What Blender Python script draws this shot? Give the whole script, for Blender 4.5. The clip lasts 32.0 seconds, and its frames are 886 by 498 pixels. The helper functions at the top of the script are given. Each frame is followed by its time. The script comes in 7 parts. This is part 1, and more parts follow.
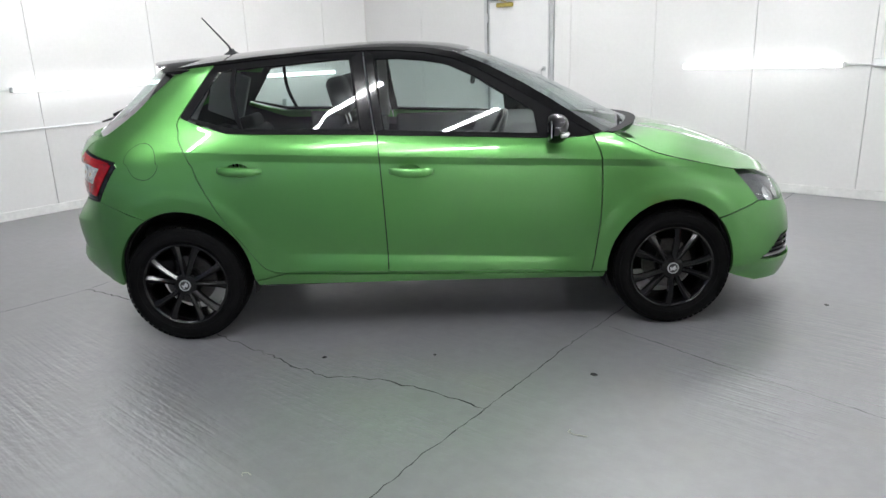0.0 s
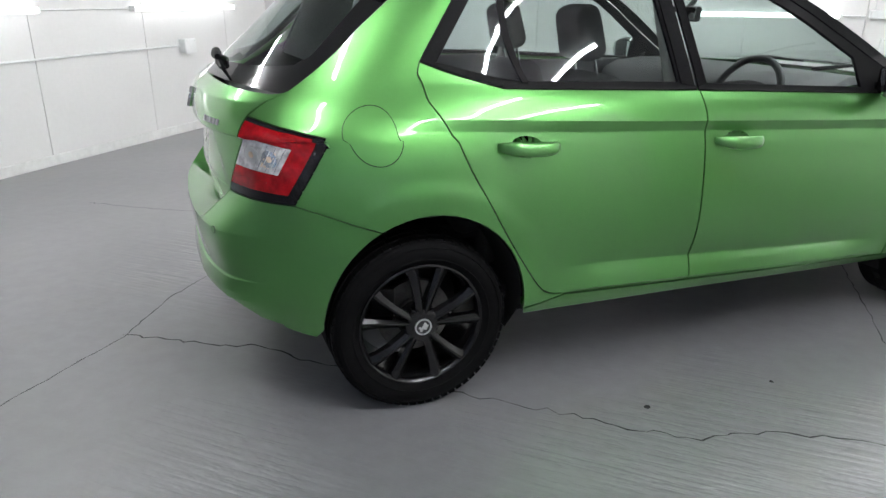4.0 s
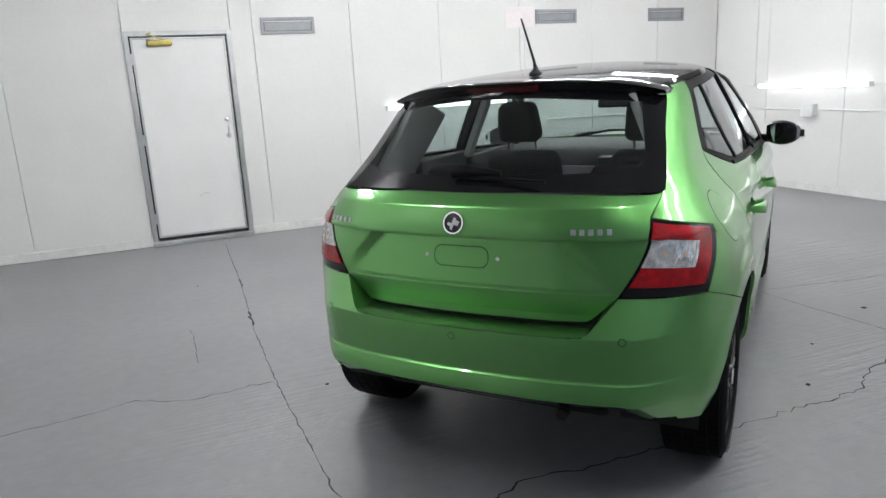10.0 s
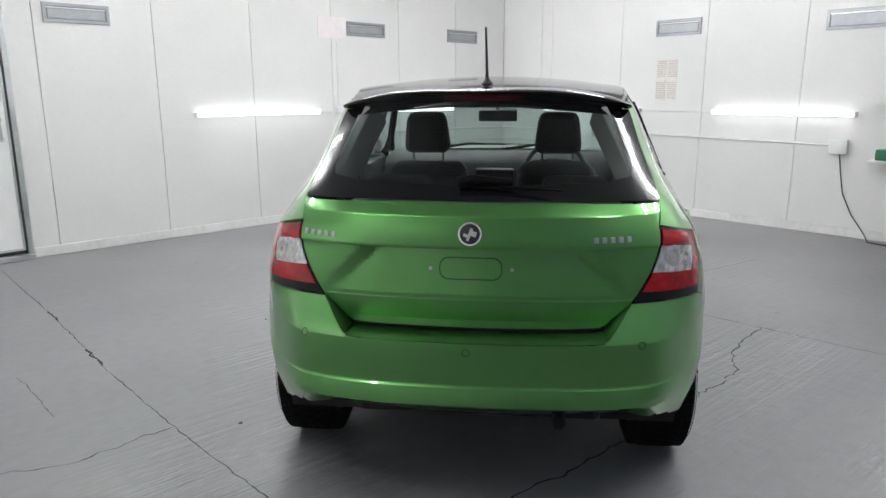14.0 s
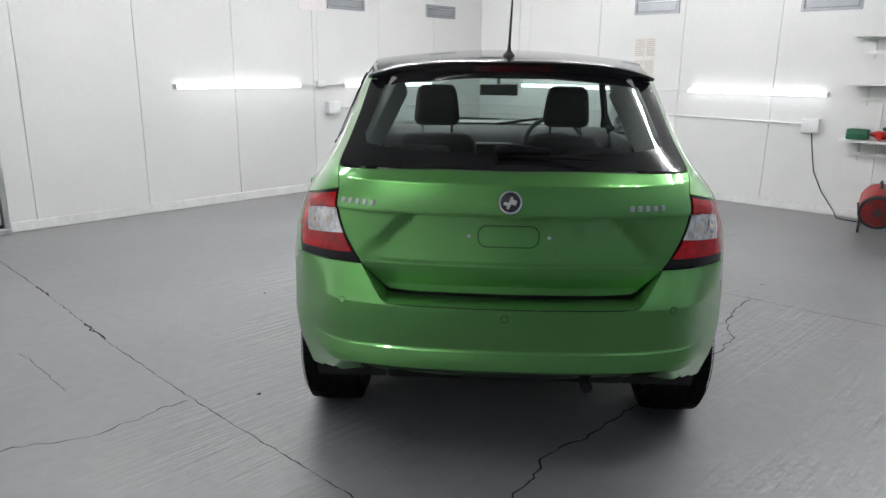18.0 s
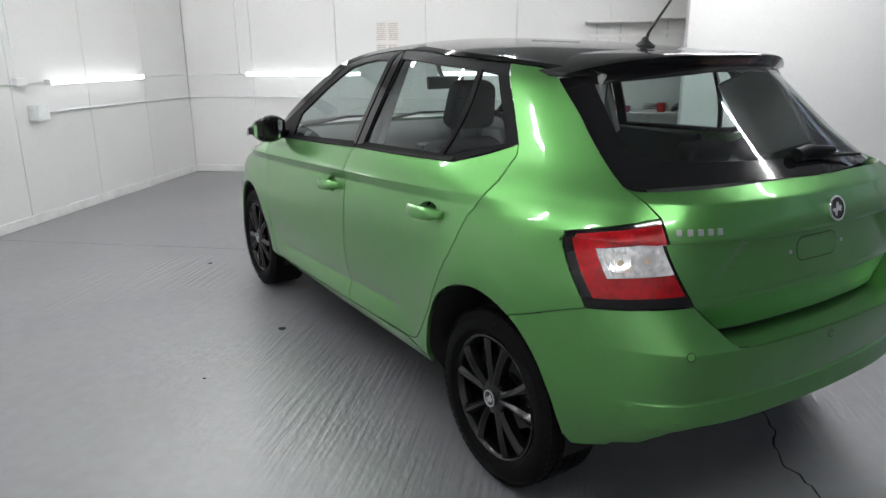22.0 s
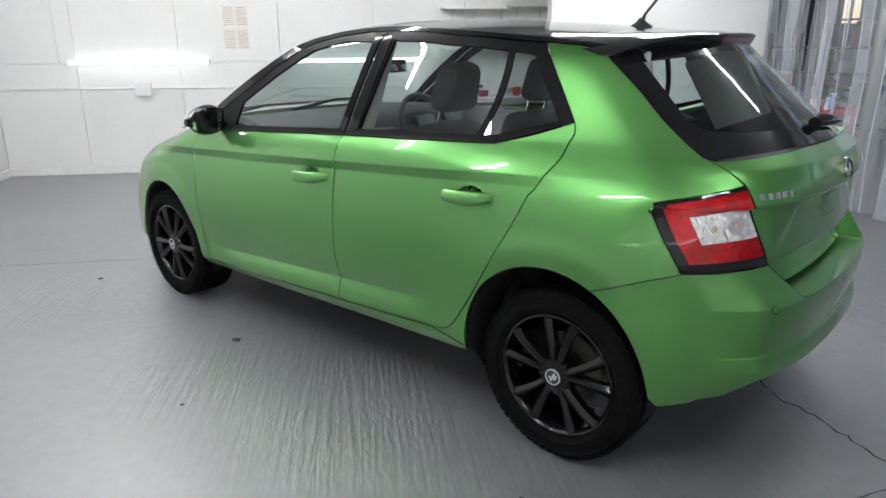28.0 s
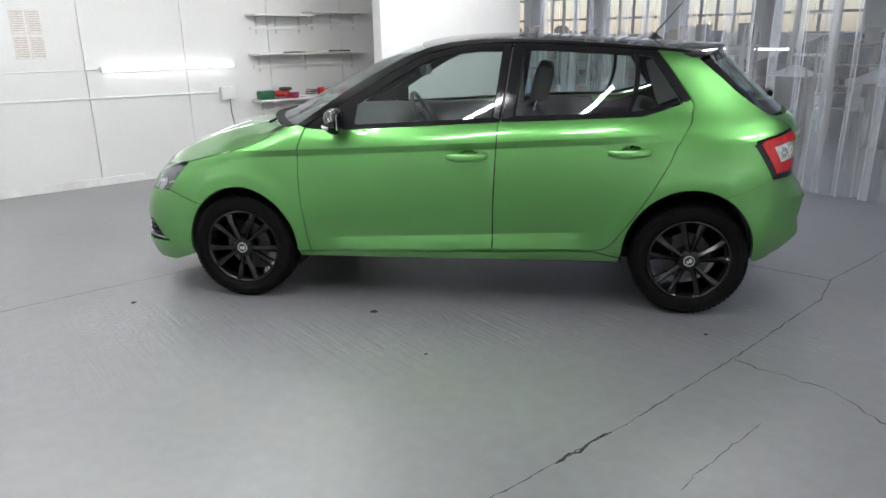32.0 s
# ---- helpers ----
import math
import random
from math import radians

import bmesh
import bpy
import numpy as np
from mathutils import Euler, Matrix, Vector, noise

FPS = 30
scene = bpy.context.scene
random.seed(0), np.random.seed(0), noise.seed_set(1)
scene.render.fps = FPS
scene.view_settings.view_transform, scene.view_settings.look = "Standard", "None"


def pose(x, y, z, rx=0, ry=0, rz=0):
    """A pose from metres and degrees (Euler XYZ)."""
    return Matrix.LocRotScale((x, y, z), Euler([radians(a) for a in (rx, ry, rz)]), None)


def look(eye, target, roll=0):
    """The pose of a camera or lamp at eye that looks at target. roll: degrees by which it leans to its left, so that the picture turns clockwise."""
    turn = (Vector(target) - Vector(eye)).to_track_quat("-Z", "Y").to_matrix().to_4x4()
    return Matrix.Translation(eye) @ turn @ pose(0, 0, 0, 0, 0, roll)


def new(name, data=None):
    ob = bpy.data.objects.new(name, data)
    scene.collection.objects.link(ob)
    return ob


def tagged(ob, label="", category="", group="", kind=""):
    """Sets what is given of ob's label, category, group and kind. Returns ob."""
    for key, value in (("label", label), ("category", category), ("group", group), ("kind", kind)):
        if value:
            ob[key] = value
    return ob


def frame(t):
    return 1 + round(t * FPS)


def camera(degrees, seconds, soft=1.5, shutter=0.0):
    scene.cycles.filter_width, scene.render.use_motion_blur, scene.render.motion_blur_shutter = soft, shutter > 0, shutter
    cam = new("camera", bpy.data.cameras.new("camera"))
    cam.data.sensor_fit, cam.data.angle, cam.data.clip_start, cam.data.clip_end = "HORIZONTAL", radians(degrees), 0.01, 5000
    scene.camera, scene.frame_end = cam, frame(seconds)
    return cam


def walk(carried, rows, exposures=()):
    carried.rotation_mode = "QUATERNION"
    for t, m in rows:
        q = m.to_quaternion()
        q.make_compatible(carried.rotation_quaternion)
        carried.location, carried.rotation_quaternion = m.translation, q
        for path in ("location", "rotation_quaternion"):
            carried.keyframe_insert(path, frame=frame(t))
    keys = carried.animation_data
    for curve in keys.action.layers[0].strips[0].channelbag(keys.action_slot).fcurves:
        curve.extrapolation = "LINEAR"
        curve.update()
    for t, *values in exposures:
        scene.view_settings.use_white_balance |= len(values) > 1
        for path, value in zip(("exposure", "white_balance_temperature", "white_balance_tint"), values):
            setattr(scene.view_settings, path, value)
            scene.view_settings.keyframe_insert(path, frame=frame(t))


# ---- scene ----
cam = camera(65.5, 32.0)
PATH = [
    (0, (1.271, -4.092, 1.394), (1.294, -2.169, 0.846), -1.9),
    (0.5, (1.259, -4.094, 1.397), (1.283, -2.175, 0.836), -1.5),
    (1, (1.186, -4.076, 1.376), (1.243, -2.16, 0.803), -0.2),
    (1.5, (1.057, -3.964, 1.373), (1.165, -2.048, 0.809), 0.4),
    (2, (0.8, -3.762, 1.388), (1.052, -1.863, 0.813), 0.3),
    (2.5, (0.433, -3.558, 1.368), (0.804, -1.667, 0.832), 0.7),
    (3, (0.013, -3.269, 1.328), (0.507, -1.434, 0.705), -0.6),
    (3.5, (-0.388, -2.95, 1.281), (0.114, -1.144, 0.582), -1.0),
    (4, (-0.667, -2.675, 1.318), (0.006, -0.922, 0.628), 0.5),
    (4.5, (-1.01, -2.327, 1.267), (-0.168, -0.657, 0.558), 2.1),
    (6.5, (-2.199, -1.262, 1.382), (-0.61, -0.187, 0.817), -0.4),
    (7, (-2.309, -1.077, 1.383), (-0.611, -0.196, 0.8), -1.6),
    (7.5, (-2.413, -0.972, 1.404), (-0.659, -0.194, 0.839), -0.7),
    (8, (-2.569, -0.901, 1.41), (-0.828, -0.083, 0.862), -1.6),
    (8.5, (-2.562, -0.919, 1.416), (-0.805, -0.12, 0.894), -1.5),
    (9, (-2.556, -0.929, 1.408), (-0.792, -0.124, 0.921), -2.3),
    (9.5, (-2.561, -0.932, 1.402), (-0.832, -0.042, 0.933), -2.5),
    (10, (-2.558, -0.942, 1.404), (-0.839, -0.033, 0.938), -3.1),
    (10.5, (-2.553, -0.944, 1.402), (-0.817, -0.064, 0.939), -2.2),
    (11, (-2.55, -0.942, 1.392), (-0.805, -0.08, 0.931), -1.4),
    (11.5, (-2.568, -0.938, 1.391), (-0.828, -0.067, 0.93), -1.2),
    (12, (-2.582, -0.912, 1.381), (-0.82, -0.09, 0.914), -0.9),
    (12.5, (-2.619, -0.815, 1.382), (-0.778, -0.188, 0.915), -1.3),
    (13, (-2.597, -0.591, 1.36), (-0.699, -0.176, 0.884), -0.7),
    (13.5, (-2.628, -0.344, 1.401), (-0.698, -0.106, 0.932), 0.2),
    (14, (-2.68, -0.1, 1.392), (-0.742, 0.109, 0.947), -0.1),
    (14.5, (-2.737, 0.054, 1.394), (-0.807, 0.216, 0.895), -0.5),
    (15, (-2.715, 0.078, 1.381), (-0.784, 0.222, 0.88), 0.1),
    (15.5, (-2.72, 0.072, 1.373), (-0.785, 0.182, 0.878), 0.4),
    (17.5, (-2.725, 0.1, 1.372), (-0.796, 0.205, 0.854), 0.3),
    (18, (-2.741, 0.15, 1.366), (-0.808, 0.239, 0.862), 0.7),
    (18.5, (-2.668, 0.291, 1.333), (-0.738, 0.264, 0.812), 1.6),
    (19, (-2.545, 0.6, 1.354), (-0.629, 0.382, 0.823), 0.5),
    (19.5, (-2.448, 0.883, 1.322), (-0.534, 0.561, 0.84), 0.4),
    (20, (-2.279, 1.207, 1.354), (-0.43, 0.676, 0.806), -0.3),
    (20.5, (-2.111, 1.437, 1.378), (-0.318, 0.756, 0.809), -1.1),
    (21, (-1.978, 1.674, 1.403), (-0.268, 0.789, 0.862), 0.2),
    (21.5, (-1.83, 1.848, 1.396), (-0.162, 0.885, 0.859), 0.2),
    (22, (-1.672, 2.016, 1.404), (-0.035, 1.006, 0.856), -0.4),
    (22.5, (-1.625, 2.212, 1.422), (-0.038, 1.127, 0.873), 0.0),
    (23, (-1.638, 2.353, 1.444), (-0.104, 1.2, 0.882), -1.5),
    (23.5, (-1.655, 2.393, 1.439), (-0.17, 1.175, 0.88), -1.3),
    (24, (-1.648, 2.383, 1.448), (-0.168, 1.165, 0.877), -1.6),
    (24.5, (-1.642, 2.391, 1.426), (-0.151, 1.182, 0.865), -1.5),
    (26.5, (-1.618, 2.39, 1.404), (-0.135, 1.178, 0.828), -1.1),
    (27, (-1.577, 2.397, 1.386), (-0.124, 1.15, 0.807), 0.2),
    (27.5, (-1.413, 2.477, 1.354), (-0.032, 1.158, 0.758), 2.3),
    (28, (-1.087, 2.606, 1.378), (0.171, 1.163, 0.798), -0.4),
    (28.5, (-0.796, 2.856, 1.365), (0.307, 1.284, 0.807), 0.9),
    (29, (-0.47, 3.098, 1.383), (0.464, 1.435, 0.782), 0.7),
    (29.5, (-0.115, 3.331, 1.39), (0.765, 1.646, 0.77), -1.7),
    (30, (0.145, 3.603, 1.38), (0.846, 1.846, 0.729), -1.1),
    (30.5, (0.374, 3.82, 1.388), (0.901, 2.009, 0.724), -1.1),
    (31, (0.58, 4.044, 1.433), (0.957, 2.181, 0.811), -2.3),
    (31.5, (0.684, 4.277, 1.45), (0.955, 2.391, 0.842), -0.1),
    (32, (0.759, 4.401, 1.451), (1.048, 2.512, 0.861), -0.8),
]
EXPOSURES = ((0, -0.20), (4, -0.17), (9, -0.31), (12, -0.40), (15, -0.46), (19, -0.47), (23, -0.58), (27, -0.37), (32, -0.29))
walk(cam, [(t, look(eye, target, roll)) for t, eye, target, roll in PATH], EXPOSURES)

# ---- light and air ----
world = bpy.data.worlds.new("world")
scene.world = world
world.use_nodes = True
wn = world.node_tree.nodes
sky = wn.new("ShaderNodeTexSky")
sky.sky_type, sky.sun_disc, sky.sun_elevation, sky.sun_rotation = "NISHITA", False, radians(40), radians(150)
world.node_tree.links.new(sky.outputs[0], wn["Background"].inputs[0])
wn["Background"].inputs[1].default_value = 0.12
TUBE_POWER = 6.0
CEILING_POWER = 137.0
# unseen ceiling tubes; some match reflections, the last two added to brighten the floor
CEILING_TUBES = ((-2.2, -0.6, 90, 1.1), (0.25, -2.05, 90, 0.85), (1.9, -1.9, 90, 1.25), (2.9, -1.9, 90, 1.5), (-1.5, 1.6, 90, 1.05), (-0.6, 2.5, 90, 1.25), (0.7, 2.4, 90, 1.0), (1.6, 1.4, 90, 1.5), (2.9, 0.8, 90, 0.9), (2.0, 3.0, 90, 0.8), (3.3, 2.7, 90, 1.2))

# ---- materials ----


def mat(name, colour, rough=0.5, metal=0.0, grain=0.0, grain_size=40.0, bump=0.0, bump_size=60.0, stain=0.0, stain_size=2.0,
        coat=0.0, emit=0.0, trans=0.0, ior=1.45, alpha=1.0, rough_vary=0.0, random_tint=0.0, spec=0.5):
    m = bpy.data.materials.new(name)
    m.use_nodes = True
    nt = m.node_tree
    b = nt.nodes["Principled BSDF"]
    b.inputs["Roughness"].default_value = rough
    b.inputs["Metallic"].default_value = metal
    b.inputs["IOR"].default_value = ior
    b.inputs["Coat Weight"].default_value = coat
    b.inputs["Coat Roughness"].default_value = 0.03
    b.inputs["Transmission Weight"].default_value = trans
    b.inputs["Specular IOR Level"].default_value = spec
    b.inputs["Alpha"].default_value = alpha
    b.inputs["Base Color"].default_value = (*colour, 1)
    tex = nt.nodes.new("ShaderNodeTexCoord")
    last = None
    if grain or stain or random_tint:
        rgb = nt.nodes.new("ShaderNodeRGB")
        rgb.outputs[0].default_value = (*colour, 1)
        last = rgb.outputs[0]
        for amount, size, det in ((grain, grain_size, 3.0), (stain, stain_size, 5.0)):
            if not amount:
                continue
            n = nt.nodes.new("ShaderNodeTexNoise")
            n.inputs["Scale"].default_value, n.inputs["Detail"].default_value = size, det
            nt.links.new(tex.outputs["Object"], n.inputs["Vector"])
            ramp = nt.nodes.new("ShaderNodeMapRange")
            ramp.inputs["From Min"].default_value, ramp.inputs["From Max"].default_value = 0.3, 0.7
            ramp.inputs["To Min"].default_value, ramp.inputs["To Max"].default_value = 1 - amount, 1 + amount
            nt.links.new(n.outputs["Fac"], ramp.inputs["Value"])
            mul = nt.nodes.new("ShaderNodeVectorMath")
            mul.operation = "MULTIPLY"
            nt.links.new(last, mul.inputs[0])
            nt.links.new(ramp.outputs[0], mul.inputs[1])
            last = mul.outputs[0]
        if random_tint:
            info = nt.nodes.new("ShaderNodeObjectInfo")
            ramp = nt.nodes.new("ShaderNodeMapRange")
            ramp.inputs["To Min"].default_value, ramp.inputs["To Max"].default_value = 1 - random_tint, 1 + random_tint
            nt.links.new(info.outputs["Random"], ramp.inputs["Value"])
            mul = nt.nodes.new("ShaderNodeVectorMath")
            mul.operation = "MULTIPLY"
            nt.links.new(last, mul.inputs[0])
            nt.links.new(ramp.outputs[0], mul.inputs[1])
            last = mul.outputs[0]
        nt.links.new(last, b.inputs["Base Color"])
    if rough_vary:
        n = nt.nodes.new("ShaderNodeTexNoise")
        n.inputs["Scale"].default_value, n.inputs["Detail"].default_value = stain_size * 1.7, 4.0
        nt.links.new(tex.outputs["Object"], n.inputs["Vector"])
        ramp = nt.nodes.new("ShaderNodeMapRange")
        ramp.inputs["From Min"].default_value, ramp.inputs["From Max"].default_value = 0.3, 0.7
        ramp.inputs["To Min"].default_value, ramp.inputs["To Max"].default_value = max(rough - rough_vary, 0.02), rough + rough_vary
        nt.links.new(n.outputs["Fac"], ramp.inputs["Value"])
        nt.links.new(ramp.outputs[0], b.inputs["Roughness"])
    if bump:
        n = nt.nodes.new("ShaderNodeTexNoise")
        n.inputs["Scale"].default_value, n.inputs["Detail"].default_value = bump_size, 3.0
        nt.links.new(tex.outputs["Object"], n.inputs["Vector"])
        bp = nt.nodes.new("ShaderNodeBump")
        bp.inputs["Strength"].default_value, bp.inputs["Distance"].default_value = 1.0, bump
        nt.links.new(n.outputs["Fac"], bp.inputs["Height"])
        nt.links.new(bp.outputs[0], b.inputs["Normal"])
    if emit:
        b.inputs["Emission Color"].default_value = (*colour, 1)
        b.inputs["Emission Strength"].default_value = emit
    return m


M_WALL = mat("white_wall_panel", (0.73, 0.725, 0.72), 0.32, grain=0.015, grain_size=30, stain=0.03, stain_size=1.3, bump=0.0002, bump_size=9, rough_vary=0.04, random_tint=0.012)
M_JOINT = mat("joint_sealant", (0.66, 0.62, 0.60), 0.6, stain=0.12, stain_size=3)
M_CEIL = mat("pale_grey_ceiling", (0.42, 0.42, 0.425), 0.6, stain=0.03, stain_size=1.0)
M_SKIRT = mat("painted_skirting", (0.74, 0.74, 0.73), 0.45, grain=0.05, grain_size=25, stain=0.08, stain_size=4, bump=0.001, bump_size=30)
M_TUBE = mat("lit_tube", (0.98, 0.99, 1.0), 0.4, emit=TUBE_POWER)
M_CTUBE = mat("lit_ceiling_tube", (0.98, 0.99, 1.0), 0.4, emit=CEILING_POWER)
M_PLAST = mat("white_plastic", (0.76, 0.77, 0.77), 0.4, grain=0.02, stain=0.04, stain_size=8)
M_GREYBOX = mat("grey_plastic_box", (0.62, 0.64, 0.64), 0.45, grain=0.03, stain=0.05, stain_size=9)
M_ALU = mat("brushed_aluminium", (0.60, 0.61, 0.62), 0.38, 0.85, grain=0.06, grain_size=80, stain=0.08, stain_size=6)
M_VENT = mat("grey_vent_metal", (0.33, 0.34, 0.36), 0.42, 0.4, grain=0.04, stain=0.06, stain_size=8)
M_VENTDARK = mat("vent_shadow", (0.16, 0.17, 0.18), 0.6, grain=0.05)
M_DOOR = mat("white_painted_door", (0.78, 0.78, 0.78), 0.38, grain=0.01, stain=0.03, stain_size=2.5)
M_BRASS = mat("brass_closer", (0.45, 0.36, 0.10), 0.35, 0.8, grain=0.08, stain=0.15, stain_size=20)
M_RUBBER = mat("black_rubber", (0.02, 0.02, 0.02), 0.7, grain=0.1, bump=0.0004, bump_size=200)
M_DARK = mat("black_gap", (0.008, 0.008, 0.008), 0.8, grain=0.1)
M_PINK = mat("faded_paper", (0.80, 0.74, 0.76), 0.7, grain=0.03, stain=0.05, stain_size=7)
M_PAPER = mat("printed_paper", (0.72, 0.68, 0.65), 0.7, grain=0.1, grain_size=60, stain=0.05, stain_size=10)
M_INK = mat("faint_ink", (0.50, 0.46, 0.44), 0.7, grain=0.1)
M_SHELF = mat("white_shelf_board", (0.78, 0.77, 0.76), 0.45, grain=0.04, stain=0.06, stain_size=6)
M_CABLE = mat("black_cable", (0.03, 0.03, 0.03), 0.5, grain=0.1)


RIDGED = ((0.6, 1.0, 0.8), (-0.4, -1.3, 1.3), (0.9, -1.5, 1.1), (3.1, -1.3, 1.3), (1.4, 1.15, 1.0), (2.9, 1.3, 1.1), (-0.4, 0.9, 0.9))


def floor_material():
    m = bpy.data.materials.new("grey_painted_concrete")
    m.use_nodes = True
    nt = m.node_tree
    nodes, link = nt.nodes, nt.links.new
    b = nodes["Principled BSDF"]
    tex = nodes.new("ShaderNodeTexCoord")
    big, fine = nodes.new("ShaderNodeTexNoise"), nodes.new("ShaderNodeTexNoise")
    big.inputs["Scale"].default_value, big.inputs["Detail"].default_value = 0.55, 6
    fine.inputs["Scale"].default_value, fine.inputs["Detail"].default_value = 14, 6
    ramp = nodes.new("ShaderNodeValToRGB")
    ramp.color_ramp.elements[0].position, ramp.color_ramp.elements[0].color = 0.34, (0.156, 0.159, 0.167, 1)
    ramp.color_ramp.elements[1].position, ramp.color_ramp.elements[1].color = 0.66, (0.198, 0.198, 0.210, 1)
    link(big.outputs["Fac"], ramp.inputs[0])
    scuff = nodes.new("ShaderNodeMapRange")
    scuff.inputs["From Min"].default_value, scuff.inputs["From Max"].default_value = 0.35, 0.7
    scuff.inputs["To Min"].default_value, scuff.inputs["To Max"].default_value = 0.93, 1.07
    link(fine.outputs["Fac"], scuff.inputs["Value"])
    mul = nodes.new("ShaderNodeVectorMath")
    mul.operation = "MULTIPLY"
    link(ramp.outputs[0], mul.inputs[0])
    link(scuff.outputs[0], mul.inputs[1])
    # faint brownish stains where the paint has thinned
    worn = nodes.new("ShaderNodeTexNoise")
    worn.inputs["Scale"].default_value, worn.inputs["Detail"].default_value = 2.6, 4
    wr = nodes.new("ShaderNodeMapRange")
    wr.inputs["From Min"].default_value, wr.inputs["From Max"].default_value = 0.54, 0.76
    wr.inputs["To Max"].default_value = 0.30
    link(worn.outputs["Fac"], wr.inputs["Value"])
    mix = nodes.new("ShaderNodeMixRGB")
    mix.inputs[2].default_value = (0.200, 0.185, 0.152, 1)
    link(wr.outputs[0], mix.inputs[0])
    link(mul.outputs[0], mix.inputs[1])
    link(mix.outputs[0], b.inputs["Base Color"])
    rr = nodes.new("ShaderNodeMapRange")
    rr.inputs["From Min"].default_value, rr.inputs["From Max"].default_value = 0.3, 0.7
    rr.inputs["To Min"].default_value, rr.inputs["To Max"].default_value = 0.37, 0.45
    gloss = nodes.new("ShaderNodeTexNoise")
    gloss.inputs["Scale"].default_value, gloss.inputs["Detail"].default_value = 0.9, 0
    link(gloss.outputs["Fac"], rr.inputs["Value"])
    b.inputs["Specular IOR Level"].default_value = 0.8
    b.inputs["Coat Weight"].default_value, b.inputs["Coat Roughness"].default_value, b.inputs["Coat IOR"].default_value = 0.8, 0.5, 1.6
    # trowel ridges across the slab, strong in broad patches, with a finer ripple over them
    turn, stretch = nodes.new("ShaderNodeMapping"), nodes.new("ShaderNodeMapping")
    turn.inputs["Rotation"].default_value = (0, 0, radians(42))
    stretch.inputs["Scale"].default_value = (2.2, 34.0, 1)
    link(tex.outputs["Object"], turn.inputs[0])
    link(turn.outputs[0], stretch.inputs[0])
    ridge = nodes.new("ShaderNodeTexNoise")
    ridge.inputs["Scale"].default_value, ridge.inputs["Detail"].default_value = 1.0, 1.5
    ridge.inputs["Distortion"].default_value = 0.25
    link(stretch.outputs[0], ridge.inputs["Vector"])
    ripple_map = nodes.new("ShaderNodeMapping")
    ripple_map.inputs["Scale"].default_value = (22.0, 55.0, 1)
    link(turn.outputs[0], ripple_map.inputs[0])
    ripple = nodes.new("ShaderNodeTexNoise")
    ripple.inputs["Scale"].default_value, ripple.inputs["Detail"].default_value = 1.0, 1
    link(ripple_map.outputs[0], ripple.inputs["Vector"])
    relief = nodes.new("ShaderNodeMath")
    relief.operation = "MULTIPLY_ADD"
    relief.inputs[1].default_value = 0.40
    link(ripple.outputs["Fac"], relief.inputs[0])
    link(ridge.outputs["Fac"], relief.inputs[2])
    last = None
    for cx, cy, reach in RIDGED:
        dist = nodes.new("ShaderNodeVectorMath")
        dist.operation = "DISTANCE"
        dist.inputs[1].default_value = (cx, cy, 0)
        link(tex.outputs["Object"], dist.inputs[0])
        fall = nodes.new("ShaderNodeMapRange")
        fall.interpolation_type = "SMOOTHERSTEP"
        fall.inputs["From Min"].default_value, fall.inputs["From Max"].default_value = 0.0, reach
        fall.inputs["To Min"].default_value, fall.inputs["To Max"].default_value = 1.0, 0.0
        link(dist.outputs["Value"], fall.inputs["Value"])
        if last is None:
            last = fall.outputs[0]
        else:
            both_ = nodes.new("ShaderNodeMath")
            link(last, both_.inputs[0])
            link(fall.outputs[0], both_.inputs[1])
            last = both_.outputs[0]
    patch = nodes.new("ShaderNodeTexNoise")
    patch.inputs["Scale"].default_value, patch.inputs["Detail"].default_value = 2.2, 3
    pr = nodes.new("ShaderNodeMapRange")
    pr.interpolation_type = "SMOOTHSTEP"
    pr.inputs["From Min"].default_value, pr.inputs["From Max"].default_value = 0.25, 0.75
    pr.inputs["To Min"].default_value, pr.inputs["To Max"].default_value = 0.15, 1.25
    link(patch.outputs["Fac"], pr.inputs["Value"])
    where, faint = nodes.new("ShaderNodeMath"), nodes.new("ShaderNodeMath")
    where.operation, faint.operation = "MULTIPLY", "ADD"
    faint.inputs[1].default_value = 0.06
    link(last, where.inputs[0])
    link(pr.outputs[0], where.inputs[1])
    link(where.outputs[0], faint.inputs[0])
    for n in (big, fine, worn, gloss, patch):
        link(tex.outputs["Object"], n.inputs["Vector"])
    b1, b2 = nodes.new("ShaderNodeBump"), nodes.new("ShaderNodeBump")
    b1.inputs["Distance"].default_value = 0.010
    b2.inputs["Distance"].default_value, b2.inputs["Strength"].default_value = 0.0006, 1.0
    level, high = nodes.new("ShaderNodeMath"), nodes.new("ShaderNodeMath")
    level.operation, high.operation = "SUBTRACT", "MULTIPLY"
    level.inputs[1].default_value = 0.70
    link(relief.outputs[0], level.inputs[0])
    link(level.outputs[0], high.inputs[0])
    link(faint.outputs[0], high.inputs[1])
    link(high.outputs[0], b1.inputs["Height"])
    # the paint is glossier where the ridges stand
    shine = nodes.new("ShaderNodeMath")
    shine.operation = "MULTIPLY_ADD"
    shine.inputs[1].default_value = -0.06
    link(faint.outputs[0], shine.inputs[0])
    link(rr.outputs[0], shine.inputs[2])
    least = nodes.new("ShaderNodeMath")
    least.operation = "MAXIMUM"
    least.inputs[1].default_value = 0.29
    link(shine.outputs[0], least.inputs[0])
    link(least.outputs[0], b.inputs["Roughness"])
    link(fine.outputs["Fac"], b2.inputs["Height"])
    link(b1.outputs[0], b2.inputs["Normal"])
    link(b2.outputs[0], b.inputs["Normal"])
    link(b2.outputs[0], b.inputs["Coat Normal"])
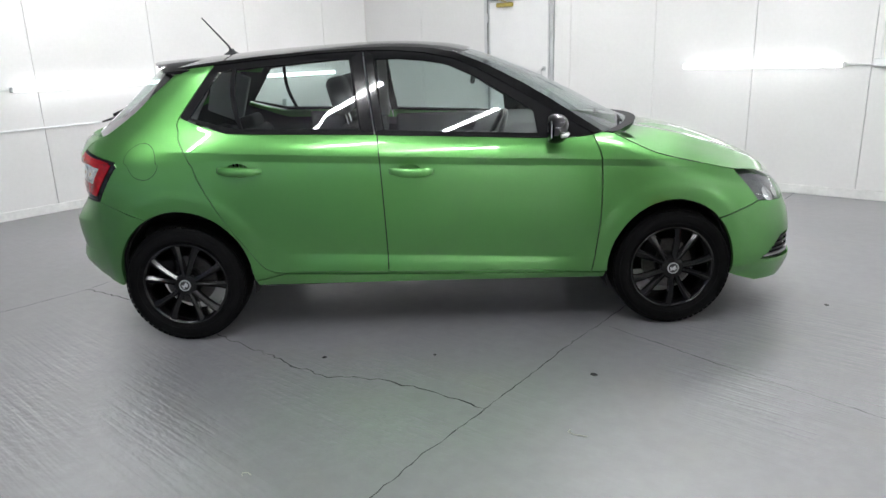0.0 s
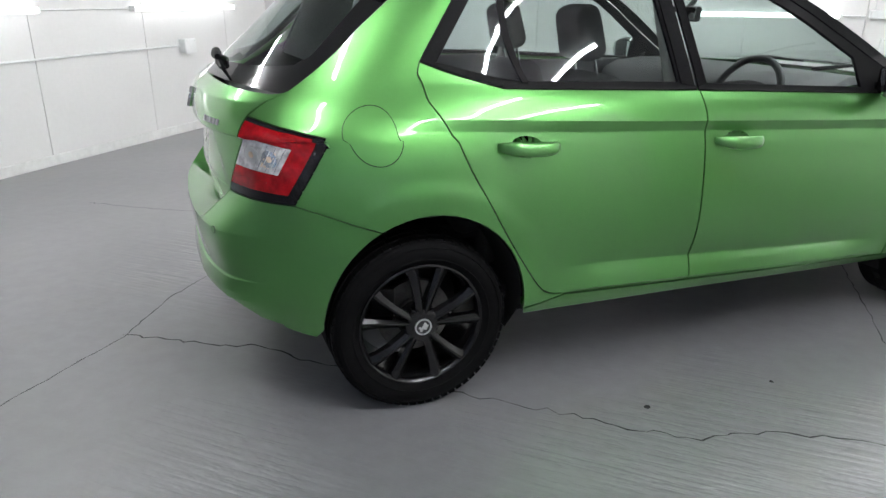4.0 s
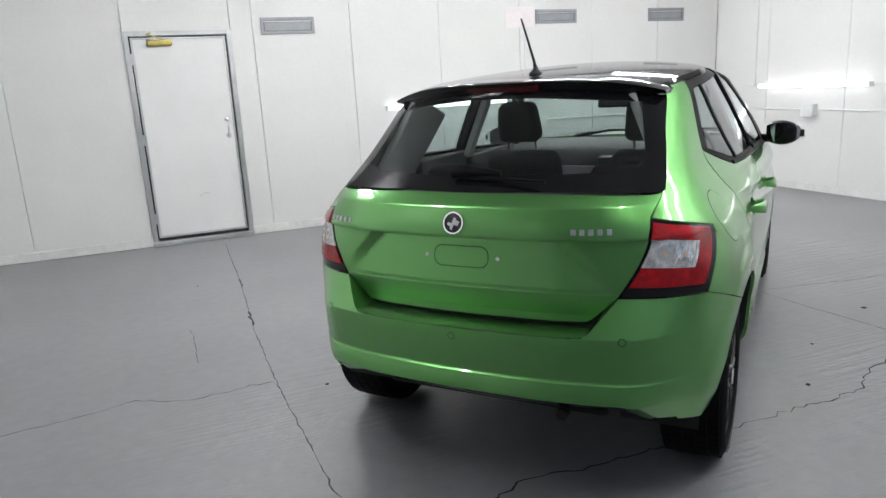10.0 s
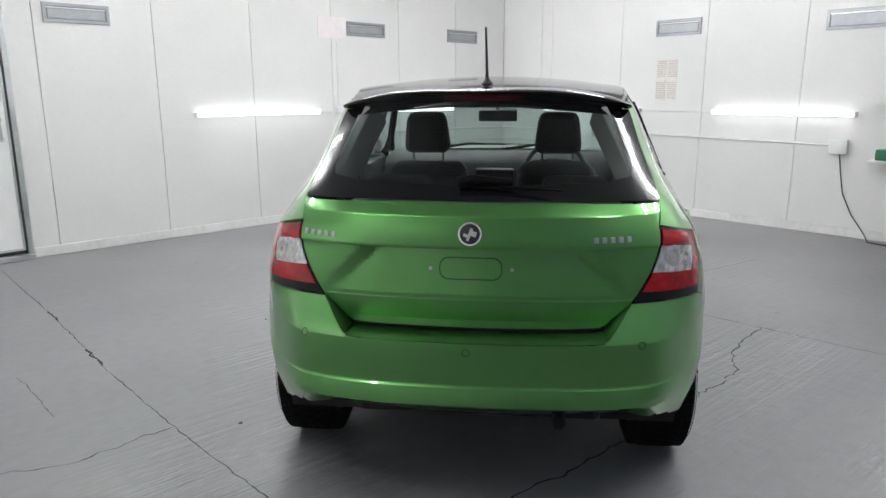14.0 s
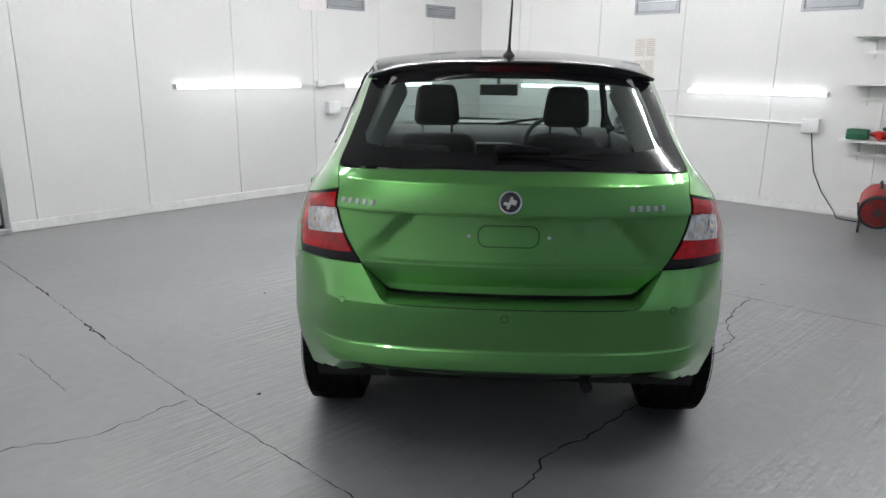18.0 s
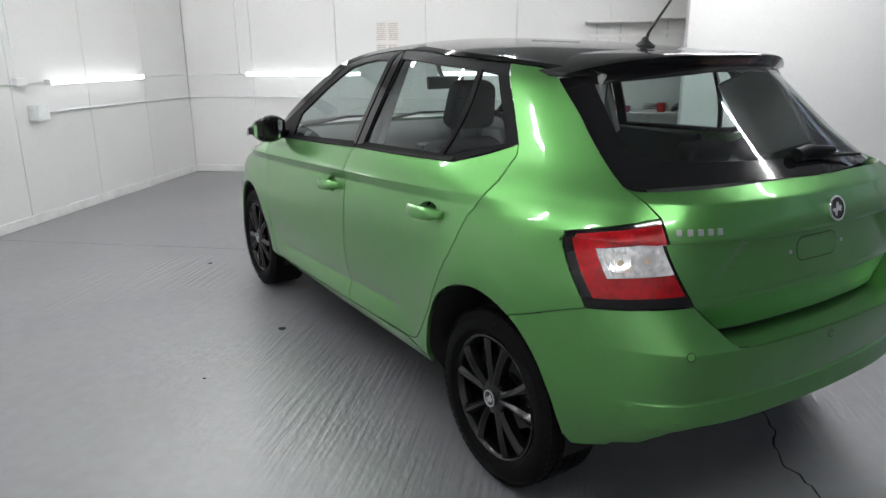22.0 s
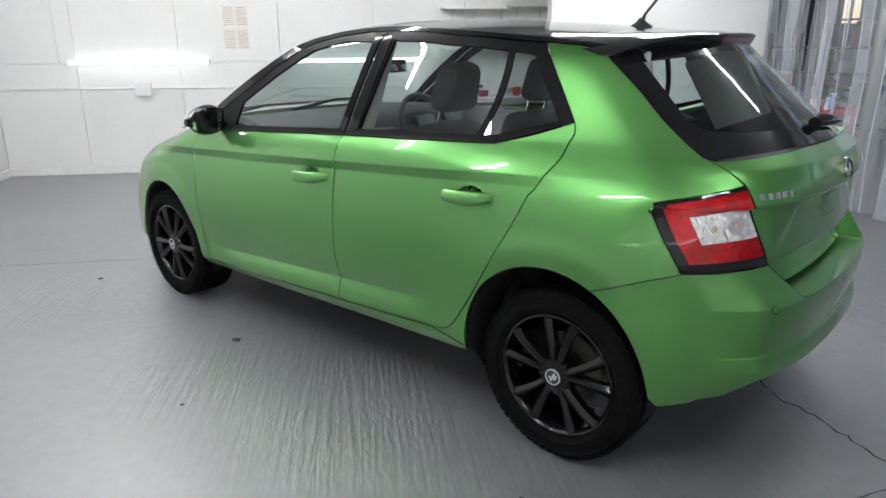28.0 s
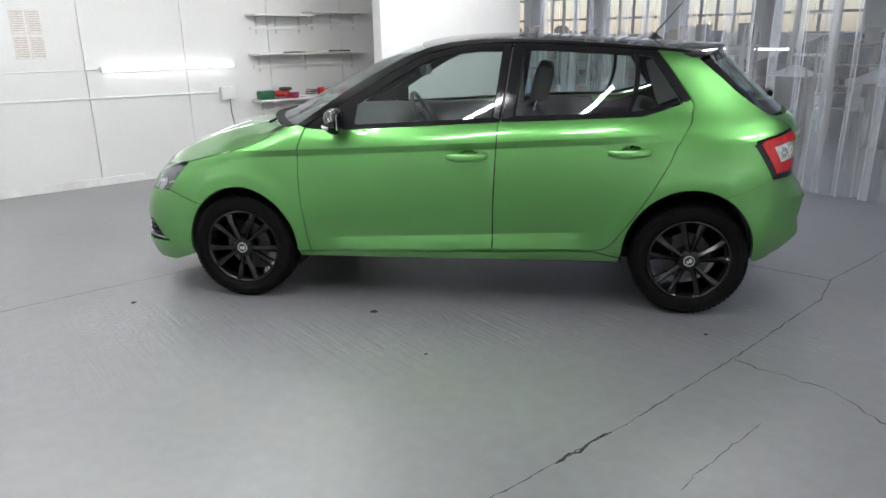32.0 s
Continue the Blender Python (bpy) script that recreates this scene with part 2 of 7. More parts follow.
    return m


M_FLOOR = floor_material()

# ---- building helpers ----
ROOM_TURN = -40.6
ROOM = pose(0, 0, 0, 0, 0, ROOM_TURN)


def rm(x, y, z, rz=0):
    """A pose given in the room's own axes: x towards the wall with the shelves, y towards the wall with the door."""
    return ROOM @ pose(x, y, z, 0, 0, rz)


def mesh_of(name, bm, material, smooth=False):
    me = bpy.data.meshes.new(name)
    bmesh.ops.recalc_face_normals(bm, faces=bm.faces)
    bm.to_mesh(me)
    bm.free()
    for one in material if isinstance(material, (list, tuple)) else [material]:
        me.materials.append(one)
    if smooth:
        me.polygons.foreach_set("use_smooth", [True] * len(me.polygons))
        me.set_sharp_from_angle(angle=radians(smooth if smooth is not True else 40))
    return me


def part(name, bm, material, parent, label="", smooth=False, m=None):
    ob = new(name, mesh_of(name, bm, material, smooth))
    ob.parent = parent
    if m is not None:
        ob.matrix_local = m
    return tagged(ob, label)


def thing(name, label, category, group="", m=None, kind=""):
    ob = new(name)
    if m is not None:
        ob.matrix_world = m
    return tagged(ob, label, category, group, kind)


def box(bm, x0, x1, y0, y1, z0, z1, bevel=0.0, seg=2):
    vs = bmesh.ops.create_cube(bm, size=1.0)["verts"]
    for v in vs:
        v.co = Vector(((x0 + x1) / 2 + v.co.x * (x1 - x0), (y0 + y1) / 2 + v.co.y * (y1 - y0), (z0 + z1) / 2 + v.co.z * (z1 - z0)))
    if bevel:
        edges = list({e for v in vs for e in v.link_edges})
        bmesh.ops.bevel(bm, geom=edges, offset=bevel, segments=seg, profile=0.5, affect="EDGES")
    return bm


def boxed(*a, **k):
    return box(bmesh.new(), *a, **k)


def tube(bm, points, radius, sides=8, closed=False):
    """A round rod along points."""
    pts = [Vector(p) for p in points]
    rings = []
    n = len(pts)
    for i, p in enumerate(pts):
        a = pts[(i - 1) % n] if closed or i else p
        b = pts[(i + 1) % n] if closed or i < n - 1 else p
        d = (b - a).normalized()
        side = d.cross(Vector((0, 0, 1)))
        if side.length < 0.05:
            side = d.cross(Vector((0, 1, 0)))
        side.normalize()
        up = side.cross(d)
        r = radius[i] if isinstance(radius, (list, tuple)) else radius
        rings.append([bm.verts.new(p + r * (math.cos(t) * side + math.sin(t) * up)) for t in [2 * math.pi * k / sides for k in range(sides)]])
    for i in range(n if closed else n - 1):
        for k in range(sides):
            bm.faces.new((rings[i][k], rings[i][(k + 1) % sides], rings[(i + 1) % n][(k + 1) % sides], rings[(i + 1) % n][k]))
    if not closed:
        bm.faces.new(rings[0])
        bm.faces.new(rings[-1])
    return bm


def lathe(bm, profile, sides=32, axis="z", close=False):
    """Turns a profile of (radius, along) round an axis."""
    rings = []
    for r, h in profile:
        ring = []
        for k in range(sides):
            c, s = math.cos(2 * math.pi * k / sides) * r, math.sin(2 * math.pi * k / sides) * r
            ring.append(bm.verts.new((c, s, h) if axis == "z" else (c, h, s) if axis == "y" else (h, c, s)))
        rings.append(ring)
    n = len(rings)
    for i in range(n if close else n - 1):
        for k in range(sides):
            bm.faces.new((rings[i][k], rings[i][(k + 1) % sides], rings[(i + 1) % n][(k + 1) % sides], rings[(i + 1) % n][k]))
    if not close:
        for ring in (rings[0], rings[-1]):
            bm.faces.new(ring)
    return bm


# ---- the room ----
N_JOINTS = [x + 3.58 for x in (-2.55, -0.36, 0.62, 1.60, 2.58, 3.55, 4.50)]
E_JOINTS = [0.84, 1.88, 2.94, 3.96, 4.97, 5.98, 6.99]
NORTH, EAST, WEST, SOUTH, TOP = 4.82, 5.44, -3.58, -2.86, 2.75

floor = tagged(new("floor", mesh_of("floor", boxed(-30, 30, -30, 30, -0.3, 0), M_FLOOR)), "grey painted concrete floor with trowel ridges and cracks", "floor", kind="structure")


def wall(name, label, m, length, joints, holes=(), height=TOP):
    """A wall along its own x from 0 to length, its face at y=0 and its back at y=0.12, of upright panels between joints."""
    ob = thing(name, label, "wall", m=m, kind="structure")
    part("backing", boxed(-0.12, length + 0.12, 0.03, 0.14, -0.02, height), M_JOINT, ob) if not holes else None
    edges = [0.0, *joints, length]
    for a, b in zip(edges, edges[1:]):
        cut = [h for h in holes if h[0] < b - 0.01 and h[1] > a + 0.01]
        spans = [(a, b, 0.0, height)]
        for h0, h1, hz in cut:
            spans = [s for s in ((a, h0, 0, height), (max(a, h0), min(b, h1), hz, height), (h1, b, 0, height)) if s[1] - s[0] > 0.02]
        for x0, x1, z0, z1 in spans:
            part("panel", boxed(x0 + 0.002, x1 - 0.002, 0, 0.05, z0, z1, bevel=0.003, seg=1), M_WALL, ob)
    if holes:
        x = -0.12
        for h0, h1, hz in holes:
            part("backing", boxed(x, h0, 0.04, 0.14, -0.02, height), M_JOINT, ob)
            part("backing", boxed(h0, h1, 0.04, 0.14, hz, height), M_JOINT, ob)
            x = h1
        part("backing", boxed(x, length + 0.12, 0.04, 0.14, -0.02, height), M_JOINT, ob)
    return ob


def skirting(length, m, holes=()):
    x = 0.0
    for h0, h1 in (*holes, (length, length)):
        if h0 - x > 0.02:
            bm = boxed(x, h0, -0.018, 0.0, 0, 0.085, bevel=0.006)
            tagged(new("baseboard", mesh_of("baseboard", bm, M_SKIRT)), "low white painted skirting strip along the wall foot", "skirting", kind="structure").matrix_world = m
        x = h1


N_M = rm(WEST, NORTH, 0)
E_M = rm(EAST, NORTH, 0, -90)
W_M = rm(WEST, SOUTH, 0, 90)
DOOR0, DOOR1, DOOR_TOP = -1.53 - WEST, -0.57 - WEST, 2.02
wall("wall_north", "white composite panel wall with upright joints", N_M, EAST - WEST, N_JOINTS, [(DOOR0, DOOR1, DOOR_TOP)])
wall("wall_east", "white composite panel wall with upright joints", E_M, NORTH - SOUTH, E_JOINTS)
wall("wall_west", "white composite panel wall with upright joints", W_M, NORTH - SOUTH, [0.9, 2.1, 3.3, 4.5, 5.7, 6.9])
skirting(EAST - WEST, N_M, [(DOOR0, DOOR1)])
skirting(NORTH - SOUTH, E_M)
skirting(NORTH - SOUTH, W_M)
PARTITION = 3.95
part_wall = tagged(new("wall_partition", mesh_of("wall_partition", boxed(0, 0.14, SOUTH, -0.70, 0, TOP, bevel=0.004), M_WALL)), "plain white partition wall beside the shelves", "wall", kind="structure")
part_wall.matrix_world = rm(PARTITION, 0, 0)
tagged(new("wall_south_return", mesh_of("wall_south_return", boxed(PARTITION + 0.14, EAST, SOUTH - 0.12, SOUTH, 0, TOP), M_WALL)), "plain white wall behind the shelf recess", "wall", kind="structure").matrix_world = ROOM
tagged(new("ceiling", mesh_of("ceiling", boxed(WEST - 0.14, EAST + 0.14, SOUTH - 0.12, NORTH + 0.14, TOP, TOP + 0.1), M_CEIL)), "plain pale grey ceiling", "ceiling", kind="structure").matrix_world = ROOM

# ---- fittings on the walls ----
def make_door():
    d = thing("door_1", "white flush door in an aluminium frame, shut", "door", m=rm(WEST + DOOR0, NORTH, 0), kind="structure")
    w = DOOR1 - DOOR0
    for x0, x1, z0, z1 in ((0.0, 0.045, 0, DOOR_TOP), (w - 0.045, w, 0, DOOR_TOP), (0.045, w - 0.045, DOOR_TOP - 0.045, DOOR_TOP)):
        part("door_frame", boxed(x0, x1, -0.022, 0.10, z0, z1, bevel=0.004), M_ALU, d, "brushed aluminium frame")
    part("door_gap", boxed(0.045, w - 0.045, 0.05, 0.06, 0, DOOR_TOP - 0.045), M_DARK, d, "black gap round the leaf")
    leaf = part("door_leaf", boxed(0.058, w - 0.058, -0.004, 0.045, 0.075, DOOR_TOP - 0.056, bevel=0.003), M_DOOR, d, "white painted flush leaf")
    for x0, x1, z0, z1 in ((0.058, 0.078, 0.075, DOOR_TOP - 0.056), (w - 0.078, w - 0.058, 0.075, DOOR_TOP - 0.056), (0.078, w - 0.078, DOOR_TOP - 0.076, DOOR_TOP - 0.056), (0.078, w - 0.078, 0.075, 0.095)):
        part("edge_trim", boxed(x0, x1, -0.009, -0.003, z0, z1, bevel=0.002), M_ALU, leaf, "thin metal edge trim")
    part("threshold", boxed(0.0, w, -0.07, 0.05, 0, 0.045, bevel=0.008), M_ALU, d, "worn metal threshold")
    part("door_seal", boxed(0.05, w - 0.05, -0.008, 0.04, 0.045, 0.075), M_RUBBER, d, "black rubber door seal")
    h = part("door_handle", tube(bmesh.new(), [(w - 0.13, -0.01, 1.02), (w - 0.13, -0.055, 1.03), (w - 0.13, -0.06, 1.10), (w - 0.13, -0.055, 1.17), (w - 0.13, -0.01, 1.18)], 0.009, 10), M_ALU, leaf, "metal pull handle", smooth=60)
    for z in (1.02, 1.18):
        part("rose", lathe(bmesh.new(), [(0.026, -0.012), (0.026, -0.018), (0.020, -0.022)], 20, "y"), M_ALU, leaf, smooth=40, m=pose(w - 0.13, 0.008, z))
    part("hinge", boxed(0.038, 0.07, -0.032, -0.02, 1.72, 1.82, bevel=0.003), M_ALU, d)
    part("hinge", boxed(0.038, 0.07, -0.032, -0.02, 0.98, 1.08, bevel=0.003), M_ALU, d)
    part("hinge", boxed(0.038, 0.07, -0.032, -0.02, 0.22, 0.32, bevel=0.003), M_ALU, d)
    c = thing("door_closer", "brass coloured overhead door closer with folded arm", "door closer", m=rm(WEST + DOOR0, NORTH, 0))
    part("closer_body", boxed(0.20, 0.42, -0.055, -0.006, 1.885, 1.935, bevel=0.012), M_BRASS, c, smooth=40)
    part("closer_arm", tube(bmesh.new(), [(0.34, -0.055, 1.94), (0.20, -0.10, 1.985), (0.24, -0.03, 2.0)], 0.006, 6), M_BRASS, c)
    part("scuff", boxed(0.52, 0.57, -0.006, -0.0045, 0.47, 0.475), mat("red_scuff", (0.55, 0.30, 0.28), 0.6, grain=0.3), leaf, "faint reddish scuff mark")
    part("scuff", boxed(0.48, 0.51, -0.006, -0.0045, 0.455, 0.459), bpy.data.materials["red_scuff"], leaf, "faint reddish scuff mark")


make_door()


def tube_lamp(m, length, power=None, name="wall_tube_lamp", label="lit white LED tube lamp fixed level on the wall"):
    """A batten along x with its face towards -y."""
    t = thing(name, label, "tube lamp", "tube lamps", m)
    part("batten", boxed(0, length, -0.028, 0.0, -0.020, 0.020, bevel=0.004), M_PLAST, t)
    bm = bmesh.new()
    tube(bm, [(0.02, -0.045, 0), (length - 0.02, -0.045, 0)], 0.023, 14)
    part("diffuser", bm, power or M_TUBE, t, "glowing white diffuser", smooth=50)
    for x in (0.0, length - 0.022):
        part("end_cap", boxed(x, x + 0.022, -0.066, 0.0, -0.024, 0.024, bevel=0.006), M_PLAST, t)


for x0, x1 in ((0.94, 2.38), (2.97, 4.43)):
    tube_lamp(rm(x0, NORTH, 1.18), x1 - x0)
for y0, y1 in ((4.06, 2.62), (1.75, 0.32)):
    tube_lamp(rm(EAST, y0, 1.175, -90), y0 - y1)
for y0, y1 in ((0.20, 1.72), (2.68, 4.16)):
    tube_lamp(rm(WEST, y0, 1.19, 90), y1 - y0)
for cx, cy, turn, length in CEILING_TUBES:
    tube_lamp(rm(cx, cy, TOP, turn) @ pose(0, 0, 0, 90), length, M_CTUBE, "ceiling_tube_lamp", "lit white LED tube lamp added under the unseen ceiling")


def socket_box(m):
    s = thing("socket_box", "pale grey plastic junction box on the wall", "junction box", "junction boxes", m)
    part("body", boxed(-0.075, 0.075, -0.075, 0, -0.07, 0.06, bevel=0.008), M_GREYBOX, s, smooth=40)
    part("lid", boxed(-0.08, 0.08, -0.088, -0.074, -0.075, 0.065, bevel=0.006), M_PLAST, s, smooth=40)
    for x in (-0.06, 0.06):
        part("screw", lathe(bmesh.new(), [(0.006, -0.088), (0.006, -0.091)], 10, "y"), M_ALU, s, m=pose(x, 0, 0.045))


socket_box(rm(2.80, NORTH, 0.94))
socket_box(rm(EAST, 3.33, 0.91, -90))
socket_box(rm(EAST, 0.44, 0.875, -90))
socket_box(rm(WEST, 3.35, 0.84, 90))


def conduit(points, radius=0.010, label="white plastic conduit fixed along the wall"):
    c = tagged(new("conduit", mesh_of("conduit", tube(bmesh.new(), points, radius, 8), M_PLAST, 60)), label, "conduit", "conduits")
    c.matrix_world = ROOM


conduit([(2.90, NORTH - 0.012, 0.93), (EAST - 0.012, NORTH - 0.012, 0.91), (EAST - 0.012, 3.42, 0.91)])
conduit([(EAST - 0.012, 3.24, 0.91), (EAST - 0.012, 0.54, 0.88)])
conduit([(WEST + 0.012, -2.7, 0.80), (WEST + 0.012, 3.26, 0.84)])
for a, b in (((2.39, NORTH - 0.01, 1.18), (2.96, NORTH - 0.01, 1.18)), ((4.44, NORTH - 0.01, 1.18), (EAST - 0.01, NORTH - 0.01, 1.17)), ((EAST - 0.01, 2.61, 1.175), (EAST - 0.01, 1.76, 1.175)),
             ((EAST - 0.01, NORTH - 0.02, 1.17), (EAST - 0.01, 4.07, 1.175)), ((WEST + 0.01, 1.73, 1.19), (WEST + 0.01, 2.67, 1.19)), ((WEST + 0.01, -1.0, 1.19), (WEST + 0.01, 0.19, 1.19))):
    conduit([a, b], 0.006, "thin white cable between two tube lamps")
conduit([(EAST - 0.012, 4.15, TOP), (EAST - 0.012, 4.15, 1.20), (EAST - 0.03, 4.12, 1.175)], 0.008, "thin white conduit running down the wall to a lamp")
conduit([(2.64, NORTH - 0.012, 1.93), (2.64, NORTH - 0.012, 1.2)], 0.006, "thin white conduit running down the wall to a lamp")
cap = thing("cable_clip_box", "small white cable junction between two tube lamps", "junction box", m=rm(2.66, NORTH, 1.195))
part("body", boxed(-0.06, 0.06, -0.05, 0, -0.035, 0.035, bevel=0.008), M_PLAST, cap)


def vent(m, w, h):
    v = thing("wall_vent", "grey metal louvred wall vent", "vent", "wall vents", m)
    f = 0.028
    for x0, x1, z0, z1 in ((0, w, h - f, h), (0, w, 0, f), (0, f, f, h - f), (w - f, w, f, h - f)):
        part("frame", boxed(x0, x1, -0.018, 0.0, z0, z1, bevel=0.003), M_VENT, v)
    part("backing", boxed(f, w - f, -0.004, 0.0, f, h - f), M_VENTDARK, v)
    bm = boxed(f + 0.01, w - f - 0.01, -0.013, -0.005, f + 0.006, h - f - 0.022, bevel=0.003)
    part("flap", bm, M_VENT, v, "single grey flap")
    part("rod", boxed(f + 0.004, w - f - 0.004, -0.012, -0.006, h - f - 0.016, h - f - 0.006), M_ALU, v)


vent(rm(-0.28, NORTH, 1.965), 0.53, 0.16)
vent(rm(2.79, NORTH, 2.01), 0.54, 0.155)
vent(rm(4.35, NORTH, 2.01), 0.54, 0.155)
vent(rm(EAST, 2.49, 2.0, -90), 0.54, 0.175)
vent(rm(EAST, 0.69, 1.96, -90), 0.54, 0.185)
paper = tagged(new("paper_sheet", mesh_of("paper_sheet", boxed(2.41, 2.77, -0.004, 0, 1.975, 2.20), M_PINK)), "faded pinkish sheet of paper taped to the wall", "paper")
paper.matrix_world = rm(0, NORTH, 0)


def notice(m):
    n = thing("paper_notice", "four faded printed sheets in clear sleeves on the wall", "notice", m=m)
    for i, (x, z) in enumerate(((0, 0.235), (0.135, 0.235), (0, 0), (0.135, 0))):
        s = part("sheet", boxed(x, x + 0.125, -0.006, 0, z, z + 0.215, bevel=0.002, seg=1), M_PAPER, n)
        for k in range(9):
            part("print_line", boxed(x + 0.012, x + 0.113, -0.008, -0.0055, z + 0.02 + k * 0.021, z + 0.030 + k * 0.021), M_INK, s)


notice(rm(EAST, 2.46, 1.295, -90))


# ---- shelves with their clutter, and the heater ----
def shelf(z, y0, y1, depth=0.26, tilt=0.0):
    s = thing("wall_shelf", "white painted board shelf on metal brackets", "shelf", "wall shelves", rm(EAST, y0, z, -90) @ pose(0, 0, 0, 0, tilt, 0))
    part("board", boxed(0, y0 - y1, -depth, 0, 0, 0.02, bevel=0.003), M_SHELF, s)
    for x in (0.12, (y0 - y1) / 2, y0 - y1 - 0.06):
        b = part("bracket", boxed(x, x + 0.02, -depth + 0.04, 0, -0.006, 0), M_ALU, s)
        part("bracket_leg", boxed(x, x + 0.02, -0.006, 0, -0.19, -0.006), M_ALU, b)
    part("wall_batten", boxed(0.05, y0 - y1 - 0.05, -0.02, 0, -0.145, -0.115, bevel=0.002), M_SHELF, s)


shelf(0.75, 0.13, -1.35)
shelf(1.27, 0.12, -1.35)
shelf(1.70, 0.12, -0.62)
shelf(1.735, -0.62, -1.40, 0.24)
M_GREEN = mat("green_plastic", (0.02, 0.12, 0.06), 0.4, grain=0.1)
M_RED = mat("red_plastic", (0.42, 0.02, 0.02), 0.35, grain=0.08, stain=0.1, stain_size=9)
M_BLACKP = mat("black_plastic", (0.025, 0.025, 0.027), 0.45, grain=0.1)
M_PURPLE = mat("pink_plastic", (0.35, 0.05, 0.15), 0.4, grain=0.08)
M_CREAM = mat("cream_card", (0.72, 0.62, 0.40), 0.6, grain=0.06)


def on_shelf(name, label, category, y, z, bm, material, x=-0.12, turn=0, smooth=45):
    o = tagged(new(name, mesh_of(name, bm, material, smooth)), label, category, "clutter on the shelf")
    o.matrix_world = rm(EAST + x, y, z, turn)
    return o


def mug():
    bm = lathe(bmesh.new(), [(0.034, 0), (0.042, 0.004), (0.045, 0.10), (0.041, 0.10), (0.038, 0.01), (0.001, 0.008)], 24)
    tube(bm, [(0.04, 0, 0.085), (0.072, 0, 0.08), (0.078, 0, 0.05), (0.065, 0, 0.022), (0.041, 0, 0.02)], 0.006, 8)
    return bm


def drill(s=1.0):
    bm = bmesh.new()
    tube(bm, [(-0.10 * s, 0, 0.05), (0.05 * s, 0, 0.05), (0.08 * s, 0, 0.05), (0.12 * s, 0, 0.05)], [0.034, 0.036, 0.026, 0.012], 12)
    tube(bm, [(-0.05 * s, 0, 0.04), (-0.07 * s, 0.06, 0.034), (-0.08 * s, 0.12, 0.03)], [0.022, 0.02, 0.026], 10)
    return bm


on_shelf("green_case", "small dark green plastic case", "case", 0.0, 0.77, box(boxed(-0.06, 0.06, -0.09, 0.09, 0, 0.10, bevel=0.012), -0.065, 0.065, -0.095, 0.095, 0.055, 0.062, bevel=0.002), M_GREEN)
on_shelf("polishing_machine", "red and black polishing machine lying on a shelf", "power tool", -0.20, 0.775, drill(), M_RED, turn=60)
on_shelf("plastic_tub", "small pink plastic tub", "tub", -0.34, 0.77, lathe(bmesh.new(), [(0.05, 0), (0.06, 0.06), (0.063, 0.065), (0.054, 0.065), (0.048, 0.01), (0.001, 0.01)], 24), M_PURPLE, x=-0.18)
on_shelf("polishing_pad", "round black polishing pad", "pad", -0.27, 0.855, lathe(bmesh.new(), [(0.03, 0), (0.075, 0.01), (0.08, 0.03), (0.07, 0.04), (0.001, 0.042)], 24), M_BLACKP, x=-0.10)
on_shelf("paper_pad", "white paper pad lying flat", "paper", -0.55, 0.77, boxed(-0.09, 0.09, -0.12, 0.12, 0, 0.015, bevel=0.002), M_PLAST, turn=12)
on_shelf("cable_coil", "coil of thin black cable", "cable", -0.62, 0.787, tube(bmesh.new(), [(0.06 * math.cos(a * 0.7), 0.08 * math.sin(a * 0.7), 0.008 + 0.003 * a) for a in range(20)], 0.005, 6), M_CABLE)
on_shelf("mug", "red ceramic mug standing on a shelf", "mug", -0.72, 0.77, mug(), M_RED, x=-0.17, turn=-60)
on_shelf("hand_tool", "black handheld power tool", "power tool", -0.92, 0.775, drill(0.9), M_BLACKP, turn=20)
on_shelf("plastic_tub", "small red plastic tub", "tub", -1.08, 0.77, lathe(bmesh.new(), [(0.05, 0), (0.055, 0.09), (0.05, 0.095), (0.001, 0.095)], 24), M_RED)
on_shelf("card_strip", "thin dark strip lying on a shelf", "strip", -0.42, 1.29, boxed(-0.06, 0.06, -0.12, 0.12, 0, 0.012, bevel=0.002), M_BLACKP)
on_shelf("card_strip", "cream coloured card strip lying on a shelf", "strip", -0.62, 1.29, boxed(-0.06, 0.06, -0.16, 0.16, 0, 0.014, bevel=0.002), M_CREAM)
on_shelf("card_strip", "thin dark strip lying on a shelf", "strip", -1.05, 1.29, boxed(-0.03, 0.03, -0.14, 0.14, 0, 0.016, bevel=0.002), M_BLACKP)


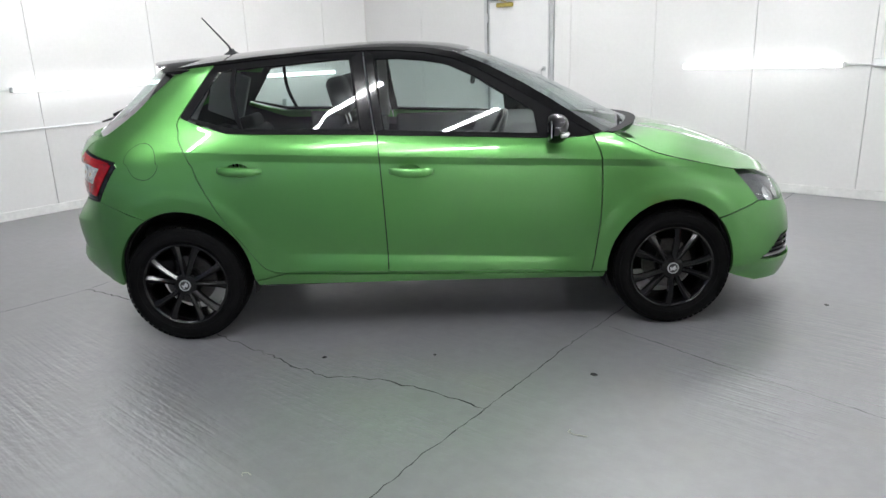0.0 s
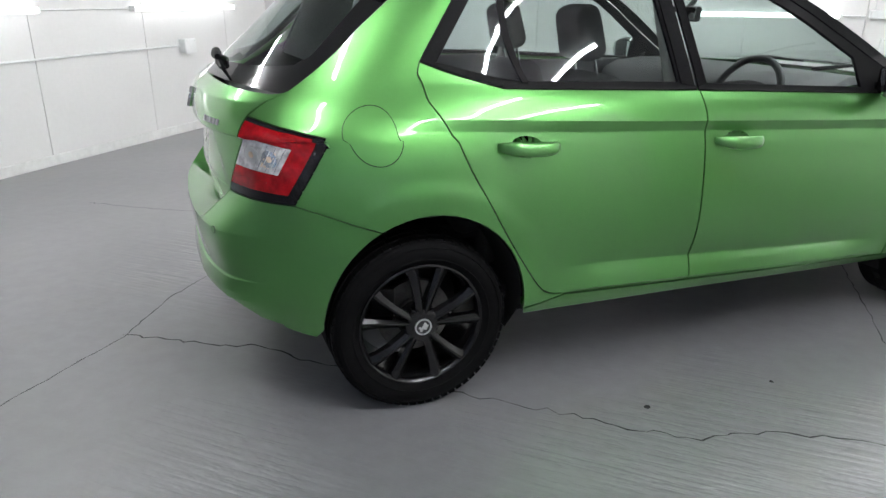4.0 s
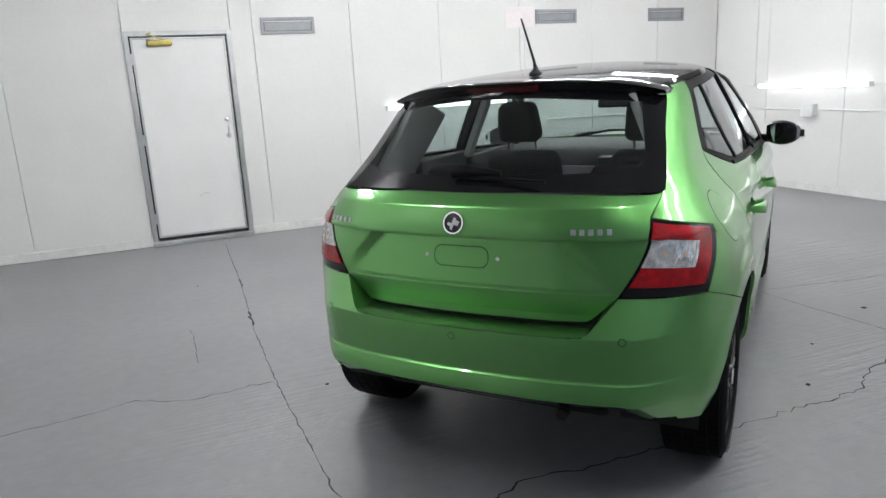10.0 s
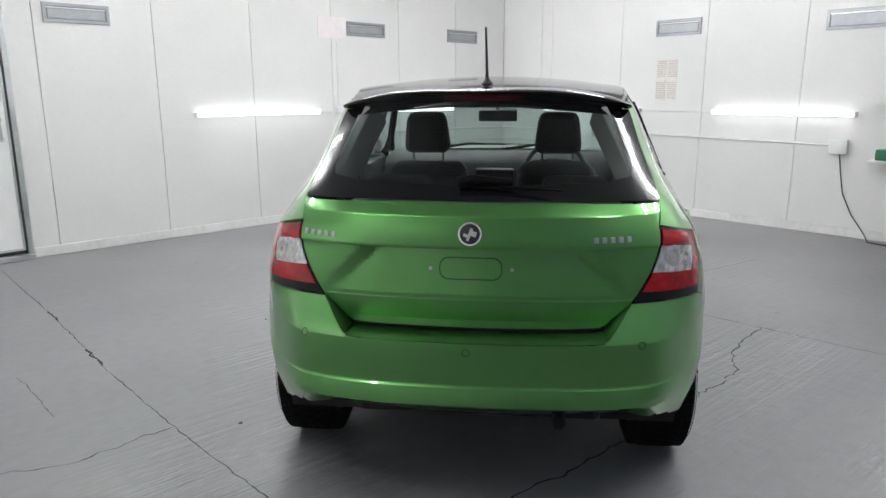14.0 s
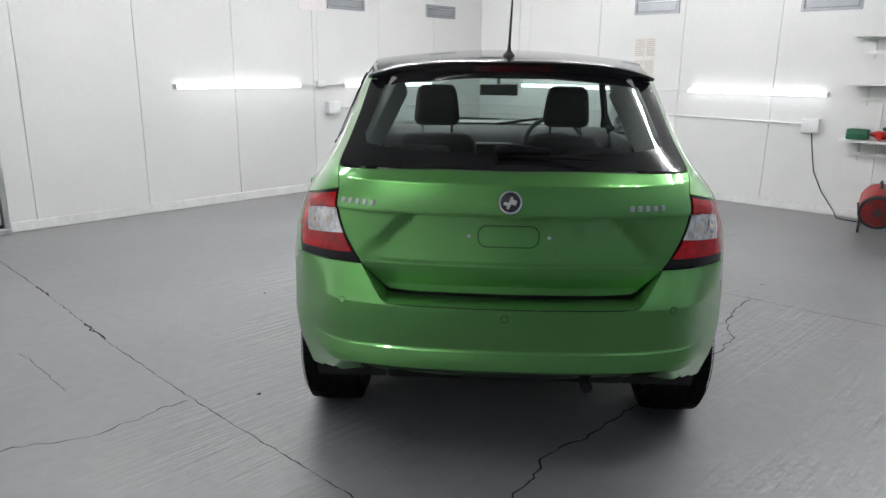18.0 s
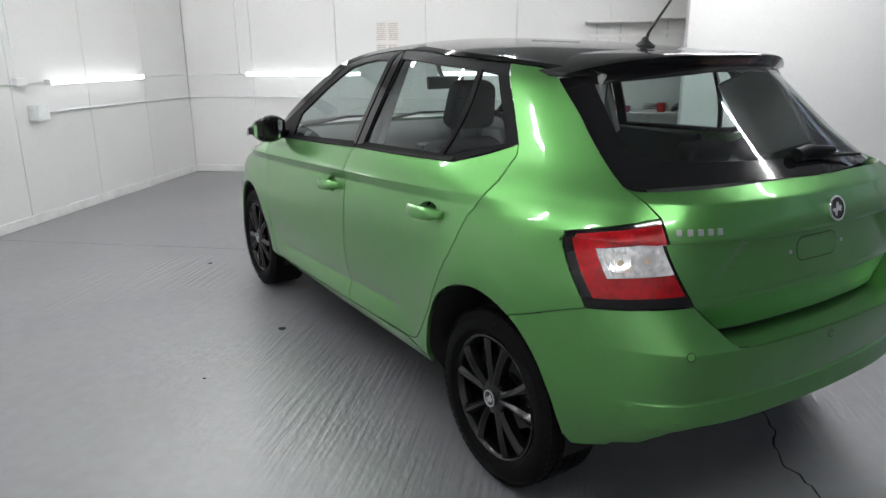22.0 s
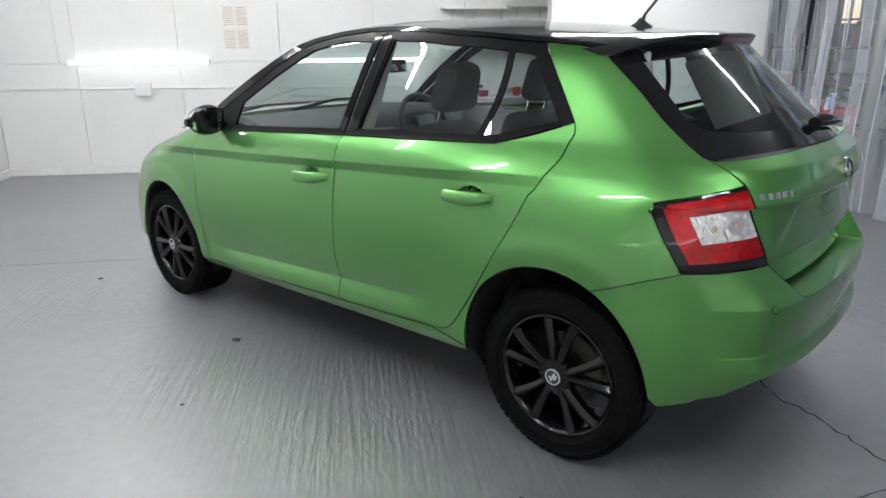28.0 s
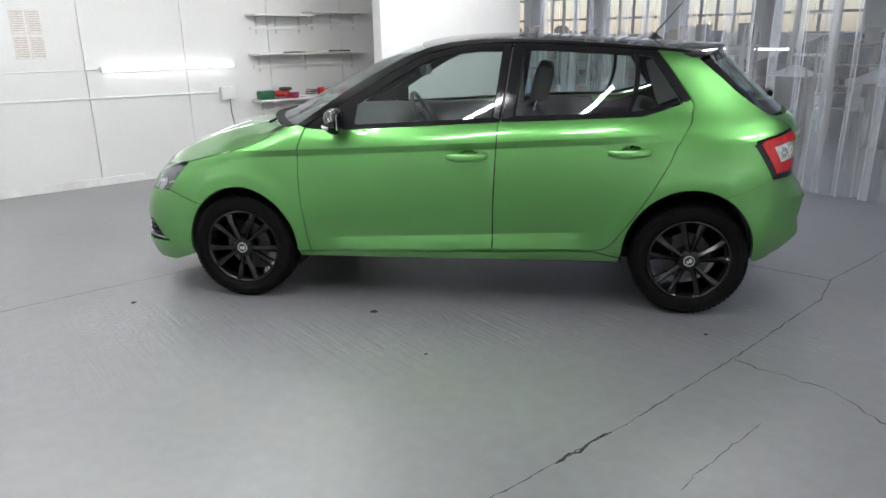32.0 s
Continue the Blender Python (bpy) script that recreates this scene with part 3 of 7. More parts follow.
def heater(m):
    h = thing("fan_heater", "red drum fan heater on a black tube stand", "heater", m=m)
    ax = pose(0, 0, 0.235, 0, -12, 0)
    part("drum", lathe(bmesh.new(), [(0.135, -0.19), (0.15, -0.185), (0.15, 0.15), (0.14, 0.17), (0.125, 0.17), (0.13, -0.15), (0.001, -0.15)], 36, "x"), M_RED, h, "red painted metal drum", smooth=40, m=ax)
    part("rim", lathe(bmesh.new(), [(0.146, -0.20), (0.154, -0.195), (0.154, -0.17), (0.13, -0.17), (0.13, -0.2)], 36, "x", close=True), M_BLACKP, h, smooth=40, m=ax)
    g = part("grille", lathe(bmesh.new(), [(0.03, -0.201), (0.03, -0.196)], 20, "x"), M_BLACKP, h, "black wire grille", m=ax)
    for k in range(5):
        bm = bmesh.new()
        r = 0.045 + 0.021 * k
        tube(bm, [(-0.198, r * math.cos(a * 0.2618), r * math.sin(a * 0.2618)) for a in range(24)], 0.003, 6, closed=True)
        part("wire", bm, M_BLACKP, g)
    for k in range(6):
        a = k * math.pi / 3
        part("wire", tube(bmesh.new(), [(-0.199, 0.02 * math.cos(a), 0.02 * math.sin(a)), (-0.199, 0.14 * math.cos(a), 0.14 * math.sin(a))], 0.003, 6), M_BLACKP, g)
    for y in (-0.13, 0.13):
        part("stand_tube", tube(bmesh.new(), [(-0.20, y, 0.014), (-0.23, y, 0.03), (-0.20, y, 0.05), (-0.04, y, 0.10), (0.0, y * 1.2, 0.235), (0.06, y, 0.1), (0.15, y, 0.012), (-0.1, y, 0.012)], 0.011, 8), M_BLACKP, h, "black tube stand", smooth=60)
    part("handle", tube(bmesh.new(), [(-0.15, 0.0, 0.40), (-0.14, 0.0, 0.435), (0.10, 0.0, 0.435), (0.13, 0.0, 0.40), (0.13, 0, 0.3)], 0.012, 8), M_BLACKP, h, smooth=60)
    part("control_box", boxed(0.17, 0.20, -0.05, 0.05, 0.16, 0.28, bevel=0.01), M_BLACKP, h, m=pose(0, 0, 0))


heater(rm(4.93, -0.34, 0, 12))
lead = tagged(new("power_cable", mesh_of("power_cable", tube(bmesh.new(), [(EAST - 0.06, 0.42, 0.80), (EAST - 0.03, 0.40, 0.62), (EAST - 0.03, 0.36, 0.42), (EAST - 0.03, 0.26, 0.22), (EAST - 0.05, 0.13, 0.06), (EAST - 0.10, 0.08, 0.008), (EAST - 0.18, 0.06, 0.008), (EAST - 0.22, -0.06, 0.008), (EAST - 0.25, -0.2, 0.008), (5.10, -0.28, 0.02)], 0.0055, 8), M_CABLE, 60)), "black power cable hanging from a junction box to the heater", "cable")
lead.matrix_world = ROOM

# ---- floor joints and cracks ----
M_CRACK = mat("crack_dirt", (0.030, 0.030, 0.032), 0.9, grain=0.4, grain_size=50)
M_JOINTDIRT = mat("joint_dirt", (0.062, 0.063, 0.066), 0.85, grain=0.5, grain_size=30, stain=0.5, stain_size=5)
M_CRACKLIGHT = mat("filled_joint", (0.10, 0.105, 0.11), 0.7, grain=0.3, grain_size=30)


def crack(points, width, name="floor_crack", label="thin dark crack in the painted concrete", material=None, wander=0.012, seed=1):
    rnd = random.Random(seed)
    pts = []
    for (ax, ay), (bx, by) in zip(points, points[1:]):
        steps = max(2, int(math.hypot(bx - ax, by - ay) / 0.035))
        for i in range(steps):
            t = i / steps
            pts.append(Vector((ax + (bx - ax) * t, ay + (by - ay) * t, 0)) + Vector((rnd.uniform(-wander, wander), rnd.uniform(-wander, wander), 0)))
    pts.append(Vector((*points[-1], 0)))
    bm = bmesh.new()
    rows = []
    for i, p in enumerate(pts):
        d = (pts[min(i + 1, len(pts) - 1)] - pts[max(i - 1, 0)]).normalized()
        n = Vector((-d.y, d.x, 0))
        w = width * rnd.uniform(0.25, 1.0) * (0.3 if i in (0, len(pts) - 1) else 1)
        rows.append((bm.verts.new((*(p + n * w).xy, 0.0012)), bm.verts.new((*(p + n * w * 0.1).xy, 0.0016)), bm.verts.new((*(p - n * w).xy, 0.0012))))
    for a, b in zip(rows, rows[1:]):
        bm.faces.new((a[0], b[0], b[1], a[1]))
        bm.faces.new((a[1], b[1], b[2], a[2]))
    return tagged(new(name, mesh_of(name, bm, material or M_CRACK)), label, "crack", kind="structure")


crack([(2.26, 4.0), (1.13, 2.725), (0.45, 1.998), (-0.09, 1.372), (-0.47, 0.90), (-0.80, 0.49), (-0.98, 0.14), (-1.35, -0.27), (-2.3, -1.4), (-3.2, -2.4)], 0.0036, "floor_joint", "straight dark slab joint across the floor", M_JOINTDIRT, 0.005, 2)
crack([(0.70, 2.265), (0.56, 2.116), (0.48, 2.030)], 0.008, "floor_chip", "wider broken edge along the slab joint", wander=0.01, seed=3)
crack([(1.30, 2.917), (1.20, 2.804), (1.13, 2.725)], 0.0065, "floor_chip", "wider broken edge along the slab joint", wander=0.01, seed=13)
crack([(-0.12, 1.340), (-0.25, 1.44), (-0.46, 1.58), (-0.56, 1.83), (-0.83, 1.98), (-1.3, 2.3)], 0.004, wander=0.012, seed=4)
crack([(-0.99, 0.15), (-0.80, 0.05), (-0.62, -0.07), (-0.48, -0.13), (-0.33, -0.29), (-0.16, -0.45), (0.18, -0.76), (0.45, -0.98), (0.59, -1.12), (0.77, -1.25), (0.92, -1.26), (1.08, -1.33), (1.28, -1.46), (1.45, -1.59)], 0.0045, wander=0.013, seed=5)
crack([(0.45, -2.9), (1.03, -2.14), (1.20, -1.90), (1.45, -1.59), (1.75, -1.20), (1.96, -0.93), (2.16, -0.70), (2.6, -0.15), (3.6, 1.0), (4.8, 2.4)], 0.0036, "floor_joint", "straight dark slab joint across the floor", M_JOINTDIRT, 0.005, 6)
crack([(2.16, -0.78), (2.6, -1.35), (3.3, -2.2)], 0.004, "floor_joint", "faint filled slab joint in the floor", M_CRACKLIGHT, 0.005, 7)
crack([(0.29, 2.36), (0.10, 2.12), (-0.10, 1.89)], 0.003, "floor_crack", "faint filled hairline crack in the floor", M_CRACKLIGHT, 0.006, 8)
for i, (x, y, s) in enumerate(((1.955, -1.32, 0.016), (1.675, 0.955, 0.022), (3.10, 0.98, 0.016), (-0.06, 1.06, 0.010), (0.72, -1.03, 0.012), (1.30, 1.45, 0.008), (1.25, -1.05, 0.008), (3.4, -0.6, 0.012), (1.05, 3.1, 0.008))):
    bm = lathe(bmesh.new(), [(s, 0.0), (s * 0.9, 0.002), (s * 0.5, 0.003)], 9)
    for v in bm.verts:
        v.co.x *= 1 + 0.4 * math.sin(7 * i + 9 * v.co.y / s)
    tagged(new("floor_chip", mesh_of("floor_chip", bm, M_CRACK)), "small dark pit in the floor paint", "floor pit", "floor pits", kind="structure").matrix_world = pose(x, y, 0.0, 0, 0, 40 * i)
leaf_bits = [(0.57, -2.0, 0.4), (1.77, -1.8, 1.9)]
for x, y, a in leaf_bits:
    bm = tube(bmesh.new(), [(0.035 * math.cos(a + k) + 0.012 * k, 0.03 * math.sin(a + 0.8 * k), 0.0025) for k in range(4)], 0.0022, 5)
    tagged(new("thread", mesh_of("thread", bm, mat("pale_thread", (0.42, 0.42, 0.36), 0.7, grain=0.1))), "short pale thread lying on the floor", "thread", "threads").matrix_world = pose(x, y, 0)

# ---- strip curtain and the workshop behind it ----
def pvc_material(name="clear_pvc", least=0.13, most=0.34):
    m = bpy.data.materials.new(name)
    m.use_nodes = True
    nt = m.node_tree
    b = nt.nodes["Principled BSDF"]
    b.inputs["Base Color"].default_value = (0.90, 0.92, 0.98, 1)
    b.inputs["Roughness"].default_value = 0.08
    b.inputs["IOR"].default_value = 1.3
    t = nt.nodes.new("ShaderNodeBsdfTransparent")
    t.inputs[0].default_value = (0.86, 0.88, 0.95, 1)
    mix = nt.nodes.new("ShaderNodeMixShader")
    tex = nt.nodes.new("ShaderNodeTexCoord")
    mp = nt.nodes.new("ShaderNodeMapping")
    mp.inputs["Scale"].default_value = (9, 9, 0.5)
    n = nt.nodes.new("ShaderNodeTexNoise")
    n.inputs["Scale"].default_value, n.inputs["Detail"].default_value = 1.0, 4
    ramp = nt.nodes.new("ShaderNodeMapRange")
    ramp.inputs["From Min"].default_value, ramp.inputs["From Max"].default_value = 0.35, 0.75
    ramp.inputs["To Min"].default_value, ramp.inputs["To Max"].default_value = least, most
    nt.links.new(tex.outputs["Object"], mp.inputs[0])
    nt.links.new(mp.outputs[0], n.inputs["Vector"])
    nt.links.new(n.outputs["Fac"], ramp.inputs["Value"])
    nt.links.new(ramp.outputs[0], mix.inputs[0])
    nt.links.new(t.outputs[0], mix.inputs[1])
    nt.links.new(b.outputs[0], mix.inputs[2])
    nt.links.new(mix.outputs[0], nt.nodes["Material Output"].inputs[0])
    return m


M_PVC = pvc_material()
# paler, less clear strip edges stand in for their bright highlights
M_PVC_EDGE = pvc_material("pvc_edge_highlight", 0.25, 0.62)


def strip_curtain():
    c = thing("strip_curtain", "clear bluish plastic strip curtain hanging to the floor", "curtain", m=ROOM)
    rnd = random.Random(4)
    x = WEST + 0.05
    k = 0
    while x < PARTITION - 0.1:
        w = 0.30
        y = SOUTH + (0.02 if k % 2 else -0.03)
        bm = bmesh.new()
        a, b, ph = rnd.uniform(0.008, 0.03), rnd.uniform(-0.02, 0.02), rnd.uniform(0, 6)
        rows = []
        for j in range(15):
            z = 0.015 + (TOP - 0.06) * j / 14
            rows.append([bm.verts.new((x + w * q / 8 + b * (1 - j / 14), y + a * math.sin(q * 0.9 + ph) * (1.2 - 0.6 * j / 14) + 0.012 * math.sin(j * 0.8 + ph), z)) for q in (0, 0.22, 1, 2, 3, 4, 5, 6, 7, 7.78, 8)])
        for r0, r1 in zip(rows, rows[1:]):
            for i in range(10):
                bm.faces.new((r0[i], r0[i + 1], r1[i + 1], r1[i])).material_index = 1 if i in (0, 9) else 0
        s = part("strip", bm, [M_PVC, M_PVC_EDGE], c, smooth=70)
        s.visible_shadow = False
        x += 0.235
        k += 1
    part("rail", boxed(WEST, PARTITION, SOUTH - 0.07, SOUTH + 0.06, TOP - 0.08, TOP - 0.001), M_ALU, c)


strip_curtain()


# ---- the car: shape of its skin ----
CAR_Y = 0.027


def clamp(a, lo=0.0, hi=1.0):
    return np.minimum(np.maximum(a, lo), hi)


def ease(a):
    a = clamp(a)
    return a * a * (3 - 2 * a)


def spline(points, n=16):
    """A smooth line through points, n steps a span."""
    p = np.array(points, float)
    q = np.vstack([2 * p[0] - p[1], p, 2 * p[-1] - p[-2]])
    out = []
    for i in range(len(p) - 1):
        a, b, c, d = q[i : i + 4]
        for t in np.arange(n) / n:
            out.append(0.5 * (2 * b + (c - a) * t + (2 * a - 5 * b + 4 * c - d) * t * t + (3 * b - a - 3 * c + d) * t**3))
    return np.array(out + [p[-1]])


def pieces(*segments):
    """A height line of several smooth spans with creases between them; returns the sampled line."""
    return np.vstack([spline(s, 10) for s in segments])


# the outline in plan, from the middle of the tail round one side to the nose
PLAN = spline([(-0.604, 0), (-0.600, 0.15), (-0.587, 0.33), (-0.558, 0.48), (-0.512, 0.60), (-0.446, 0.690), (-0.365, 0.752), (-0.2, 0.807), (0.1, 0.831), (0.5, 0.833), (1.2, 0.833), (1.8, 0.830),
               (2.2, 0.822), (2.6, 0.800), (2.85, 0.755), (3.02, 0.685), (3.14, 0.58), (3.225, 0.40), (3.265, 0.20), (3.28, 0)])
PLAN_U = np.r_[0, np.cumsum(np.hypot(*np.diff(PLAN, axis=0).T))]
# half width by height: sill, lower door, door, shoulder, glass
SIDE = pieces([(0.20, 0.690), (0.25, 0.745), (0.29, 0.780), (0.335, 0.802), (0.36, 0.806)], [(0.362, 0.816), (0.41, 0.810), (0.452, 0.797)], [(0.456, 0.7975), (0.50, 0.813), (0.58, 0.828), (0.68, 0.832), (0.78, 0.829), (0.86, 0.822), (0.915, 0.813)],
              [(0.917, 0.8135), (0.935, 0.8185), (0.950, 0.8235)], [(0.952, 0.823), (0.975, 0.816), (1.01, 0.798), (1.045, 0.772)], [(z, 0.768 - 0.42 * (z - 1.05) - 0.19 * (z - 1.05) ** 2 - 22 * max(0.0, z - 1.395) ** 2) for z in np.linspace(1.05, 1.50, 19)])
# how far the tail leans by height: tailgate, then the bumper
TAIL = pieces([(0.20, 0.06), (0.35, 0.03), (0.45, 0.010), (0.60, 0.006), (0.70, 0.008), (0.752, 0.010)], [(0.755, 0.008), (0.82, 0.006), (0.90, 0.004)], [(0.915, 0.002), (0.922, -0.014), (0.965, -0.011), (1.015, 0.006)], [(z, 0.010 + 1.22 * (z - 1.02) - 0.33 * (z - 1.02) ** 2) for z in np.linspace(1.02, 1.47, 16)])
BUMP = pieces([(0.20, 0.10), (0.28, 0.05), (0.32, 0.012), (0.36, -0.022), (0.395, -0.048), (0.413, -0.057), (0.44, -0.056), (0.472, -0.049)], [(0.478, -0.043), (0.50, -0.047), (0.54, -0.055), (0.58, -0.060), (0.625, -0.062)], [(0.629, -0.061), (0.68, -0.028), (0.735, 0.008), (0.78, 0.008), (0.9, 0.0), (1.4, 0.4)])
NOSE = spline([(0.10, -0.08), (0.17, 0.0), (0.24, 0.032), (0.28, 0.036), (0.33, 0.022), (0.45, 0.018), (0.54, -0.002), (0.60, -0.030), (0.66, -0.066), (0.72, -0.112), (0.78, -0.165), (0.86, -0.22), (1.0, -0.26), (1.5, -0.3)])
# half width by height behind the rear doors, where the shoulder crease fades out
SIDE_TAIL = spline([(0.70, 0.829), (0.80, 0.819), (0.85, 0.806), (0.904, 0.782), (0.95, 0.752), (1.0, 0.712), (1.05, 0.681), (1.12, 0.652), (1.20, 0.629), (1.33, 0.597), (1.38, 0.570), (1.42, 0.532), (1.47, 0.47)])
BONNET_EDGE = spline([(2.0, 1.045), (2.17, 0.990), (2.265, 0.941), (2.36, 0.897), (2.53, 0.849), (2.67, 0.814), (2.80, 0.783), (3.0, 0.760), (3.1, 0.74), (3.3, 0.62)])
ARCHES = ((0.02, 0.335, 0.335, 0.357), (2.465, 0.310, 0.325, 0.352))


def shear(x, v):
    """The lines of the side fall towards the nose."""
    return -(clamp(x, -0.3, 2.9) - 0.5) * (0.013 + 0.034 * clamp((v - 0.28) / 0.17))


def skin(u, v, kind="side", off=0.0):
    """The car's skin at u metres round the plan outline (right side positive, left negative) and height v; off: metres outwards."""
    u, v = np.asarray(u, float), np.asarray(v, float)

    def base(u, v):
        s, a = np.sign(u), np.abs(u)
        x0, y0 = np.interp(a, PLAN_U, PLAN[:, 0]), np.interp(a, PLAN_U, PLAN[:, 1])
        zz = v + shear(x0, v)
        lean = np.interp(zz, *TAIL.T)
        if kind in ("bumper", "valance"):
            lean = lean + (np.interp(zz, *BUMP.T) - lean) * ease((0.745 - y0) / 0.20)
        if kind == "valance":
            lean = lean + 0.9 * np.maximum(0, 0.415 - zz) * ease((0.65 - y0) / 0.16)
        if kind == "tail":
            reach = 0.36 + (0.92 - zz) * 0.875
            lean = lean + 0.022 * clamp((0.748 - zz) / 0.075)
            lean = lean + 0.030 * ease((reach - y0 + 0.03) / 0.08) * clamp((zz - 0.745) / 0.173) * clamp((0.918 - zz) / 0.004)
        x = x0 + ease((0.75 - x0) / 1.17) * lean + ease((x0 - 2.40) / 0.75) * np.interp(zz, *NOSE.T)
        z = v + shear(x, v)
        w = np.interp(v, *SIDE.T)
        plain = np.interp(v, (0.20, 0.25, 0.29, 0.335, 0.36, 0.44, 0.52, 0.58), (0.690, 0.745, 0.780, 0.802, 0.806, 0.812, 0.818, 0.828))
        w = np.where(v < 0.58, w + (plain - w) * np.maximum(ease((x0 - 1.78) / 0.24), ease((0.66 - x0) / 0.16)), w)
        s_ = clamp((0.75 - x0) / 1.15)
        w = w + (s_ - 0.095 * np.sin(2 * np.pi * s_)) * ease((zz - 0.70) / 0.12) * (np.interp(zz, *SIDE_TAIL.T) - w)
        ends = np.maximum(ease((0.02 - x0) / 0.25), ease((x0 - 2.45) / 0.25))
        w = w + ends * np.maximum(0, np.interp(v, (0.2, 0.3, 0.36, 0.45, 0.52, 0.60, 0.66, 0.70), (0.785, 0.812, 0.828, 0.835, 0.832, 0.830, 0.828, 0.0)) - w)
        y = y0 * w / 0.833
        for ax, az, rx, rz in ARCHES:
            rho = np.hypot((x - ax) / rx, (z - az) / rz)
            y = y + 0.007 * ease((1.31 - rho) / 0.13) * ease((v - 0.25) / 0.12) * (a > 0.3)
        over = np.maximum(0, z - np.interp(x, *BONNET_EDGE.T) + 0.075)
        y = y - 5.5 * over**2 * ease((x - 1.95) / 0.3)
        return np.stack([x, -s * y, z], -1)

    p = base(u, v)
    if np.any(off):
        e = 1e-3
        n = np.cross(base(u + e, v) - base(u - e, v), base(u, v + e) - base(u, v - e))
        n /= np.linalg.norm(n, axis=-1, keepdims=True) + 1e-12
        p = p + n * np.asarray(off)[..., None]
    return p


def S(x, z, kind="side"):
    """The (u, v) of the side's point at x and z."""
    v = z
    for _ in range(6):
        v = z - float(shear(x, v))
    lo, hi = 0.0, PLAN_U[-1]
    for _ in range(40):
        mid = (lo + hi) / 2
        lo, hi = (mid, hi) if skin(mid + 1e-6, v, kind)[0] < x else (lo, mid)
    return (lo, v)


def Y(y, z, kind="side"):
    """The (u, v) of the tail's point at half width y and height z."""
    v = z
    for _ in range(6):
        v = z - float(shear(-0.6, v))
    lo, hi = 0.0, 1.2
    for _ in range(40):
        mid = (lo + hi) / 2
        lo, hi = (mid, hi) if -skin(mid + 1e-6, v, kind)[1] < y else (lo, mid)
    return (lo, v)


def F(y, z):
    """The (u, v) of the nose's point at half width y and height z."""
    v = z
    for _ in range(6):
        v = z - float(shear(2.9, v))
    lo, hi = 3.9, PLAN_U[-1]
    for _ in range(40):
        mid = (lo + hi) / 2
        lo, hi = (mid, hi) if -skin(mid, v)[1] > y else (lo, mid)
    return (lo, v)


def mirrored(points):
    return [(-u, v) for u, v in reversed(points)]


def curved(points, n=6):
    return [tuple(p) for p in spline(points, n)]


def arch_line(i, start, end, n=18):
    """Points (x, z) along a wheel arch between two angles in degrees."""
    ax, az, rx, rz = ARCHES[i]
    return [(ax + rx * math.cos(radians(a)), az + rz * math.sin(radians(a))) for a in np.linspace(start, end, n)]


def shrink(poly, d):
    """The polygon with its edge moved inwards by d."""
    p = np.array(poly)
    area = np.sum(p[:, 0] * np.roll(p[:, 1], -1) - np.roll(p[:, 0], -1) * p[:, 1])
    e = np.roll(p, -1, 0) - p
    n = np.stack([-e[:, 1], e[:, 0]], 1) / (np.linalg.norm(e, axis=1)[:, None] + 1e-9) * np.sign(area)
    m = n + np.roll(n, 1, 0)
    m /= np.maximum((m * m).sum(1)[:, None] / 2, 0.3)
    return [tuple(q) for q in p + m * d]


def cut(poly, axis, value, keep_above):
    """Clips a polygon by one straight line."""
    out = []
    for i, b in enumerate(poly):
        a = poly[i - 1]
        ia, ib = (a[axis] >= value) == keep_above, (b[axis] >= value) == keep_above
        if ia != ib:
            t = (value - a[axis]) / (b[axis] - a[axis])
            q = [a[0] + (b[0] - a[0]) * t, a[1] + (b[1] - a[1]) * t]
            q[axis] = value
            out.append(tuple(q))
        if ib:
            out.append(b)
    return out


def lines(lo, hi, step, also=()):
    n = max(1, int(math.ceil((hi - lo) / step)))
    base = list(np.linspace(lo, hi, n + 1))
    for c in [c + d for c in also for d in (-0.004, 0.0, 0.004)]:
        if lo < c < hi:
            base = [b for b in base if abs(b - c) > 0.0035 or b in (lo, hi)] + [c]
    return sorted(base)


CREASES = {"side": (0.361, 0.454, 0.916, 0.951, 1.047), "tail": (0.7104, 0.8764, 0.8804, 0.980), "bumper": (0.4402, 0.5894), "valance": ()}


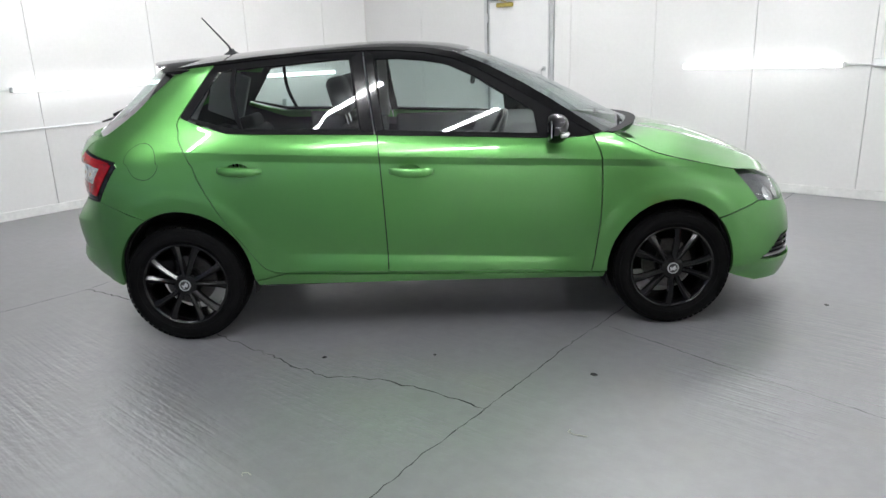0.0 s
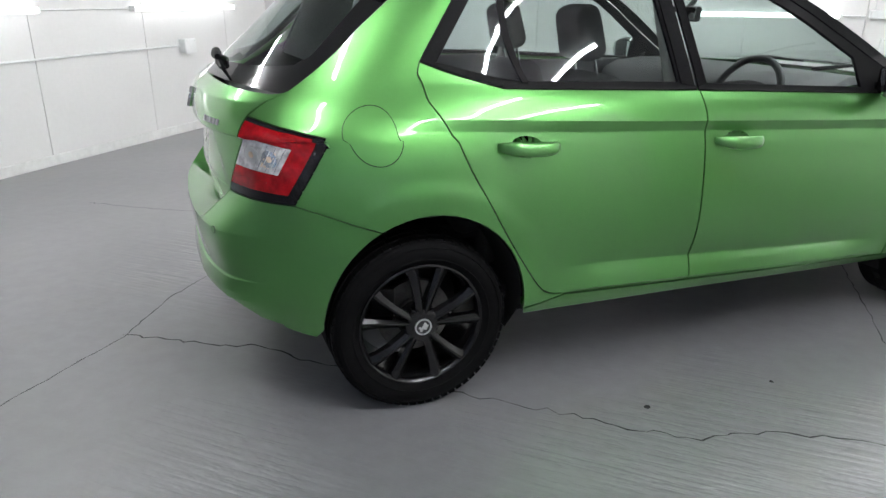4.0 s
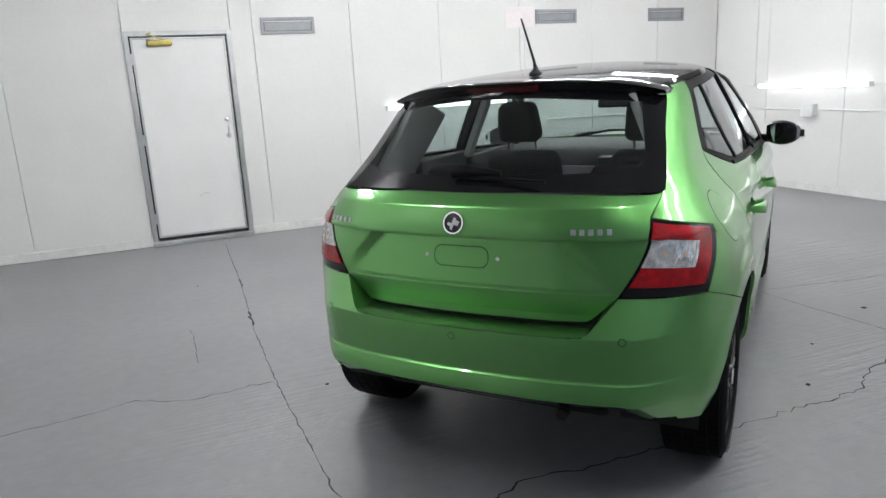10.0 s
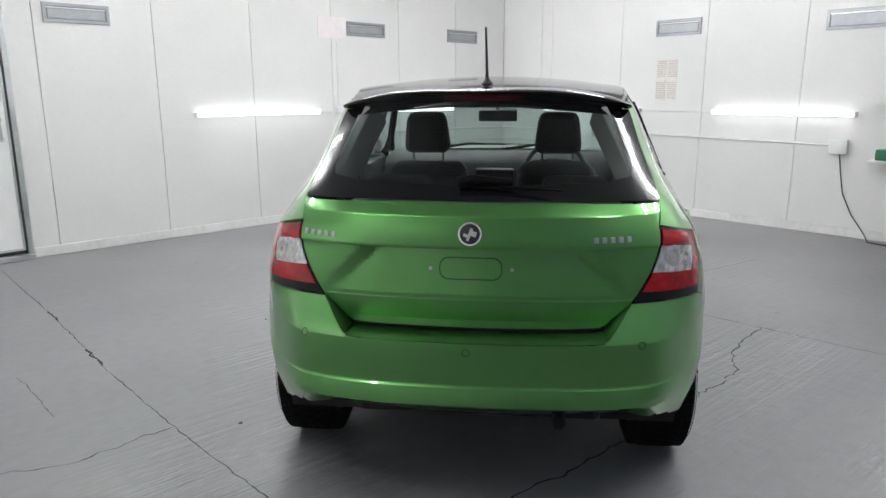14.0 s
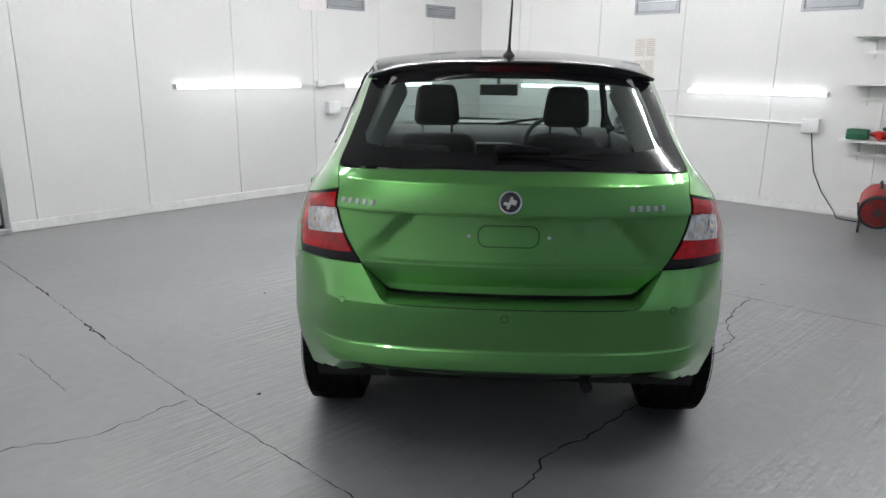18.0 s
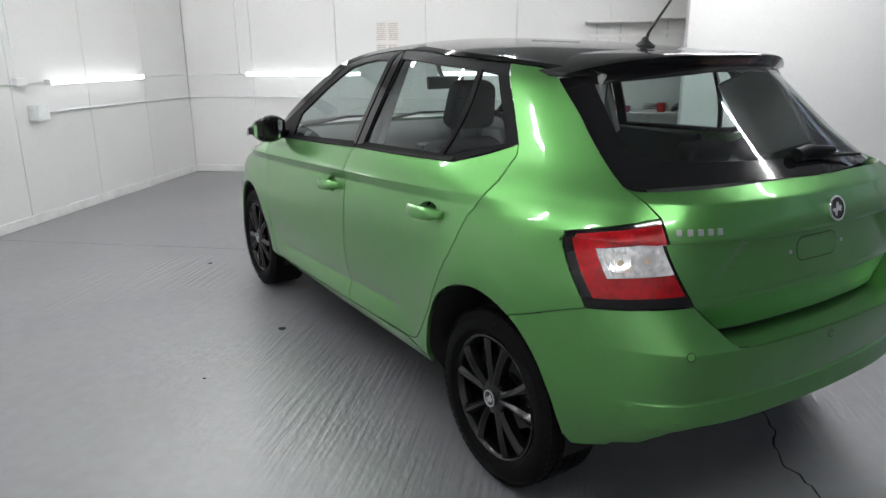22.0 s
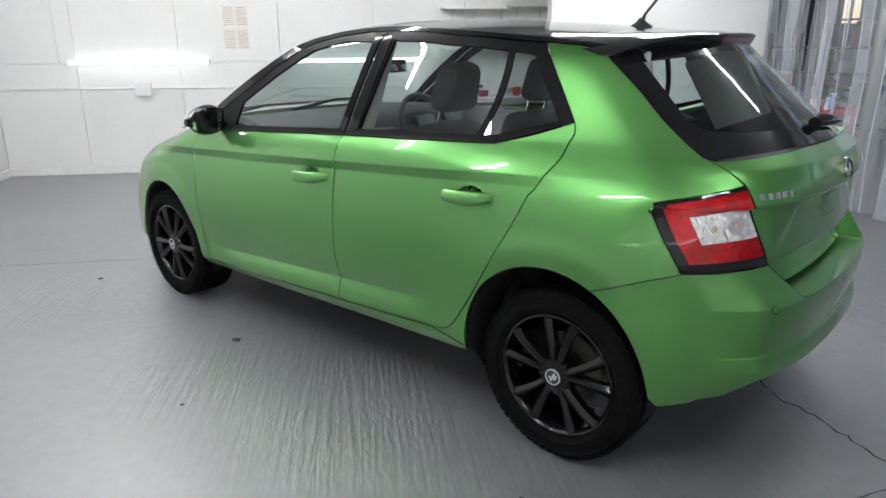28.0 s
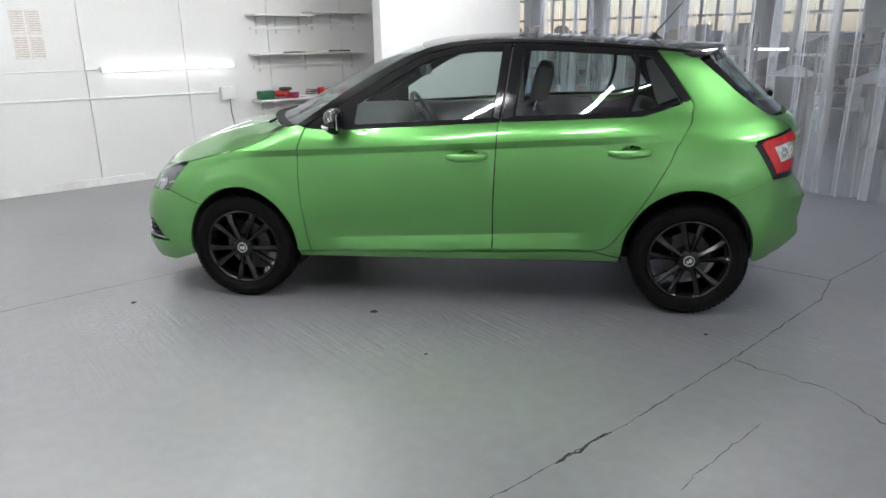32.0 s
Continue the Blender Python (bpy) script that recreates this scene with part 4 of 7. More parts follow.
def panel(poly, shape, step=0.02, gap=0.0026, depth=0.016, creases=(), off=0.0, hole=None):
    """A sheet with the outline poly in a surface's own two measures, laid on shape(u, v, off), with its edge turned in by depth."""
    poly = shrink(poly, gap) if gap else list(poly)
    poly = ring(poly, hole) if hole else poly
    us, vs = [p[0] for p in poly], [p[1] for p in poly]
    gu, gv = lines(min(us), max(us), step), lines(min(vs), max(vs), step, creases)
    index, coords, faces = {}, [], []

    def vid(q):
        key = (round(q[0], 5), round(q[1], 5))
        if key not in index:
            index[key] = len(coords)
            coords.append(key)
        return index[key]

    for a0, a1 in zip(gu, gu[1:]):
        column = cut(cut(poly, 0, a0, True), 0, a1, False)
        if len(column) < 3:
            continue
        for b0, b1 in zip(gv, gv[1:]):
            cell = cut(cut(column, 1, b0, True), 1, b1, False)
            ids = []
            for q in cell:
                k = vid(q)
                if not ids or ids[-1] != k:
                    ids.append(k)
            if len(ids) > 2 and ids[0] == ids[-1]:
                ids.pop()
            loops, stack = [], []
            for k in ids:
                if k in stack:
                    loops.append(stack[stack.index(k) :])
                    stack = stack[: stack.index(k)]
                stack.append(k)
            for loop in (*loops, stack):
                pts = [coords[k] for k in loop]
                if len(loop) > 2 and abs(sum(p[0] * q[1] - q[0] * p[1] for p, q in zip(pts, pts[1:] + pts[:1]))) > 1e-7:
                    faces.append(loop)
    c = np.array(coords)
    outer = shape(c[:, 0], c[:, 1], np.full(len(c), off))
    inner = shape(c[:, 0], c[:, 1], np.full(len(c), off - depth))
    bm = bmesh.new()
    vo = [bm.verts.new(p) for p in outer]
    bm.verts.index_update()
    for f in faces:
        try:
            bm.faces.new([vo[k] for k in f])
        except ValueError:
            pass
    if depth:
        vi = {}
        for e in [e for e in bm.edges if len(e.link_faces) == 1]:
            a, b = e.verts
            pair = []
            for q in (a, b):
                if q not in vi:
                    vi[q] = bm.verts.new(inner[q.index])
                pair.append(vi[q])
            bm.faces.new((a, b, pair[1], pair[0]))
    return bm


def frame_strip(outer, inner, shape, n=150, k=5, off=0.0, depth=0.0):
    """A frame laid on shape(u, v, off) between two outlines, both seen from the middle of the inner one."""
    mid = np.mean(np.array(inner), 0)

    def reach(poly, a):
        d, best = np.array([math.cos(a), math.sin(a)]), 0.0
        for p, q in zip(poly, poly[1:] + poly[:1]):
            p, e = np.array(p) - mid, np.array(q) - np.array(p)
            det = d[1] * e[0] - d[0] * e[1]
            if abs(det) > 1e-12:
                s, r = (d[0] * p[1] - d[1] * p[0]) / det, (e[0] * p[1] - e[1] * p[0]) / det
                if -1e-9 <= s <= 1 + 1e-9 and r > best:
                    best = r
        return best

    corner = [math.atan2(p[1] - mid[1], p[0] - mid[0]) for p in (*outer, *inner)]
    angles = sorted({round(a % (2 * math.pi), 5) for a in (*corner, *np.linspace(0, 2 * math.pi, n, endpoint=False))})
    bm, rows = bmesh.new(), []
    for a in angles:
        r0, r1 = reach(list(inner), a), reach(list(outer), a)
        c = mid + np.outer(r0 + (r1 - r0) * np.linspace(0, 1, k + 1), (math.cos(a), math.sin(a)))
        pts = list(shape(c[:, 0], c[:, 1], np.full(k + 1, off)))
        if depth:
            pts = [shape(c[:1, 0], c[:1, 1], np.full(1, off - depth))[0], *pts]
        rows.append([bm.verts.new(p) for p in pts])
    for p, q in zip(rows, rows[1:] + rows[:1]):
        for i in range(len(p) - 1):
            bm.faces.new((p[i], p[i + 1], q[i + 1], q[i]))
    return bm


def skin_frame(outer, inner, kind="side", **k):
    return frame_strip(outer, inner, lambda u, v, off: skin(u, v, kind, off), **k)


def skin_panel(poly, kind="side", **k):
    return panel(poly, lambda u, v, off: skin(u, v, kind, off), creases=CREASES[kind], **k)


def both(name, poly, material, parent, label="", **k):
    """The same panel on the right side and, mirrored, on the left."""
    made = []
    for side in (1, -1):
        hole = {"hole": k["hole"] if side == 1 else mirrored(k["hole"])} if "hole" in k else {}
        made.append(part(name, skin_panel(poly if side == 1 else mirrored(poly), **{**k, **hole}), material, parent, label, smooth=20))
    return made


def ring(outer, inner):
    """A frame-shaped outline: outer with inner cut out of it."""
    o, i = list(outer), list(inner)
    area = lambda p: sum(a[0] * b[1] - b[0] * a[1] for a, b in zip(p, p[1:] + p[:1]))  # noqa: E731
    if area(o) * area(i) > 0:
        i = i[::-1]
    a, b = min(((a, b) for a in range(len(o)) for b in range(len(i))), key=lambda ab: math.hypot(o[ab[0]][0] - i[ab[1]][0], o[ab[0]][1] - i[ab[1]][1]))
    o, i = o[a:] + o[:a], i[b:] + i[:b]
    return o + [o[0]] + i + [i[0]]


# ---- car materials ----
def paint_material():
    m = bpy.data.materials.new("green_metallic_paint")
    m.use_nodes = True
    nt = m.node_tree
    b = nt.nodes["Principled BSDF"]
    tex = nt.nodes.new("ShaderNodeTexCoord")
    n = nt.nodes.new("ShaderNodeTexNoise")
    n.inputs["Scale"].default_value, n.inputs["Detail"].default_value = 900, 1
    ramp = nt.nodes.new("ShaderNodeValToRGB")
    ramp.color_ramp.elements[0].color, ramp.color_ramp.elements[1].color = (*PAINT_DARK, 1), (*PAINT_LIGHT, 1)
    ramp.color_ramp.elements[0].position, ramp.color_ramp.elements[1].position = 0.35, 0.65
    nt.links.new(tex.outputs["Object"], n.inputs["Vector"])
    nt.links.new(n.outputs["Fac"], ramp.inputs[0])
    nt.links.new(ramp.outputs[0], b.inputs["Base Color"])
    b.inputs["Metallic"].default_value = 0.84
    b.inputs["Roughness"].default_value = 0.35
    b.inputs["Coat Weight"].default_value = 1.0
    b.inputs["Coat Roughness"].default_value = 0.025
    b.inputs["Coat IOR"].default_value = 1.5
    return m


PAINT_DARK, PAINT_LIGHT = (0.104, 0.318, 0.082), (0.130, 0.372, 0.100)
M_PAINT = paint_material()
M_GLOSS = mat("gloss_black_paint", (0.008, 0.008, 0.009), 0.07, coat=0.0, grain=0.1, grain_size=300)
M_SATIN = mat("satin_black_trim", (0.007, 0.007, 0.008), 0.5, spec=0.10, grain=0.15, grain_size=250)
# underbody colour, also on the sheet that shades the panel gaps
M_TRIM = mat("dark_underbody_and_gap_shade", (0.010, 0.010, 0.010), 0.75, grain=0.3, grain_size=60)
M_TYRE = mat("tyre_rubber", (0.0055, 0.0055, 0.0058), 0.7, spec=0.09, grain=0.15, grain_size=90, bump=0.0006, bump_size=160, stain=0.2, stain_size=9)
M_RIM = mat("gloss_black_alloy", (0.006, 0.006, 0.0065), 0.16, 0.0, coat=0.0, grain=0.1, grain_size=120)
M_DISC = mat("brake_disc_steel", (0.13, 0.125, 0.12), 0.38, 0.9, grain=0.15, grain_size=70)
M_CHROME = mat("chrome", (0.80, 0.81, 0.82), 0.08, 1.0, grain=0.02)
M_PALE = mat("pale_silver_badge", (0.52, 0.53, 0.54), 0.3, 0.5, grain=0.04)
M_MIRROR = mat("mirror_glass", (0.75, 0.78, 0.78), 0.01, 1.0, grain=0.005)
M_REDLENS = mat("red_lens", (0.36, 0.002, 0.006), 0.05, coat=0.3, grain=0.26, grain_size=55, stain=0.34, stain_size=16)
M_WHITELENS = mat("clear_lens", (0.70, 0.70, 0.71), 0.12, 0.35, coat=1.0, grain=0.3, grain_size=60, stain=0.3, stain_size=35)
M_AMBER = mat("amber_bulb", (0.60, 0.47, 0.36), 0.2, coat=0.8, grain=0.2, grain_size=50)
M_DIMRED = mat("dim_red_strip", (0.055, 0.003, 0.004), 0.2, coat=0.8, grain=0.1)
M_GREYLAMP = mat("dark_lamp_bowl", (0.10, 0.105, 0.11), 0.3, 0.5, grain=0.3, grain_size=60, stain=0.5, stain_size=18)
M_CLOTH = mat("dark_seat_cloth", (0.020, 0.020, 0.022), 0.9, grain=0.3, grain_size=220, bump=0.0008, bump_size=300)
M_DASH = mat("grey_dash_plastic", (0.034, 0.035, 0.037), 0.6, grain=0.15, grain_size=200, bump=0.0005, bump_size=250)
M_SILVER = mat("satin_silver_trim", (0.45, 0.46, 0.47), 0.3, 0.8, grain=0.05, grain_size=100)
M_HEAD = mat("headliner_cloth", (0.35, 0.35, 0.34), 0.9, grain=0.08, grain_size=150)


def glass_material(name, tint, mirror=0.0):
    m = bpy.data.materials.new(name)
    m.use_nodes = True
    nt = m.node_tree
    nt.nodes.remove(nt.nodes["Principled BSDF"])
    t, g, lw, pw, f, mix = (nt.nodes.new(k) for k in ("ShaderNodeBsdfTransparent", "ShaderNodeBsdfGlossy", "ShaderNodeLayerWeight", "ShaderNodeMath", "ShaderNodeMath", "ShaderNodeMixShader"))
    t.inputs[0].default_value = (*tint, 1)
    g.inputs["Roughness"].default_value = 0.01
    g.inputs[0].default_value = (0.95, 0.97, 0.98, 1)
    lw.inputs[0].default_value = 0.5
    pw.operation, f.operation = "POWER", "MULTIPLY_ADD"
    pw.inputs[1].default_value = 5
    f.inputs[1].default_value, f.inputs[2].default_value = 0.9, 0.07
    nt.links.new(lw.outputs["Facing"], pw.inputs[0])
    nt.links.new(pw.outputs[0], f.inputs[0])
    nt.links.new(f.outputs[0], mix.inputs[0])
    nt.links.new(t.outputs[0], mix.inputs[1])
    nt.links.new(g.outputs[0], mix.inputs[2])
    nt.links.new(mix.outputs[0], nt.nodes["Material Output"].inputs[0])
    return m


M_GLASS = glass_material("clear_car_glass", (0.70, 0.77, 0.75))
M_GLASS_R = glass_material("tinted_rear_glass", (0.66, 0.74, 0.72))
M_LENS = glass_material("clear_lamp_cover", (0.90, 0.91, 0.92))

# ---- the car: panels ----
car = thing("car", "bright green five door hatchback with black roof and black wheels", "car", m=pose(0, CAR_Y, 0))

DOOR_R = [S(1.011, 1.030), S(1.021, 0.869), S(1.033, 0.590), S(1.036, 0.334)]
BELT_R = [S(0.038, 1.128), S(0.150, 1.088), S(0.280, 1.052), S(0.42, 1.048), S(0.70, 1.037), S(0.999, 1.026)]
REAR_EDGE = curved([S(*p) for p in ((0.036, 1.130), (0.024, 1.094), (0.034, 1.058), (0.080, 0.955), (0.148, 0.817), (0.259, 0.618), (0.353, 0.472), (0.410, 0.393), (0.455, 0.362), (0.515, 0.352))], 5)
REAR_BOTTOM = [S(0.515, 0.352), S(0.788, 0.341), S(1.036, 0.333)]
FRONT_GAP = curved([S(*p) for p in ((2.062, 0.990), (2.097, 0.870), (2.100, 0.720), (2.094, 0.580), (2.080, 0.440), (2.060, 0.302))], 4)
FRONT_BOTTOM = [S(2.060, 0.302), S(1.578, 0.314), S(1.036, 0.333)]
B_GAP = curved(DOOR_R, 5)
BELT_F = [S(0.999, 1.026), S(1.30, 1.010), S(1.60, 0.995), S(1.918, 0.978), S(2.0, 0.983), S(2.062, 0.990)]



def oval(x, z):
    """The outline of the hollow behind a door handle."""
    u, v = S(x, z)
    return [(u + 0.058 * math.cos(a), v + 0.034 * math.sin(a)) for a in np.linspace(0, 2 * math.pi, 28, endpoint=False)]


HANDLES = ((0.335, 0.878), (1.162, 0.850))
both("rear_door", REAR_EDGE + REAR_BOTTOM[1:] + B_GAP[::-1][1:] + BELT_R[::-1][1:-1], M_PAINT, car, "green rear door skin", hole=oval(*HANDLES[0]))
both("front_door", B_GAP + FRONT_BOTTOM[::-1][1:] + FRONT_GAP[::-1][1:] + BELT_F[::-1][1:-1], M_PAINT, car, "green front door skin", hole=oval(*HANDLES[1]))

PILLAR = curved([Y(0.598, 1.050, "tail"), Y(0.590, 1.09, "tail"), Y(0.573, 1.16, "tail"), Y(0.556, 1.23, "tail"), Y(0.546, 1.29, "tail"), Y(0.536, 1.340, "tail")], 4)
LAMP_IT, LAMP_OT, LAMP_OB, LAMP_IB = Y(0.579, 0.980, "tail"), S(-0.278, 0.928), S(-0.380, 0.735), Y(0.497, 0.738, "tail")
ARCH_SEAM = 118
QUARTER_TOP = [S(0.030, 1.350), S(0.100, 1.360), S(0.207, 1.37)]
quarter = [S(0.207, 1.37), S(0.122, 1.25), S(0.036, 1.13)] + REAR_EDGE[1:] + [S(0.43, 0.330), S(0.36, 0.315)] + [S(*p) for p in arch_line(0, 4, ARCH_SEAM)] + [LAMP_OB, LAMP_OT, LAMP_IT] + PILLAR + QUARTER_TOP[:-1]
both("rear_quarter_panel", quarter, M_PAINT, car, "green rear quarter panel", gap=0.0014)
BONNET_SIDE = [(2.80, 0.783), (2.67, 0.814), (2.53, 0.849), (2.44, 0.872), (2.36, 0.897), (2.265, 0.941), (2.17, 0.990)]
LAMP_RT, LAMP_RB, LAMP_FB = S(2.800, 0.770), S(2.925, 0.622), S(3.080, 0.605)
ARCH_FRONT = arch_line(1, 178, 44)
fender = FRONT_GAP + [S(2.14, 0.300)] + [S(*p) for p in ARCH_FRONT] + [LAMP_RB, LAMP_RT] + curved([S(*p) for p in BONNET_SIDE], 3) + [S(2.11, 1.0)]
both("front_fender", fender, M_PAINT, car, "green front wing")
sill = [S(0.43, 0.328), S(0.515, 0.349), S(1.036, 0.330), S(2.060, 0.299), S(2.135, 0.297), S(2.13, 0.262), S(1.07, 0.280), S(0.37, 0.285), S(0.362, 0.312)]
both("sill", sill, M_PAINT, car, "green sill strip", depth=0.05)

# tail
GLASS_LOW = curved([Y(0.0, 1.056, "tail"), Y(0.25, 1.057, "tail"), Y(0.48, 1.048, "tail"), Y(0.578, 1.042, "tail"), Y(0.598, 1.050, "tail")], 4)
GLASS_TOP = [Y(0.536, 1.340, "tail"), Y(0.0, 1.368, "tail")]
half = GLASS_LOW + PILLAR[1:] + GLASS_TOP[1:]
rear_screen = half + mirrored(half)[1:-1]
IN_LOW = [Y(0.0, 1.100, "tail"), Y(0.42, 1.106, "tail"), Y(0.506, 1.116, "tail"), Y(0.520, 1.145, "tail"), Y(0.470, 1.318, "tail"), Y(0.0, 1.350, "tail")]
clear = IN_LOW + mirrored(IN_LOW)[1:-1]
SIDE_EDGE = np.array([[q[1], q[0]] for q in PILLAR])


def bowed(u, v, off):
    """The rear screen: one even bow between its two upright edges."""
    p = skin(u, v, "tail", off)
    e, c = skin(np.interp(v, *SIDE_EDGE.T), v, "tail"), skin(np.zeros_like(v), v, "tail")
    t = clamp(np.abs(p[:, 1] / e[:, 1])) ** 2.3
    for i in (0, 2):
        p[:, i] = c[:, i] + (e[:, i] - c[:, i]) * t
    return p


tailgate = part("tailgate_frame", frame_strip(rear_screen, clear, bowed, n=240), M_GLOSS, car, "gloss black border of the rear screen", smooth=40)
part("rear_screen", panel(clear, bowed, gap=0, depth=0), M_GLASS_R, tailgate, "tinted rear screen glass", smooth=60).visible_shadow = False
half = [Y(0.0, 0.648, "tail"), Y(0.30, 0.649, "tail"), Y(0.400, 0.652, "tail"), Y(0.419, 0.662, "tail"), LAMP_IB] + [LAMP_IT] + GLASS_LOW[::-1]
tail_poly = half + mirrored(half)[1:-1]
lid = part("tailgate", skin_panel(tail_poly, "tail", step=0.013, depth=0.03), M_PAINT, car, "green tailgate with a moulded number plate hollow", smooth=7)
bh = [Y(0.0, 0.628, "bumper"), Y(0.36, 0.629, "bumper"), Y(0.405, 0.632, "bumper"), Y(0.426, 0.646, "bumper"), LAMP_IB, Y(0.60, 0.737, "bumper"), S(-0.380, 0.735, "bumper")]
bh += [S(*p, "bumper") for p in arch_line(0, ARCH_SEAM, 182)] + [S(-0.335, 0.292, "bumper"), S(-0.42, 0.310, "bumper"), Y(0.66, 0.322, "bumper"), Y(0.61, 0.335, "bumper"), Y(0.57, 0.395, "bumper"), Y(0.52, 0.408, "bumper"), Y(0.30, 0.411, "bumper"), Y(0.0, 0.413, "bumper")]
bumper = part("rear_bumper", skin_panel(bh + mirrored(bh)[1:-1], "bumper", gap=0.0012, depth=0.02, step=0.024), M_PAINT, car, "green rear bumper with parking sensors", smooth=12)
vh = [Y(0.0, 0.415, "bumper"), Y(0.30, 0.413, "bumper"), Y(0.52, 0.410, "bumper"), Y(0.57, 0.397, "bumper"), Y(0.61, 0.337, "bumper"), Y(0.59, 0.318, "bumper"), Y(0.0, 0.312, "bumper")]
part("rear_valance", skin_panel(vh + mirrored(vh)[1:-1], "valance", gap=0, depth=0.05, off=-0.003), M_PAINT, bumper, "green lower valance turned in under the bumper", smooth=32)

bm = bmesh.new()
rows = []
edge_half = spline([Y(0.0, 0.6285, "bumper"), Y(0.20, 0.6285, "bumper"), Y(0.36, 0.6295, "bumper"), Y(0.405, 0.6325, "bumper"), Y(0.426, 0.6465, "bumper"), LAMP_IB], 8)
for u, v in np.vstack([-edge_half[::-1] * (1, -1), edge_half[1:]]):
    p = skin(u, v, "bumper")
    k = max(0.0, abs(p[1]) - 0.41)
    rows.append([bm.verts.new((p[0] + d, p[1] - math.copysign(0.25 * k * d / 0.10, p[1]), p[2] + 0.0015 + 0.02 * d)) for d in (0.0, 0.004, 0.03, 0.12)])
for a, b in zip(rows, rows[1:]):
    for i in range(3):
        bm.faces.new((a[i], a[i + 1], b[i + 1], b[i]))
part("bumper_ledge", bm, M_PAINT, bumper, "flat green top of the bumper", smooth=40)


def quad(a, b, c, d, s, t):
    """A point between four corners: s from inner to outer, t from bottom to top."""
    lo = ((1 - s) * np.array(d) + s * np.array(c), (1 - s) * np.array(a) + s * np.array(b))
    return tuple((1 - t) * lo[0] + t * lo[1])


def patch(s0, s1, t0, t1, n=4, cut_s=0.0):
    q = lambda s, t: quad(LAMP_IT, LAMP_OT, LAMP_OB, LAMP_IB, s, t)  # noqa: E731
    line = [q(s, t0) for s in np.linspace(s0, s1 - cut_s, n)] + [q(s1, t) for t in np.linspace(t0, t1, n)][(0 if cut_s else 1):] + [q(s, t1) for s in np.linspace(s1, s0, n)][1:] + [q(s0, t) for t in np.linspace(t1, t0, n)][1:-1]
    return line


for side in (1, -1):
    way = (lambda p: p) if side == 1 else mirrored
    lamp = part("tail_lamp", skin_panel(way(patch(0, 1, 0, 1)), "tail", gap=0.002, depth=0.03), M_GLOSS, car, "tail lamp with a gloss black surround", smooth=40)
    part("red_lens", skin_panel(way(patch(0.02, 0.88, 0.76, 0.95)), "tail", gap=0, depth=0.006, off=0.004), M_REDLENS, lamp, "red upper lens", smooth=40)
    part("red_lens", skin_panel(way(patch(0.03, 0.88, 0.15, 0.40)), "tail", gap=0, depth=0.006, off=0.004), M_REDLENS, lamp, "red lower lens", smooth=40)
    part("red_lens", skin_panel(way(patch(0.66, 0.88, 0.395, 0.765)), "tail", gap=0, depth=0.006, off=0.004), M_REDLENS, lamp, "red outer lens", smooth=40)
    part("reversing_lens", skin_panel(way(patch(0.02, 0.66, 0.40, 0.76)), "tail", gap=0.001, depth=0.004, off=0.003), M_WHITELENS, lamp, "clear reversing and indicator lens", smooth=40)
    for k in range(6):
        part("lens_rib", skin_panel(way(patch(0.32 + 0.055 * k, 0.33 + 0.055 * k, 0.42, 0.74, 2)), "tail", gap=0, depth=0.002, off=0.005), M_CHROME if k % 2 else M_WHITELENS, lamp)
    part("indicator", skin_panel(way(patch(0.40, 0.52, 0.47, 0.67, 2)), "tail", gap=0, depth=0.002, off=0.0045), M_AMBER, lamp, "amber indicator bulb behind the clear lens")
    for cs, rad, shine, word in ((0.47, 0.028, M_CHROME, "chrome bulb reflector"), (0.22, 0.026, M_SILVER, "silver bulb reflector")):
        cu, cv = quad(LAMP_IT, LAMP_OT, LAMP_OB, LAMP_IB, cs, 0.58)
        part("bulb_reflector", skin_panel(way([(cu + rad * math.cos(a), cv + rad * 0.9 * math.sin(a)) for a in np.linspace(0, 2 * math.pi, 18, endpoint=False)]), "tail", gap=0, depth=0.003, off=0.0046), shine, lamp, word, smooth=40)
        part("bulb", skin_panel(way([(cu + 0.009 * math.cos(a), cv + 0.009 * math.sin(a)) for a in np.linspace(0, 2 * math.pi, 12, endpoint=False)]), "tail", gap=0, depth=0.003, off=0.0062), M_AMBER, lamp, "amber bulb behind the clear lens")
    part("lens_line", skin_panel(way(patch(0.02, 0.88, 0.28, 0.285, 6)), "tail", gap=0, depth=0.002, off=0.0055), M_REDLENS, lamp)

# dark sheet added behind the panel gaps to give them their shade
gap_sheet = [Y(0.0, 0.42, "tail"), Y(0.5, 0.42, "tail"), S(-0.34, 0.40)] + [S(*p) for p in arch_line(0, 175, 5, 12)] + [S(0.40, 0.30), S(2.13, 0.28)] + [S(*p) for p in arch_line(1, 178, 5, 12)] + [S(2.90, 0.30), S(2.90, 0.76), S(2.60, 0.835), S(2.3, 0.90), S(2.06, 0.965), S(1.0, 1.005), S(0.30, 1.03), S(0.05, 1.12), S(0.10, 1.20), S(0.18, 1.33), S(0.05, 1.35), S(-0.20, 1.15), Y(0.54, 1.05, "tail"), Y(0.0, 1.03, "tail")]
both("body_shell", gap_sheet, M_TRIM, car, "dark sheet added behind the panel gaps as their shade", step=0.06, gap=0, depth=0, off=-0.045)

